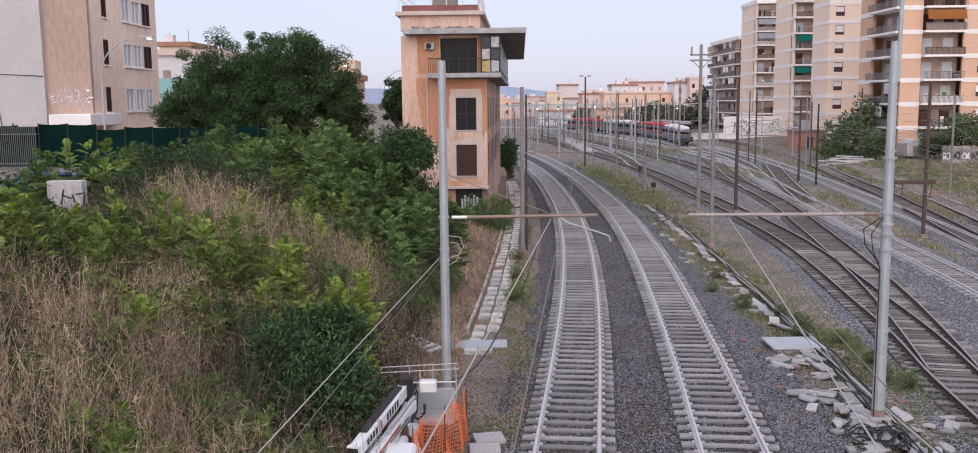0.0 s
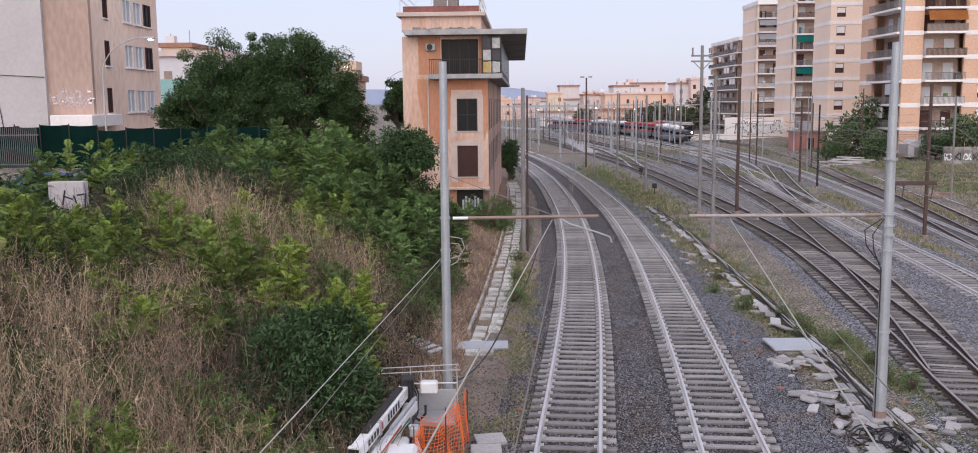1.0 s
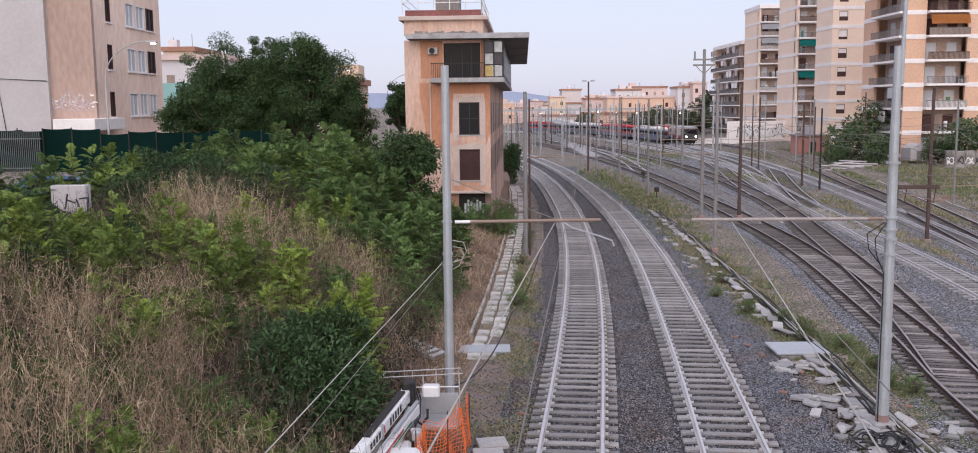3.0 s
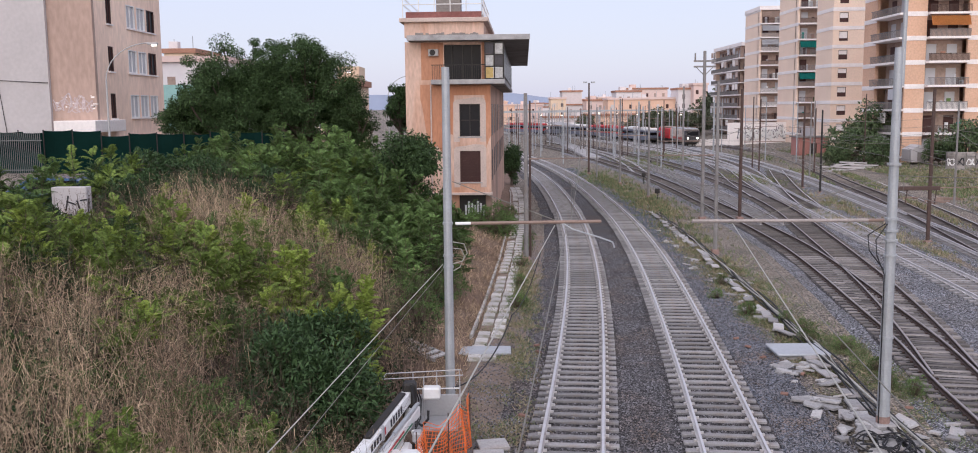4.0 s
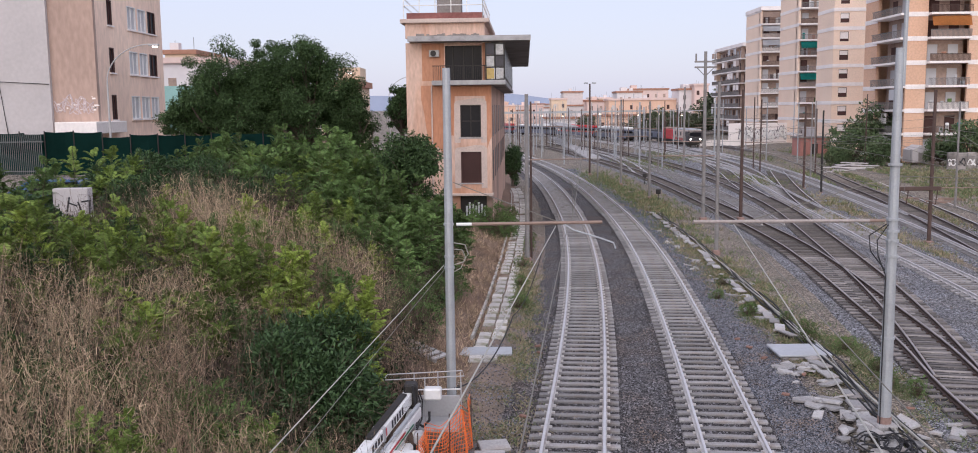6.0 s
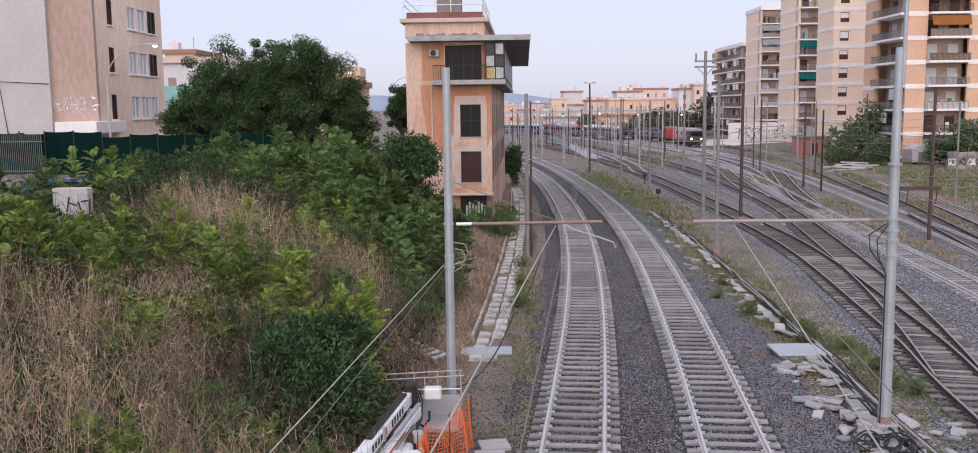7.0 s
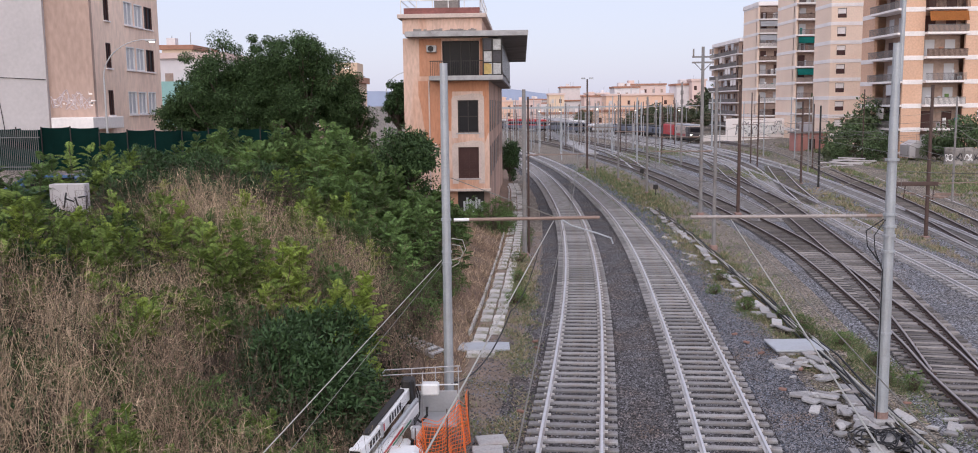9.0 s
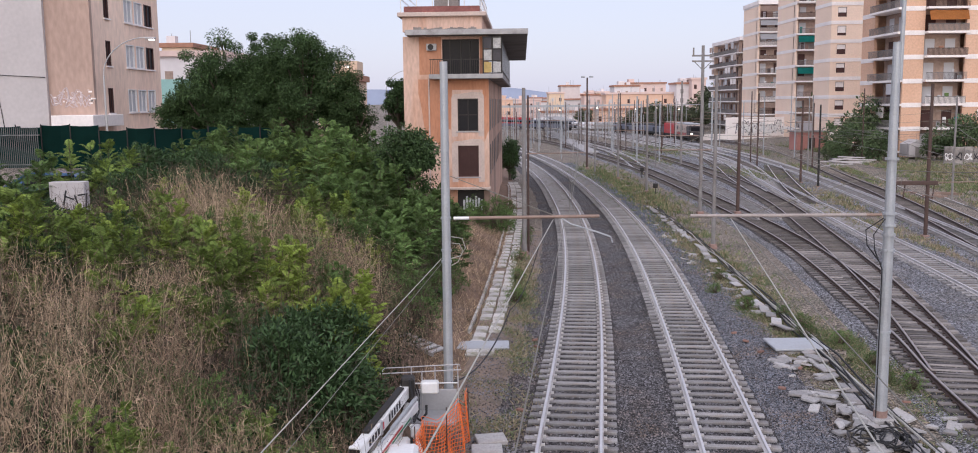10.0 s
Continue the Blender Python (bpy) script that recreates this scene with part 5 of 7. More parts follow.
thicket(A, FEATHERMID, 4, -7.4, 29.8, 1.2, 2.6, LM, "sapling", G, 0.75, 0.95)
thicket(A, FEATHERMID, 5, -5.2, 28.6, 0.9, 2.2, LM, "sapling", G, 0.6, 0.85)
thicket(A, FEATHERY, 2, -8.2, 31.5, 0.6, 0.6, LY, "sapling", G, 0.9, 1.1)
thicket(A, FEATHERY, 2, -6.6, 33.5, 0.7, 0.7, LY, "sapling", G, 0.9, 1.1)
thicket(A, FEATHERY, 2, -4.8, 35.5, 0.5, 0.9, LY, "sapling", G, 0.8, 1.0)
thicket(A, FEATHERY, 3, -6.5, 39.0, 1.5, 1.5, LY, "sapling", G, 0.8, 1.0)
thicket(C, SCRUB, 20, -7.0, 46.0, 5.0, 8.0, LC, "bush", G, 0.8, 1.1)
thicket(C, SCRUB, 6, -5.0, 34.5, 2.2, 4.0, LC, "bush", G, 0.8, 1.1)
thicket(C, SCRUB, 5, -10.4, 30.0, 0.8, 1.6, LC, "bush", G, 0.6, 0.9)
thicket(C, SCRUB, 8, -5.3, 18.3, 1.6, 1.2, LC, "bush", G, 0.5, 0.75)
thicket(C, SCRUB, 8, -8.6, 16.0, 1.6, 2.4, LC, "bush", G, 0.35, 0.55)
thicket(C, SCRUB, 6, -10.6, 18.6, 1.2, 2.0, LC, "bush", G, 0.4, 0.65)
thicket(C, SCRUB, 7, -7.6, 17.6, 1.8, 2.0, LC, "bush", G, 0.35, 0.6)
thicket(C, SCRUB, 6, -7.0, 22.5, 1.4, 1.8, LC, "bush", G, 0.45, 0.7)
thicket(C, SCRUB, 9, -3.4, 34.0, 1.2, 4.0, LC, "bush", G, 0.7, 0.95)


# More added dark bushes, filling in shade between the saplings.
thicket(Bn, BUSH, 12, -9.8, 25.4, 2.6, 2.2, LB, "bush", G, 0.5, 0.7)
thicket(A, FEATHER, 2, -12.15, 28.2, 0.15, 0.3, LA, "sapling", G, 0.75, 0.85)
thicket(A, FEATHERY, 4, -5.4, 24.8, 0.8, 0.6, LY, "sapling", G, 0.8, 1.0)


def dry_weight(x, y):
    """How thickly the dead grass stands at a place on the bank."""
    w = 0.06
    for cx, cy, rx, ry, a in ((-7.5, 16.0, 4.2, 4.6, 1.0), (-10.2, 19.2, 2.3, 2.2, 1.0), (-8.2, 29.4, 2.7, 3.3, 1.25), (-5.6, 25.6, 1.5, 1.7, 0.7), (-7.4, 23.3, 1.6, 2.4, 0.85), (-8.0, 36.5, 1.8, 2.0, 0.3), (-4.9, 31.0, 1.5, 3.0, 0.75), (-13.0, 22.5, 1.2, 2.6, 1.1)):
        w = w + a * np.exp(-(((x - cx) / rx) ** 2 + ((y - cy) / ry) ** 2))
    return np.clip(w, 0, 1)


def dead_grass():
    r = np.random.default_rng(5)
    n = 120000
    x, y = r.uniform(-15.5, -1.6, n), r.uniform(9.5, 50, n)
    clump = 0.5 + 0.5 * np.sin(x * 3.1 + 1.7 * np.sin(y * 1.9)) * np.sin(y * 2.7 + 1.3 * np.sin(x * 2.2))
    keep = (r.random(n) < dry_weight(x, y) * (0.03 + 0.97 * clump ** 1.8)) & (x < toe(y) - 0.6)
    x, y = x[keep], y[keep]
    n = len(x)
    base = np.stack([x, y, ground_height(x, y) - 0.05], 1)
    h = r.uniform(0.5, 1.55, n) * (0.7 + 0.5 * dry_weight(x, y)) * (1 + 0.55 * ((y > 26) & (dry_weight(x, y) > 0.4)))
    lean = 0.20 + 0.25 * (r.random(n) < 0.12)
    tip = base + np.stack([r.normal(0, 1, n) * lean * h, r.normal(0, 1, n) * lean * h, h * (1.1 - 0.5 * lean)], 1)
    pieces = [(stalks(base, tip, r.uniform(0.006, 0.012, n), r, 0.12), 0)]
    for k in range(7):
        u = r.uniform(0.35, 1.0, n)[:, None]
        p = base + (tip - base) * u
        q = p + np.stack([r.normal(0, 0.11, n), r.normal(0, 0.11, n), r.uniform(0.0, 0.2, n)], 1)
        pieces.append((stalks(p, q, r.uniform(0.005, 0.009, n), r, 0.1), 0))
    # flattened blades near the soil
    m = n // 2
    b2 = base[:m] + r.normal(0, 0.15, (m, 3)) * np.array([1, 1, 0])
    q2 = b2 + np.stack([r.normal(0, 0.4, m), r.normal(0, 0.4, m), r.uniform(0.05, 0.5, m)], 1)
    pieces.append((stalks(b2, q2, r.uniform(0.008, 0.014, m), r, 0.2), 0))
    v, f, s = merge(pieces)
    thing("dead_grass", "tall dead straw-coloured grass covering the bank", "grass", kind="stuff", data=raw_mesh("dead_grass", v, f, M_DRY))
    # green blades among the straw
    g = r.random(n) < 0.45
    gb = base[g] + r.normal(0, 0.2, (g.sum(), 3)) * np.array([1, 1, 0])
    gt = gb + np.stack([r.normal(0, 0.16, g.sum()), r.normal(0, 0.16, g.sum()), h[g] * r.uniform(0.4, 0.85, g.sum())], 1)
    v, f, s = merge([(stalks(gb, gt, r.uniform(0.010, 0.022, g.sum()), r, 0.15), 0)])
    thing("green_grass", "green grass blades growing through the dead straw", "grass", kind="stuff", data=raw_mesh("green_grass", v, f, M_OLIVE))
    # short straw on the foot of the bank
    n = 16000
    y = r.uniform(27, 66, n)
    x = toe(y) - r.uniform(0.05, 4.5, n)
    base = np.stack([x, y, ground_height(x, y) - 0.03], 1)
    tip = base + np.stack([r.normal(0, 0.16, n), r.normal(0, 0.16, n), r.uniform(0.05, 0.38, n)], 1)
    v, f, s = merge([(stalks(base, tip, r.uniform(0.010, 0.022, n), r, 0.15), 0)])
    thing("dead_grass", "short reddish dead grass on the foot of the bank", "grass", kind="stuff", data=raw_mesh("dead_grass", v, f, M_DRY))
    # bare twiggy growth between the shrubs
    n = 9000
    x, y = r.uniform(-13, -2, n), r.uniform(18, 52, n)
    keep = x < toe(y) - 0.8
    x, y = x[keep], y[keep]
    n = len(x)
    base = np.stack([x, y, ground_height(x, y)], 1)
    h = r.uniform(0.6, 1.9, n)
    tip = base + np.stack([r.normal(0, 0.3, n), r.normal(0, 0.3, n), h], 1)
    pieces = [(stalks(base, tip, np.full(n, 0.013), r, 0.08), 0)]
    for k in range(3):
        p = base + (tip - base) * r.uniform(0.3, 0.95, n)[:, None]
        pieces.append((stalks(p, p + np.stack([r.normal(0, 0.2, n), r.normal(0, 0.2, n), r.uniform(0, 0.35, n)], 1), np.full(n, 0.008), r, 0.1), 0))
    v, f, s = merge(pieces)
    thing("bare_twigs", "bare grey-brown twigs tangled between the shrubs", "twigs", kind="stuff", data=raw_mesh("bare_twigs", v, f, M_TWIG))
    # low undergrowth, its green darkened to fill the gaps with shade
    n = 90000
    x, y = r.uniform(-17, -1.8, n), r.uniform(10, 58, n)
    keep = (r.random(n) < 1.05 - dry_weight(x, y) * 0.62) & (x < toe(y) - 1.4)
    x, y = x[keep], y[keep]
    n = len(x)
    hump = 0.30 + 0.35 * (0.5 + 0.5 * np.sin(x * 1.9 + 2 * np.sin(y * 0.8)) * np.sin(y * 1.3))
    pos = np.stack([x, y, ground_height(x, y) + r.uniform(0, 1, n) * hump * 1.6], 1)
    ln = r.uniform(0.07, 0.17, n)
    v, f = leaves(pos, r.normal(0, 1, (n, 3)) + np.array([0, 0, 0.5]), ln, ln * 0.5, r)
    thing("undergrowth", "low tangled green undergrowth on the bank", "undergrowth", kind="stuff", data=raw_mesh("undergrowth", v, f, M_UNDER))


dead_grass()


def tree(name, label, m, crown, lobes, leaf, per, trunk_r, seed, material, category="tree"):
    """A trunk with limbs and a lobed crown of leaf clumps. crown: centre height and half sizes."""
    r = np.random.default_rng(seed)
    t = thing(name, label, category, m)
    cz, rx, ry, rz = crown
    bm = bmesh.new()
    fork = cz - rz * 0.75
    rod(bm, (0, 0, -0.3), (0.1, 0.05, fork), trunk_r, trunk_r * 0.75, 10)
    d = unit(r.normal(size=(lobes, 3)) * np.array([1, 1, 0.8]) + np.array([0, 0, 0.15]))
    rad = r.uniform(0.35, 1.0, lobes)[:, None] * (1 + 0.09 * np.sin(d[:, :1] * 6 + seed) + 0.09 * np.sin(d[:, 2:] * 7 + d[:, 1:2] * 5) + 0.06 * np.sin(d[:, :1] * 13 + d[:, 1:2] * 9))
    c = d * rad * np.array([rx, ry, rz]) + np.array([0, 0, cz])
    for k in range(0, lobes, max(1, lobes // 46)):
        p1 = Vector((0.1, 0.05, fork * r.uniform(0.8, 1.0)))
        mid = p1.lerp(Vector(c[k]), 0.55) + Vector((r.normal(0, 0.3), r.normal(0, 0.3), 0.3))
        rod(bm, p1, mid, trunk_r * 0.35, trunk_r * 0.2, 6, False)
        rod(bm, mid, c[k], trunk_r * 0.2, trunk_r * 0.05, 5, False)
    part("trunk", bm, M_BARK, t)
    size = r.uniform(0.5, 1.3, lobes) * (rx / 9 + 0.38)
    off = unit(r.normal(size=(lobes * per, 3))) * (r.random(lobes * per) ** 0.4)[:, None]
    pos = np.repeat(c, per, 0) + off * np.repeat(size, per)[:, None] * np.array([1, 1, 0.7])
    ln = leaf * r.uniform(0.6, 1.3, len(pos))
    v, f = leaves(pos, off + r.normal(0, 0.5, off.shape) - np.array([0, 0, 0.25]), ln, ln * 0.5, r)
    part("crown", raw_mesh("crown", v, f, material), None, t)
    return t


tree("large_tree", "large dark broad-leaved tree with a dense uneven crown", pose(-18.2, 65.3, 4.5), (4.4, 3.5, 3.5, 4.0), 190, 0.15, 440, 0.35, 3, M_TREELEAF)
tree("large_tree", "tallest dark broad-leaved tree with a lumpy crown", pose(-12.9, 65.8, 4.5), (4.7, 3.7, 3.8, 4.4), 200, 0.15, 440, 0.35, 14, M_TREELEAF)
tree("large_tree", "dark broad-leaved tree between two neighbours", pose(-15.6, 67.6, 4.5), (4.9, 3.3, 3.2, 4.0), 150, 0.15, 400, 0.3, 27, M_TREELEAF)
tree("large_tree", "dark broad-leaved tree merging with its neighbour", pose(-10.0, 66.5, 4.3), (2.9, 2.0, 2.6, 3.0), 90, 0.15, 360, 0.3, 8, M_TREELEAF)
tree("large_tree", "lower dark tree behind the screened fence", pose(-21.2, 67.0, 4.5), (3.3, 2.2, 2.4, 2.0), 110, 0.17, 260, 0.25, 9, M_TREELEAF)
tree("round_tree", "small round evergreen tree in front of the tower", pose(-4.4, 48.5, 2.6), (2.9, 1.75, 1.75, 1.55), 110, 0.17, 170, 0.12, 4, M_TREELEAF)
tree("street_tree", "dark tree standing beyond the tower", pose(-9.3, 96.0, 4.0), (4.4, 1.4, 1.8, 2.9), 70, 0.22, 170, 0.3, 6, M_TREELEAF)
tree("trackside_tree", "small dark tree at the end of the signal tower", pose(2.1, 103.0, 0), (2.6, 1.0, 1.6, 2.3), 60, 0.22, 120, 0.15, 12, M_TREELEAF)
for x, y, s in ((48.0, 126, 1.2), (52.6, 130, 1.75), (45.6, 124, 0.8), (57, 113, 1.3), (61, 114, 1.25), (65, 112, 1.3), (55.5, 117, 0.8), (49.5, 120, 0.9)):
    t = tree("yard_bush", "large green bush at the edge of the yard", pose(x, y, zg(x, y) - 0.1, 0, 0, x * 37), (2.0, 2.8, 2.4, 1.9), 46, 0.30, 80, 0.12, int(x), M_OLIVE, "bush")
    t.scale = (s, s, s * 1.1)

# ---- catenary poles and wires ----
M_PORC = mat("white_insulator", (0.75, 0.75, 0.74), 0.35, vary=0.08, scale=3, fine=12, bump=0)
M_WIRE = mat("oxidised_copper_wire", (0.20, 0.19, 0.165), 0.6, 0.3, vary=0.2, scale=2, fine=20, bump=0)
M_WIREPALE = mat("pale_steel_cable", (0.42, 0.41, 0.37), 0.6, 0.2, vary=0.2, scale=2, fine=20, bump=0)
M_BROWNTUBE = mat("brown_painted_tube", (0.26, 0.185, 0.15), 0.6, 0.1, vary=0.2, scale=3, fine=20)
M_TUBEBEIGE = mat("weathered_beige_tube", (0.36, 0.315, 0.295), 0.7, 0.1, vary=0.25, scale=3, fine=20)
M_POLEGREY = mat("weathered_grey_mast", (0.235, 0.225, 0.22), 0.7, 0.1, vary=0.25, scale=1.5, fine=14, bump=0.1, dirt=(0.17, 0.13, 0.11), dirt_amount=0.6)
M_RUBBER = mat("black_rubber_cable", (0.02, 0.02, 0.022), 0.6, vary=0.2, scale=3, fine=20)
M_PLINTH = mat("red_brown_plinth", (0.27, 0.18, 0.155), 0.95, vary=0.3, scale=2, fine=12)


def pole(name, x, y, h, r, material, label, arms=(), r_top=None, seg=8, plinth=True, bands=()):
    """A mast with its plinth; arms: (side, height, length) brackets with an insulator and a steady arm."""
    t = thing(name, label, "pole", pose(x, y, zg(x, y) if x > 22 else 0.0), "masts in the yard")
    # Masts past 125 m keep the paler steel, which stands for distance haze.
    if y > 50 and material is M_STEEL:
        material = M_POLEGREY if y < 125 else M_STEEL
    part("shaft", rod(bmesh.new(), (0, 0, -0.3), (0, 0, h), r, r_top or r * 0.75, seg), material, t, smooth=False)
    if plinth:
        part("plinth", B(-r * 1.7, -r * 1.7, -0.35, r * 1.7, r * 1.7, 0.14, 0.04), M_CONC if r > 0.16 else M_PLINTH, t)
    for z in bands:
        part("band", rod(bmesh.new(), (0, 0, z), (0, 0, z + 0.06), r * 1.05, r * 1.05, 10), M_STEEL, t)
    for s, z, ln in arms:
        a = new("bracket")
        a.parent = t
        part("tube", rod(bmesh.new(), (s * 0.6, 0, z), (s * ln, 0, z + 0.02), 0.045 if y < 50 else 0.03), M_BROWNTUBE if s > 0 or y > 50 else M_TUBEBEIGE, a)
        part("insulator", rod(bmesh.new(), (s * 0.2, 0, z), (s * 0.75, 0, z), 0.042, 0.042, 10), M_PORC if y < 50 and s > 0 else M_BROWNTUBE, a)
        part("stay", rod(bmesh.new(), (s * r, 0, z + 1.1), (s * ln * 0.72, 0, z + 0.03), 0.012, 0.012, 5), M_WIRE, a)
    return t


near = pole("catenary_pole", -1.17, 24.3, 9.5, 0.13, M_STEEL, "tall grey steel catenary pole beside the bank", [(1, 5.47, 4.0)], 0.10, 10, bands=(4.3, 4.6, 5.45))
bm = bmesh.new()
pipe(bm, [(3.0, 0, 5.45), (3.25, -0.1, 5.3), (3.9, -0.3, 5.12), (4.25, -0.4, 5.0), (4.3, -0.4, 4.85)], 0.022)
part("steady_arm", bm, M_STEEL, near)
bm = bmesh.new()
pipe(bm, [(0.13, -0.1, 5.0), (0.42, -0.1, 4.95), (0.5, -0.1, 4.7), (0.38, -0.1, 4.5), (0.12, -0.1, 4.42)], 0.012)
pipe(bm, [(0.13, 0.1, 4.8), (0.34, 0.1, 4.78), (0.42, 0.1, 4.6), (0.3, 0.1, 4.3), (0.12, 0.1, 4.2)], 0.012)
part("cable_loop", bm, M_WIREPALE, near)
big = pole("catenary_pole", 10.22, 23.9, 9.85, 0.168, M_STEEL, "thick grey steel catenary pole standing in rubble", [(-1, 5.5, 5.1)], 0.098, 12, bands=(2.4, 4.55, 4.95, 5.2, 5.5, 6.9))
part("red_band", rod(bmesh.new(), (0, 0, 0.14), (0, 0, 0.32), 0.178, 0.176, 12), M_PLINTH, big, "flaking red painted foot")
part("top_tube", rod(bmesh.new(), (0.11, 0.0, 8.9), (0.14, 0.0, 12.6), 0.055, 0.05, 10), M_STEEL, big)
bm = bmesh.new()
pipe(bm, [(-0.13, -0.06, 5.4), (-0.42, -0.1, 5.0), (-0.38, -0.1, 4.6), (-0.17, -0.1, 4.1), (-0.16, -0.1, 0.1)], 0.016)
pipe(bm, [(-0.13, 0.05, 5.4), (-0.55, 0.1, 5.1), (-0.5, 0.1, 4.7), (-0.13, 0.05, 4.2)], 0.016)
part("cable_loop", bm, M_RUBBER, big)
pole("catenary_pole", 1.87, 52.0, 9.2, 0.13, M_STEEL, "grey catenary pole on a red plinth beside the path", [(1, 5.6, 3.3)])
pole("catenary_pole", 2.15, 53.2, 8.8, 0.07, M_RUST, "slim dark pole beside the path", plinth=False)
pole("catenary_pole", 12.92, 54.0, 9.8, 0.12, M_STEEL, "grey catenary pole in dry grass between tracks", [(-1, 5.6, 3.6)])
tall = pole("catenary_pole", 15.73, 70.1, 12.4, 0.15, M_STEEL, "tall grey mast with cross-arms", [(-1, 5.8, 3.2)])
for z in (11.6, 11.2):
    part("cross_arm", B(-0.8, -0.06, z, 0.8, 0.06, z + 0.12), M_POLEGREY, tall)
for u in (-0.7, 0.0, 0.7):
    part("insulator", rod(bmesh.new(), (u, 0, 11.7), (u, 0, 12.25), 0.06), M_POLEGREY, tall)
for u in (-0.65, 0.65):
    part("arm_brace", rod(bmesh.new(), (0, 0, 10.6), (u, 0, 11.25), 0.03), M_POLEGREY, tall)
pole("catenary_pole", 18.5, 69.9, 9.6, 0.14, M_RUST, "rust-brown steel mast in the ballast", [(1, 5.7, 3.2)])
pole("catenary_pole", 31.7, 95.8, 8.4, 0.13, M_RUST, "rust-brown steel mast beside a siding")
pole("catenary_pole", 31.8, 90.9, 8.0, 0.11, M_IRON, "dark slim mast beside a siding")
eq = pole("catenary_pole", 26.95, 57.7, 9.4, 0.13, M_RUST, "rusty mast carrying switch equipment in the yard", [(1, 3.4, 5.0)])
part("switch_beam", B(-2.2, -0.12, 3.25, 0.6, 0.12, 3.5, 0.03), M_RUST, eq, "rust-red switch beam")
for u in (-1.9, -1.4, 0.4):
    part("hanger", rod(bmesh.new(), (u, 0, 3.25), (u - 0.1, 0, 2.4), 0.035), M_RUST, eq)
pole("catenary_pole", 14.5, 87.0, 8.9, 0.12, M_STEEL, "grey mast at the edge of the grass", [(-1, 5.7, 3.0)])
pole("catenary_pole", 14.0, 102.8, 9.2, 0.12, M_STEEL, "grey mast at the edge of the grass", [(-1, 5.7, 3.0)])
two = pole("yard_lamp", 12.2, 118.5, 11.3, 0.13, M_RUST, "tall dark twin yard lamp mast")
for s in (-1, 1):
    part("lamp_head", B(s * 0.5 - 0.25, -0.12, 11.3, s * 0.5 + 0.25, 0.12, 11.5, 0.03), M_STEEL, two)
pole("catenary_pole", 20.2, 129.6, 9.0, 0.13, M_STEEL, "grey mast among the far tracks")
pole("catenary_pole", 25.1, 123.7, 11.0, 0.15, M_STEEL, "grey mast with cross-arms among the far tracks", [(1, 5.7, 3.0)])
for i, (line, off) in enumerate(((T2, 3.0), (T3, 2.9), (T4, -2.3), (T5, 2.5), (T6, -2.4), (T6, 3.0), (T7, 3.2))):
    for y in np.arange(112 + 9 * i % 21, 262, 29.0):
        x = at(line)(min(y, line[-1][1])) + off
        pole("catenary_pole", x, float(y), 7.6 + 2.2 * rng.random(), 0.10, (M_STEEL, M_STEEL, M_RUST)[int(rng.random() * 3)], "distant slim mast among the far tracks", [(-1 if off > 0 else 1, 5.6, 3.2)], plinth=False)
for x, y in ((36.5, 108), (41, 120), (44, 136), (50, 118), (51, 160), (47, 175), (37.5, 76), (34, 128)):
    pole("catenary_pole", x, y, 7.5 + 1.5 * rng.random(), 0.1, M_STEEL, "slim grey mast at the yard edge", plinth=False)


def wire(name, pts, r, material, label, category="cable"):
    return thing(name, label, category, data=as_mesh(name, pipe(bmesh.new(), pts, r, 5), material))


def catenary(line, y_a, y_b, xa, xb, z0=5.3):
    """Contact wire, messenger and droppers over one span."""
    t = thing("overhead_line", "contact wire and messenger cable with droppers over the track", "overhead line", group="overhead lines")
    c, m = [], []
    n = 10
    for i in range(n + 1):
        u = i / n
        x, y = xa + (xb - xa) * u, y_a + (y_b - y_a) * u
        c.append((x, y, z0))
        m.append((x, y, z0 + 0.25 + 1.0 * (2 * u - 1) ** 2))
    part("contact_wire", pipe(bmesh.new(), c, 0.013, 5), M_WIRE, t)
    part("messenger", pipe(bmesh.new(), m, 0.013, 5), M_WIRE, t)
    for a, b in list(zip(c, m))[1:-1]:
        part("dropper", rod(bmesh.new(), a, b, 0.006, 0.006, 4), M_WIRE, t)


catenary(T1, 24.3, 52.0, 2.0, 4.9)
catenary(T1, 52.0, 80.0, 4.9, 6.2)
catenary(T1, 80.0, 112.0, 6.2, 5.9)
catenary(T2, 23.9, 54.0, 6.2, 9.0)
catenary(T2, 54.0, 87.0, 9.0, 10.0)
catenary(T2, 87.0, 118.0, 10.0, 9.4)
catenary(T3, 24.0, 70.0, 13.6, 18.4)
catenary(T3, 70.0, 103.0, 18.4, 18.9)
catenary(T5, 30.0, 58.0, 20.6, 23.9)
catenary(T5, 58.0, 96.0, 23.9, 28.9)
catenary(T6, 40.0, 58.0, 25.6, 28.8)
catenary(T6, 58.0, 100.0, 28.8, 35.0)
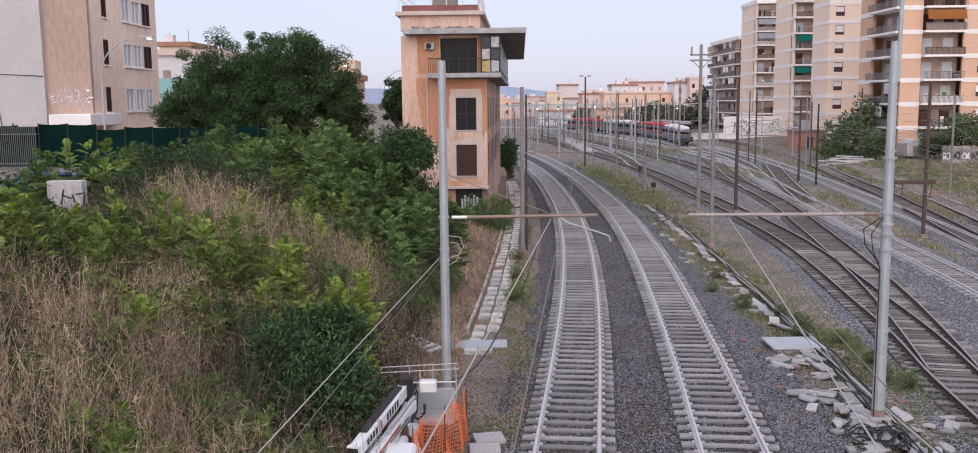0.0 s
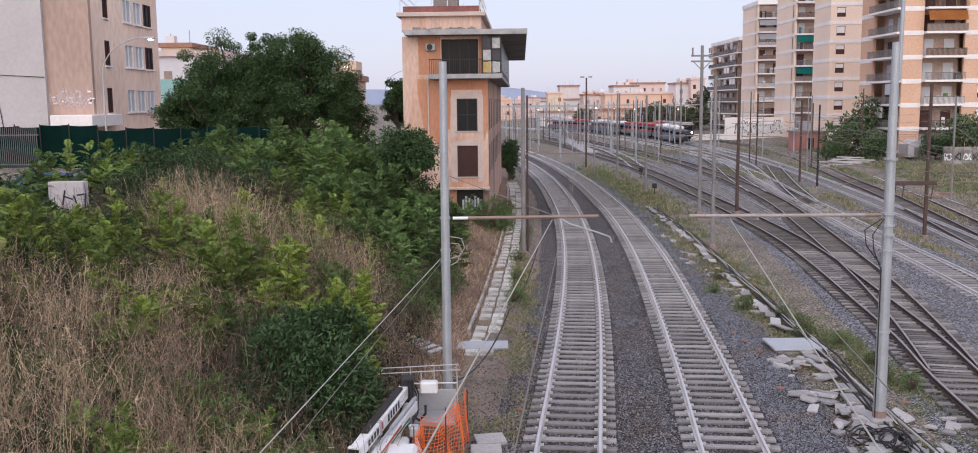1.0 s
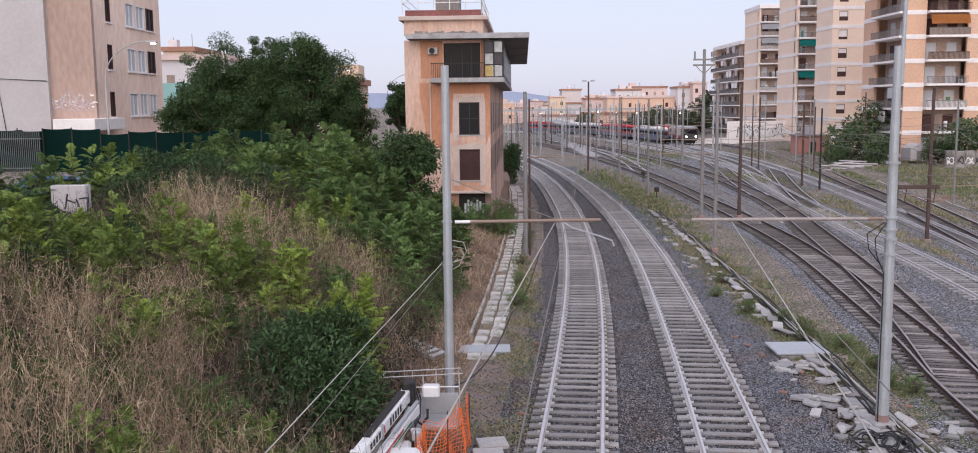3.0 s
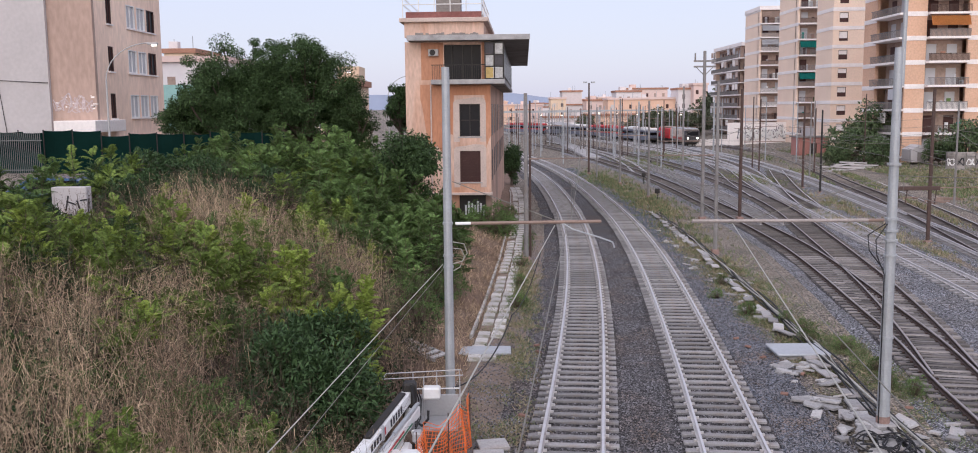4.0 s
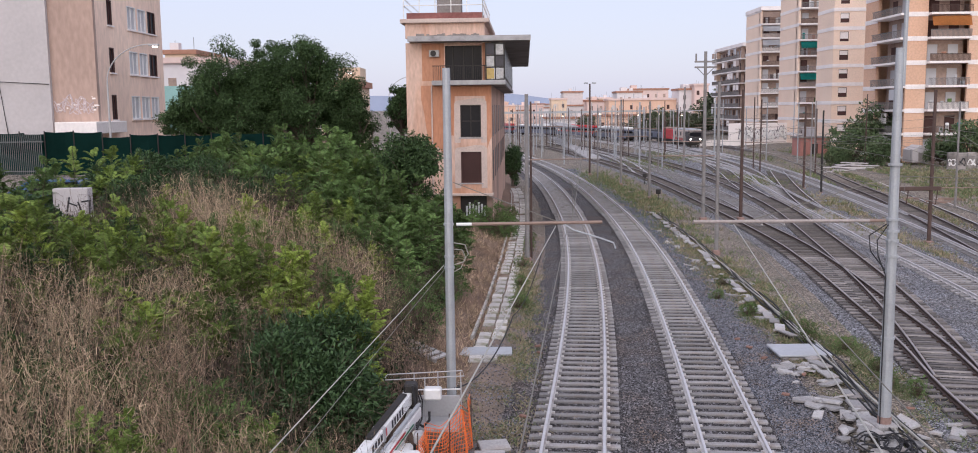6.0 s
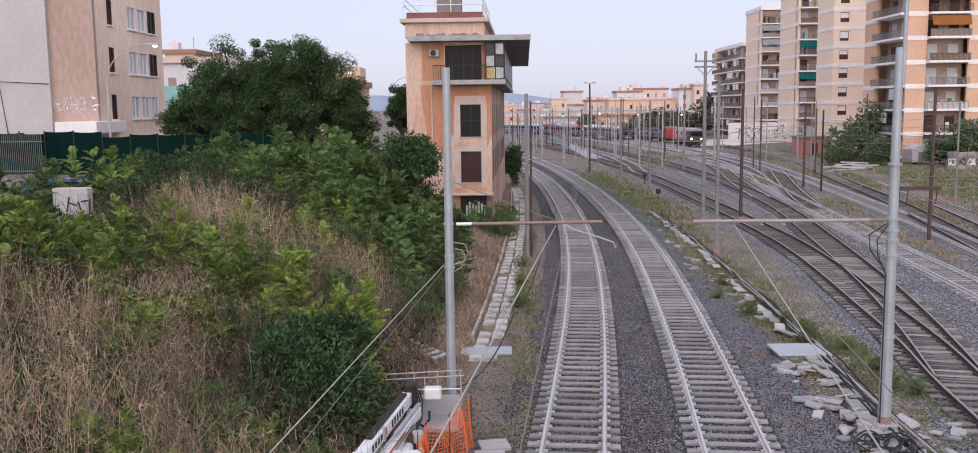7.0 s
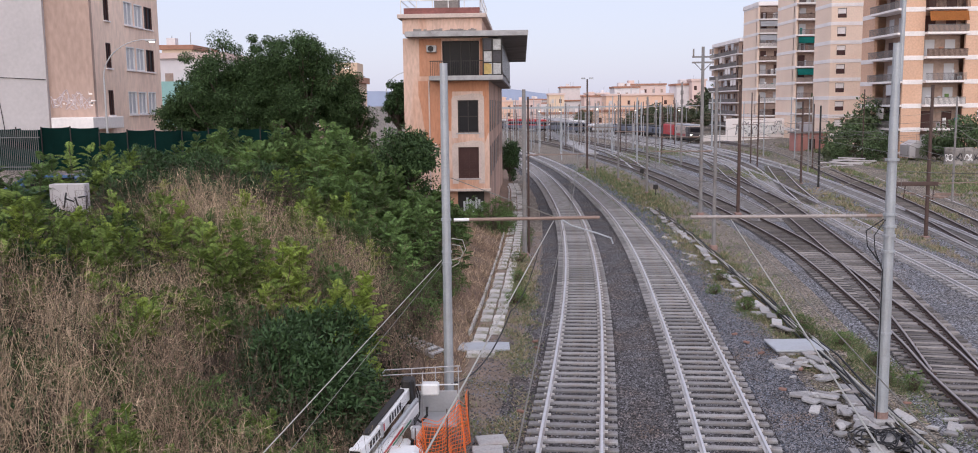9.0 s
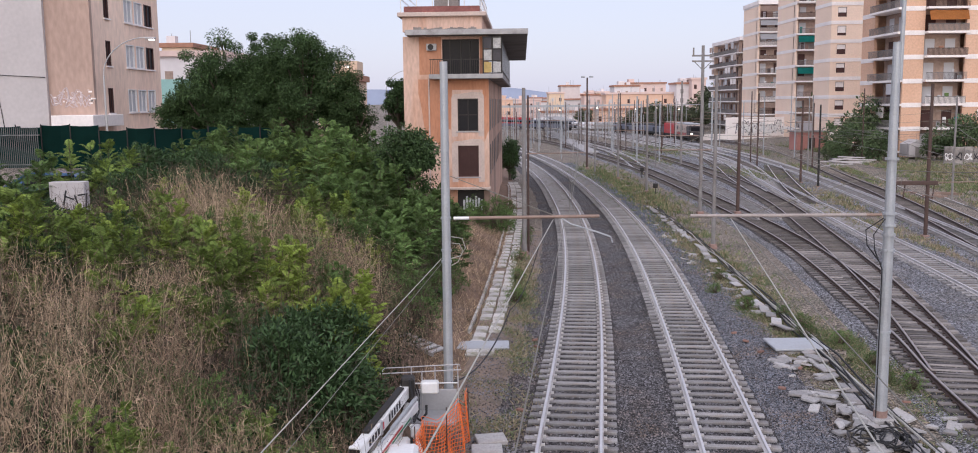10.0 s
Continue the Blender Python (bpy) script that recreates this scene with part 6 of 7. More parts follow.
# span wires towards the bridge on which the camera stands
G2 = "span wires"
wire("contact_wire", [(1.62, 24.2, 5.42), (-0.62, 8.7, 5.2), (-1.6, 2.0, 5.1)], 0.011, M_WIREPALE, "pale contact wire running in under the bridge")
wire("contact_wire", [(1.9, 24.2, 5.3), (0.2, 9.0, 4.9), (-0.5, 2.0, 4.9)], 0.010, M_WIRE, "thin contact wire running in under the bridge")
wire("contact_wire", [(6.15, 23.9, 5.45), (3.66, 8.6, 5.2), (2.6, 2.0, 5.1)], 0.011, M_WIREPALE, "pale contact wire running in under the bridge")
wire("contact_wire", [(6.3, 23.9, 5.3), (4.6, 9.0, 4.9), (3.9, 2.0, 4.8)], 0.009, M_WIRE, "thin contact wire running in under the bridge")
wire("guy_wire", [(-1.3, 24.2, 4.42), (-2.95, 11.3, 4.1), (-3.9, 3.0, 3.9)], 0.010, M_WIREPALE, "slack pale guy wire from the pole")
wire("guy_wire", [(-1.3, 24.2, 4.3), (-2.75, 11.3, 3.95), (-3.6, 3.0, 3.8)], 0.006, M_WIRE, "slack pale guy wire from the pole")
wire("hanging_cable", sagging((-1.1, 24.2, 1.1), (0.62, 31.0, 1.5), 0.55), 0.022, M_RUBBER, "black cable hanging beside the path")
wire("hanging_cable", sagging((0.6, 31.0, 1.5), (1.75, 34.0, 3.2), 0.4), 0.016, M_RUBBER, "black cable hanging beside the path")
for y, z in ((57.7, 6.2), (58.2, 5.5), (57.0, 6.9), (58.4, 4.6)):
    wire("head_span_wire", sagging((27.0, y, z + 0.8), (46.0, y + 10, z), 0.5, 10), 0.012, M_WIRE, "thin cross-span wire between yard masts")
for y, z in ((91, 6.4), (92, 5.6), (93.5, 4.8), (95.6, 7.0)):
    wire("head_span_wire", sagging((31.8, y, z), (52.0, y + 8, z + 0.3), 0.6, 10), 0.014, M_WIRE, "thin cross-span wire between yard masts")
for y, z in ((70.0, 6.6), (70.2, 5.9)):
    wire("head_span_wire", sagging((15.7, y, z), (31.7, 95.8, z), 0.5, 10), 0.012, M_WIRE, "thin cross-span wire between yard masts")

# rigid portals far down the yard
for y, x0, x1 in ((192, -8, 22), (212, -8, 34), (232, -12, 36), (250, -15, 40), (222, 28, 50)):
    t = thing("portal_gantry", "grey steel portal gantry spanning the far tracks", "gantry", group="far gantries")
    for x in (x0, (x0 + x1) / 2, x1):
        part("leg", rod(bmesh.new(), (x, y, -0.3), (x, y, 8.2), 0.13), M_STEEL, t)
    part("beam", B(x0, y - 0.1, 7.2, x1, y + 0.1, 7.38), M_STEEL, t)
    for k in range(7):
        x = x0 + (x1 - x0) * (k + 0.5) / 7
        part("hanger", rod(bmesh.new(), (x, y, 5.4), (x, y, 7.2), 0.05), M_STEEL, t)

# ---- small things along the tracks ----
M_SLAB = mat("pale_broken_slab", (0.36, 0.35, 0.345), 0.9, vary=0.3, scale=2, fine=16, bump=0.3, per_object=0.3, dirt=(0.28, 0.25, 0.23), dirt_amount=0.8)
M_PLATE = mat("smooth_grey_plate", (0.40, 0.42, 0.45), 0.6, vary=0.12, scale=1.5, fine=10, bump=0.1, dirt=(0.33, 0.33, 0.34), dirt_amount=0.6)
M_BROKENBRICK = mat("broken_brick", (0.26, 0.15, 0.12), 0.95, vary=0.3, scale=3, fine=20, per_object=0.2)


def broken_slab(seed):
    r = np.random.default_rng(seed)
    bm = bmesh.new()
    w, l = r.uniform(0.14, 0.26), r.uniform(0.22, 0.42)
    cut = r.uniform(0.3, 0.95)
    ring = [(-l, -w), (l, -w * r.uniform(0.7, 1)), (l * r.uniform(0.8, 1), w * cut * 0.6), (l * cut * 0.7, w), (-l * r.uniform(0.85, 1), w)]
    n = len(ring)
    lo = [bm.verts.new((x, y, 0)) for x, y in ring]
    hi = [bm.verts.new((v.co.x * 0.98, v.co.y * 0.98, 0.055)) for v in lo]
    bm.faces.new(lo[::-1])
    bm.faces.new(hi)
    for i in range(n):
        bm.faces.new((lo[i], lo[(i + 1) % n], hi[(i + 1) % n], hi[i]))
    return as_mesh("broken_slab", bm, M_SLAB)


SLABS = [broken_slab(s) for s in range(8)]
for cx, cy, rx, ry, n in ((9.5, 23.6, 0.8, 3.0, 34), (11.4, 23.6, 0.9, 2.0, 12), (9.9, 27.5, 0.7, 2.0, 12), (9.9, 29.8, 0.7, 0.5, 12), (11.0, 38, 0.9, 4, 12), (11.3, 48, 1.0, 4, 18), (11.8, 60, 1.2, 4, 8)):
    for i in range(n):
        x, y = cx + rx * rng.uniform(-1, 1), cy + ry * rng.uniform(-1, 1)
        o = thing("broken_slab", "broken pale concrete slab lying in the rubble", "rubble", pose(x, y, -0.06 + 0.10 * rng.random() * (n > 18), rng.normal(0, 8), rng.normal(0, 8), rng.uniform(0, 360)), "rubble between the tracks", data=SLABS[i % 8])
        q = rng.uniform(0.4, 1.0)
        o.scale = (q, q, 1)
for i in range(9):
    x, y = rng.choice([9.6, 10.9, 1.6]), rng.uniform(22, 34)
    thing("broken_brick", "broken red brick lying on the ground", "rubble", pose(x + rng.normal(0, 0.6), y, -0.05, rng.normal(0, 10), 0, rng.uniform(0, 360)), "rubble between the tracks", data=as_mesh("broken_brick", B(-0.11, -0.055, 0, 0.11, 0.055, 0.07, 0.012), M_BROKENBRICK) if i == 0 else bpy.data.meshes["broken_brick"])
cov = thing("cover_plate", "large smooth grey cover slab on a rubble-stone base", "slab", pose(10.45, 31.55, 0))
part("plate", B(-0.9, -0.75, 0.04, 0.9, 0.75, 0.12, 0.02), M_PLATE, cov)
part("stone_base", B(-0.8, -0.68, -0.25, 0.8, 0.68, 0.04, 0.05), M_SLAB, cov)
cv2 = thing("cover_plate", "flat pale concrete slab beside the path", "slab", pose(-0.35, 32.3, 0))
part("plate", B(-0.95, -0.5, -0.12, 0.95, 0.5, -0.01, 0.015), M_PLATE, cv2)
for i, (x, y, rz) in enumerate(((10.0, 21.3, 62), (10.35, 21.0, 58), (11.9, 21.6, 70), (12.15, 21.4, 66), (9.0, 20.8, 20))):
    thing("concrete_beam", "pale concrete beam lying in the rubble", "beam", pose(x, y, 0.0, 0, 3, rz), "rubble between the tracks", data=as_mesh("concrete_beam", B(-0.9, -0.09, -0.06, 0.9, 0.09, 0.13, 0.015), M_SLAB))

# cable duct running beside the second track
duct = thing("cable_duct", "broken concrete cable duct with loose lids beside the track", "cable duct")
for i, y in enumerate(np.arange(22.5, 74, 1.05)):
    x = float(np.interp(y, [22, 30, 40, 55, 75], [9.75, 10.55, 11.2, 12.1, 12.6]))
    if rng.random() < 0.75:
        o = part("duct_lid", bpy.data.meshes["duct_lid"] if "duct_lid" in bpy.data.meshes else as_mesh("duct_lid", B(-0.19, -0.48, 0.0, 0.19, 0.48, 0.06, 0.01), M_SLAB), None, duct)
        o.matrix_basis = pose(x + rng.normal(0, 0.07), y, 0.0 + 0.03 * rng.random(), rng.normal(0, 3), rng.normal(0, 6), -4 + rng.normal(0, 8))
for k in range(4):
    pts = []
    for y in np.arange(20.5, 74, 1.2):
        x = float(np.interp(y, [20, 22, 30, 40, 55, 75], [9.6, 9.75, 10.55, 11.2, 12.1, 12.6])) + 0.32 + 0.07 * k + 0.07 * math.sin(y * 0.9 + k * 2)
        pts.append((x, y, 0.03 + 0.04 * rng.random() + 0.05 * (k % 2)))
    wire("loose_cable", pts, 0.028, M_RUBBER if k != 2 else M_WIREPALE, "loose cable lying along the duct")
for k in range(3):
    wire("conduit", [(float(np.interp(y, [18, 22, 30, 40, 55, 62], [10.5, 10.35, 11.05, 11.6, 12.4, 12.7])) + 0.12 * k + 0.07 * math.sin(y * 0.55 + 2.1 * k), y, 0.09 + 0.04 * math.sin(y * 0.8 + k)) for y in np.arange(19.0 + k, 62 - 9 * k, 3.0)], 0.032, M_WIREPALE if k < 2 else M_RUBBER, "long pale conduit laid beside the cable duct")
for k in range(7):
    c = (9.7 + 0.25 * rng.normal(), 21.9 + 0.5 * rng.normal())
    pts = [(c[0] + (0.3 + 0.1 * k * 0.5) * math.cos(a + k), c[1] + 0.5 * math.sin(a * 1.1 + k), 0.1 + 0.12 * abs(math.sin(a * 2 + k))) for a in np.linspace(0, 5.5, 22)]
    wire("loose_cable", pts, 0.02, M_RUBBER, "tangled black cable in the rubble")

# ---- spider lift beside the pole ----
M_LIFTWHITE = mat("white_machine_paint", (0.74, 0.74, 0.74), 0.35, vary=0.08, scale=1.5, fine=12, bump=0.03, dirt=(0.6, 0.59, 0.57), dirt_amount=0.6)
M_LIFTGREY = mat("grey_machine_paint", (0.36, 0.36, 0.37), 0.5, vary=0.12, scale=2, fine=14, bump=0.05)
M_RED = mat("red_decal", (0.42, 0.03, 0.04), 0.4, vary=0.08, scale=2, fine=10, bump=0)
M_GREEN = mat("green_decal", (0.02, 0.16, 0.08), 0.4, vary=0.08, scale=2, fine=10, bump=0)
M_NET = mat("orange_plastic_net", (0.75, 0.16, 0.035), 0.5, vary=0.15, scale=3, fine=10, bump=0)


def spider_lift():
    t = thing("spider_lift", "white folded spider lift with a work basket beside the pole", "aerial lift", pose(-0.16, 0, -0.12))
    # boom along its own x axis, from the basket down to the chassis
    a, b = Vector((-1.95, 22.3, 1.62)), Vector((-2.72, 19.0, 1.28))
    ln = (b - a).length
    q = (b - a).to_track_quat("X", "Z").to_matrix().to_4x4()
    m = Matrix.Translation(a) @ q
    boom = part("boom", B(0, -0.12, -0.15, ln, 0.12, 0.15, 0.02, m), M_LIFTWHITE, t)
    part("second_boom", B(0.15, 0.16, -0.46, ln - 0.1, 0.34, -0.2, 0.02, m), M_LIFTWHITE, t)
    part("boom_end", B(ln, -0.14, -0.17, ln + 0.1, 0.14, 0.17, 0.02, m), M_LIFTWHITE, boom)
    part("end_cap", B(ln + 0.1, -0.12, -0.13, ln + 0.12, 0.12, 0.13, 0.01, m), M_IRON, boom)
    part("boom_head", B(-0.25, -0.13, -0.25, 0.12, 0.13, 0.2, 0.04, m), M_LIFTGREY, boom)
    for i, (u, w, h, k) in enumerate(((0.85, 0.10, 0.18, M_BLACKPAINT), (1.03, 0.10, 0.18, M_BLACKPAINT), (1.21, 0.10, 0.18, M_BLACKPAINT), (1.39, 0.10, 0.18, M_BLACKPAINT), (1.57, 0.10, 0.18, M_BLACKPAINT), (2.0, 0.2, 0.17, M_RED), (2.3, 0.12, 0.15, M_BLACKPAINT), (2.48, 0.12, 0.15, M_BLACKPAINT), (2.66, 0.12, 0.15, M_BLACKPAINT), (2.84, 0.12, 0.15, M_BLACKPAINT))):
        part("decal", B(u, 0.12, -h / 2, u + w, 0.126, h / 2, 0, m), k, boom)
    part("stripe", B(0.8, 0.34, -0.40, ln - 0.3, 0.346, -0.35, 0, m), M_GREEN, t)
    part("stripe", B(1.4, 0.34, -0.32, ln - 0.2, 0.346, -0.26, 0, m), M_RED, t)
    part("ram", rod(bmesh.new(), m @ Vector((0.2, 0.30, -0.12)), m @ Vector((2.0, 0.30, -0.08)), 0.05), M_STEEL, t)
    part("ram_rod", rod(bmesh.new(), m @ Vector((2.0, 0.30, -0.08)), m @ Vector((2.9, 0.30, -0.06)), 0.028), M_STEEL, t)
    for i in range(3):
        hz = bmesh.new()
        pipe(hz, [m @ Vector((-0.1, 0.10 + 0.06 * i, 0.1)), m @ Vector((-0.2, 0.14 + 0.06 * i, -0.2)), m @ Vector((0.1, 0.2 + 0.06 * i, -0.55)), m @ Vector((0.9, 0.45, -0.35 - 0.05 * i))], 0.02)
        part("hydraulic_hose", hz, M_RUBBER, t)
    part("cable_chain", B(0.35, -0.1, 0.15, ln - 0.6, 0.06, 0.21, 0.01, m), M_IRON, boom)
    part("boom_collar", B(ln * 0.62, -0.14, -0.17, ln * 0.66, 0.14, 0.17, 0.01, m), M_LIFTGREY, boom)
    part("lamp_box", B(-1.72, 20.6, 1.0, -1.5, 20.9, 1.25, 0.04), M_LIFTGREY, t)
    part("stabiliser", rod(bmesh.new(), (-1.75, 21.2, 1.1), (-1.35, 20.6, 0.2), 0.06), M_LIFTWHITE, t)
    part("stabiliser_foot", rod(bmesh.new(), (-1.35, 20.6, -0.08), (-1.35, 20.6, 0.2), 0.12, 0.06), M_IRON, t)
    part("side_panel", B(-2.6, 18.6, 0.25, -1.75, 20.9, 0.95, 0.06), M_LIFTWHITE, t)
    part("engine_cover", B(-2.2, 18.4, 0.3, -1.5, 20.2, 1.05, 0.08), M_LIFTWHITE, t)
    part("chassis", B(-2.7, 18.2, 0.12, -1.6, 22.4, 0.35, 0.03), M_IRON, t)
    for s in (-2.75, -1.7):
        part("crawler_track", B(s, 18.0, -0.12, s + 0.22, 20.6, 0.3, 0.08), M_IRON, t)
    part("basket_floor", B(-1.95, 22.2, 0.72, -0.75, 23.2, 0.8, 0.01), M_LIFTGREY, t)
    part("basket_panel", B(-1.9, 23.15, 0.8, -0.75, 23.19, 1.35, 0.01), M_LIFTGREY, t)
    part("basket_panel", B(-0.78, 22.2, 0.8, -0.74, 23.15, 1.1, 0.01), M_LIFTGREY, t)
    rr = bmesh.new()
    pipe(rr, [(-2.62, 22.6, 1.93), (-2.55, 22.95, 1.97), (-0.68, 23.25, 1.97), (-0.62, 22.9, 1.93), (-2.62, 22.6, 1.93)], 0.015)
    part("top_rail", rr, M_LAMPGREY, t)
    for x, y in ((-1.9, 23.15), (-1.3, 23.2), (-0.72, 23.2), (-0.68, 22.3), (-1.6, 22.75)):
        part("rail_post", rod(bmesh.new(), (x, y, 0.8), (x, y, 1.95), 0.014), M_LAMPGREY, t)
    part("middle_rail", rod(bmesh.new(), (-1.9, 23.17, 1.5), (-0.72, 23.2, 1.5), 0.018), M_LIFTWHITE, t)
    part("control_box", B(-1.62, 22.5, 1.42, -1.18, 22.8, 1.72, 0.04), M_LIFTWHITE, t)
    part("knuckle", B(-2.08, 22.1, 1.05, -1.75, 22.5, 1.95, 0.05), M_IRON, t)
    hs = bmesh.new()
    pipe(hs, [(-1.85, 22.05, 1.95), (-1.78, 22.0, 1.5), (-1.8, 21.95, 1.1), (-1.6, 21.95, 0.95), (-1.45, 22.0, 1.1), (-1.45, 22.05, 1.3)], 0.035)
    part("hose", hs, M_RUBBER, t)
    part("lower_arm", rod(bmesh.new(), (-1.9, 22.2, 1.3), (-2.1, 20.6, 0.75), 0.09, 0.09, 8), M_LIFTWHITE, t)


spider_lift()


def orange_net():
    t = thing("safety_net", "sagging orange plastic safety net round the lift", "safety net")
    line = [(-1.75, 20.2), (-1.55, 21.2), (-1.1, 21.5), (-0.75, 22.0), (-0.62, 22.9)]
    c = np.array(line)
    s = np.concatenate([[0], np.cumsum(np.hypot(*np.diff(c, axis=0).T))])
    n, rows = 46, 14
    P = np.zeros((n, rows, 3))
    for i, u in enumerate(np.linspace(0, s[-1], n)):
        x, y = np.interp(u, s, c[:, 0]), np.interp(u, s, c[:, 1])
        hgt = 0.95 + 0.30 * math.sin(u * 2.4) ** 2 + 0.2 * u / s[-1]
        for j in range(rows):
            w = j / (rows - 1)
            P[i, j] = (x + 0.05 * math.sin(u * 9 + w * 4), y + 0.05 * math.cos(u * 7 + w * 5), hgt * w)
    bm = bmesh.new()
    for i in range(n):
        pipe(bm, [Vector(p) for p in P[i, ::2]], 0.008, 3)
    for j in range(rows):
        pipe(bm, [Vector(p) for p in P[::2, j]], 0.010, 3)
    part("mesh", bm, M_NET, t)
    for x, y in line[::2]:
        part("stake", rod(bmesh.new(), (x, y, -0.2), (x, y, 1.3), 0.014), M_RUST, t)


orange_net()
for i in range(3):
    thing("concrete_slab", "flat grey concrete slab beside the lift", "slab", pose(-0.25 + 0.1 * i, 21.4 + 0.75 * i, -0.03, 0, 0, 8 * i - 6), data=as_mesh("concrete_slab", B(-0.38, -0.33, -0.05, 0.38, 0.33, 0.06, 0.015), M_SLAB))
st = thing("old_steps", "small old wooden steps lying on the bank", "steps", pose(-2.35, 30.2, zg(-2.35, 30.2) + 0.16, 0, 10, -38))
for i in range(6):
    part("tread", B(-0.9 + i * 0.3, -0.32, 0.0, -0.74 + i * 0.3, 0.32, 0.07, 0.01), M_SLAB, st)
for s in (-0.36, 0.32):
    part("stringer", B(-0.95, s, -0.06, 0.85, s + 0.05, 0.06, 0.01), M_SLAB, st)

# ---- weeds in the yard ----


def weeds():
    r = np.random.default_rng(17)
    P, K = [], []
    near_spots = ((11.2, 40, 1.0, 8, 2600, 0), (10.6, 30, 0.8, 4, 1500, 0), (12.2, 30, 0.7, 3, 1600, 1), (11.9, 52, 1.0, 8, 2200, 0), (11.2, 34.5, 1.2, 4.0, 1500, 1), (11.9, 32.3, 1.0, 1.6, 1500, 1), (10.3, 37.0, 0.5, 1.5, 600, 1), (12.0, 46, 1.3, 8, 1300, 1), (12.5, 27.0, 0.8, 2.5, 900, 1), (11.5, 22.5, 0.7, 2, 700, 1), (1.4, 42, 0.35, 5, 900, 1), (0.7, 32, 0.8, 3, 500, 1), (0.9, 27, 0.9, 4, 500, 0), (-0.2, 24, 0.9, 5, 2600, 0), (0.6, 34, 0.8, 5, 2200, 0), (1.6, 46, 0.6, 7, 1200, 0), (10.9, 22.8, 0.5, 1.2, 900, 1))
    far_spots = ((37, 66, 5, 14, 2000, 0), (43, 82, 7, 16, 2600, 1), (50, 100, 8, 12, 3600, 0), (41, 112, 4, 12, 1800, 1), (29.5, 78, 1.6, 10, 1800, 0), (12.8, 62, 1.8, 10, 1300, 1), (13.4, 85, 2.4, 16, 2600, 1), (13.4, 78, 1.6, 10, 900, 0), (13.2, 110, 2.6, 14, 2200, 1), (25.5, 60, 1.2, 14, 1600, 0), (34, 74, 2.2, 16, 3500, 0), (40, 100, 5, 14, 2200, 1), (48, 110, 8, 16, 2600, 1), (22, 140, 3, 14, 2500, 1), (38, 62, 4, 12, 2000, 1), (44, 85, 5, 12, 2200, 1), (30, 108, 2.5, 8, 1500, 1), (50, 150, 7, 18, 4500, 1), (31, 160, 4, 14, 2500, 1))
    for cx, cy, rx, ry, n, g in near_spots + far_spots:
        x, y = r.normal(cx, rx * 0.6, n), r.normal(cy, ry * 0.6, n)
        ok = 0.5 + 0.5 * np.sin(x * 1.7 + np.sin(y * 0.9) * 2) * np.sin(y * 0.8 + x) > r.uniform(0.2, 0.7, n)
        P.append(np.stack([x, y], 1)[ok]), K.append((r.random(ok.sum()) < (0.75 if g else 0.3)))
    P, K = np.concatenate(P), np.concatenate(K)
    free = np.ones(len(P), bool)
    for line in (T6, T7, T8):
        c = np.array(line)
        free &= np.abs(P[:, 0] - np.interp(P[:, 1], c[:, 1], c[:, 0])) > 1.35
    P, K = P[free], K[free]
    for name, sel, material, label in (("green_weeds", K, M_WEED, "low green weeds between the tracks"), ("dry_weeds", ~K, M_DRYWEED, "low dry grass tufts between the tracks")):
        q = np.repeat(P[sel], 3, 0) + r.normal(0, 0.10, (sel.sum() * 3, 2))
        base = np.column_stack([q, ground_height(q[:, 0], q[:, 1]) + 0.02])
        far = np.clip(q[:, 1] / 40, 0.8, 2.6)
        h = r.uniform(0.04, 0.20, len(q)) * np.clip(q[:, 1] / 45, 0.7, 1.5)
        tip = base + np.column_stack([r.normal(0, 0.10, len(q)), r.normal(0, 0.10, len(q)), h])
        v, f, s = merge([(stalks(base, tip, 0.027 * far, r, 0.1), 0)])
        thing(name, label, "weeds", kind="stuff", data=raw_mesh(name, v, f, material))


weeds()
for x, y, s in ((11.3, 33.0, 0.36), (11.7, 34.6, 0.4), (12.2, 32.0, 0.36), (11.9, 27.6, 0.32), (12.4, 26.8, 0.36), (9.9, 41.0, 0.36), (10.9, 44.0, 0.36), (11.5, 36.2, 0.34), (12.3, 29.4, 0.3), (10.35, 37.6, 0.42), (10.6, 38.0, 0.3), (1.25, 44.5, 0.38), (1.0, 39.5, 0.42), (1.2, 40.0, 0.35), (1.5, 50, 0.4), (2.1, 56, 0.45), (2.4, 60, 0.4), (0.6, 66, 0.9), (1.2, 70, 0.8), (-0.2, 60.6, 1.5), (-1.6, 60.2, 1.3), (0.5, 61.5, 1.1), (0.9, 64, 1.0), (-0.6, 59.0, 0.9)):
    plant("weed_bush", SCRUB[int(x * 7) % 3], "small green weed bush beside the track", "bush", pose(x, y, -0.08, 0, 0, x * 90), "weeds by the track", s)


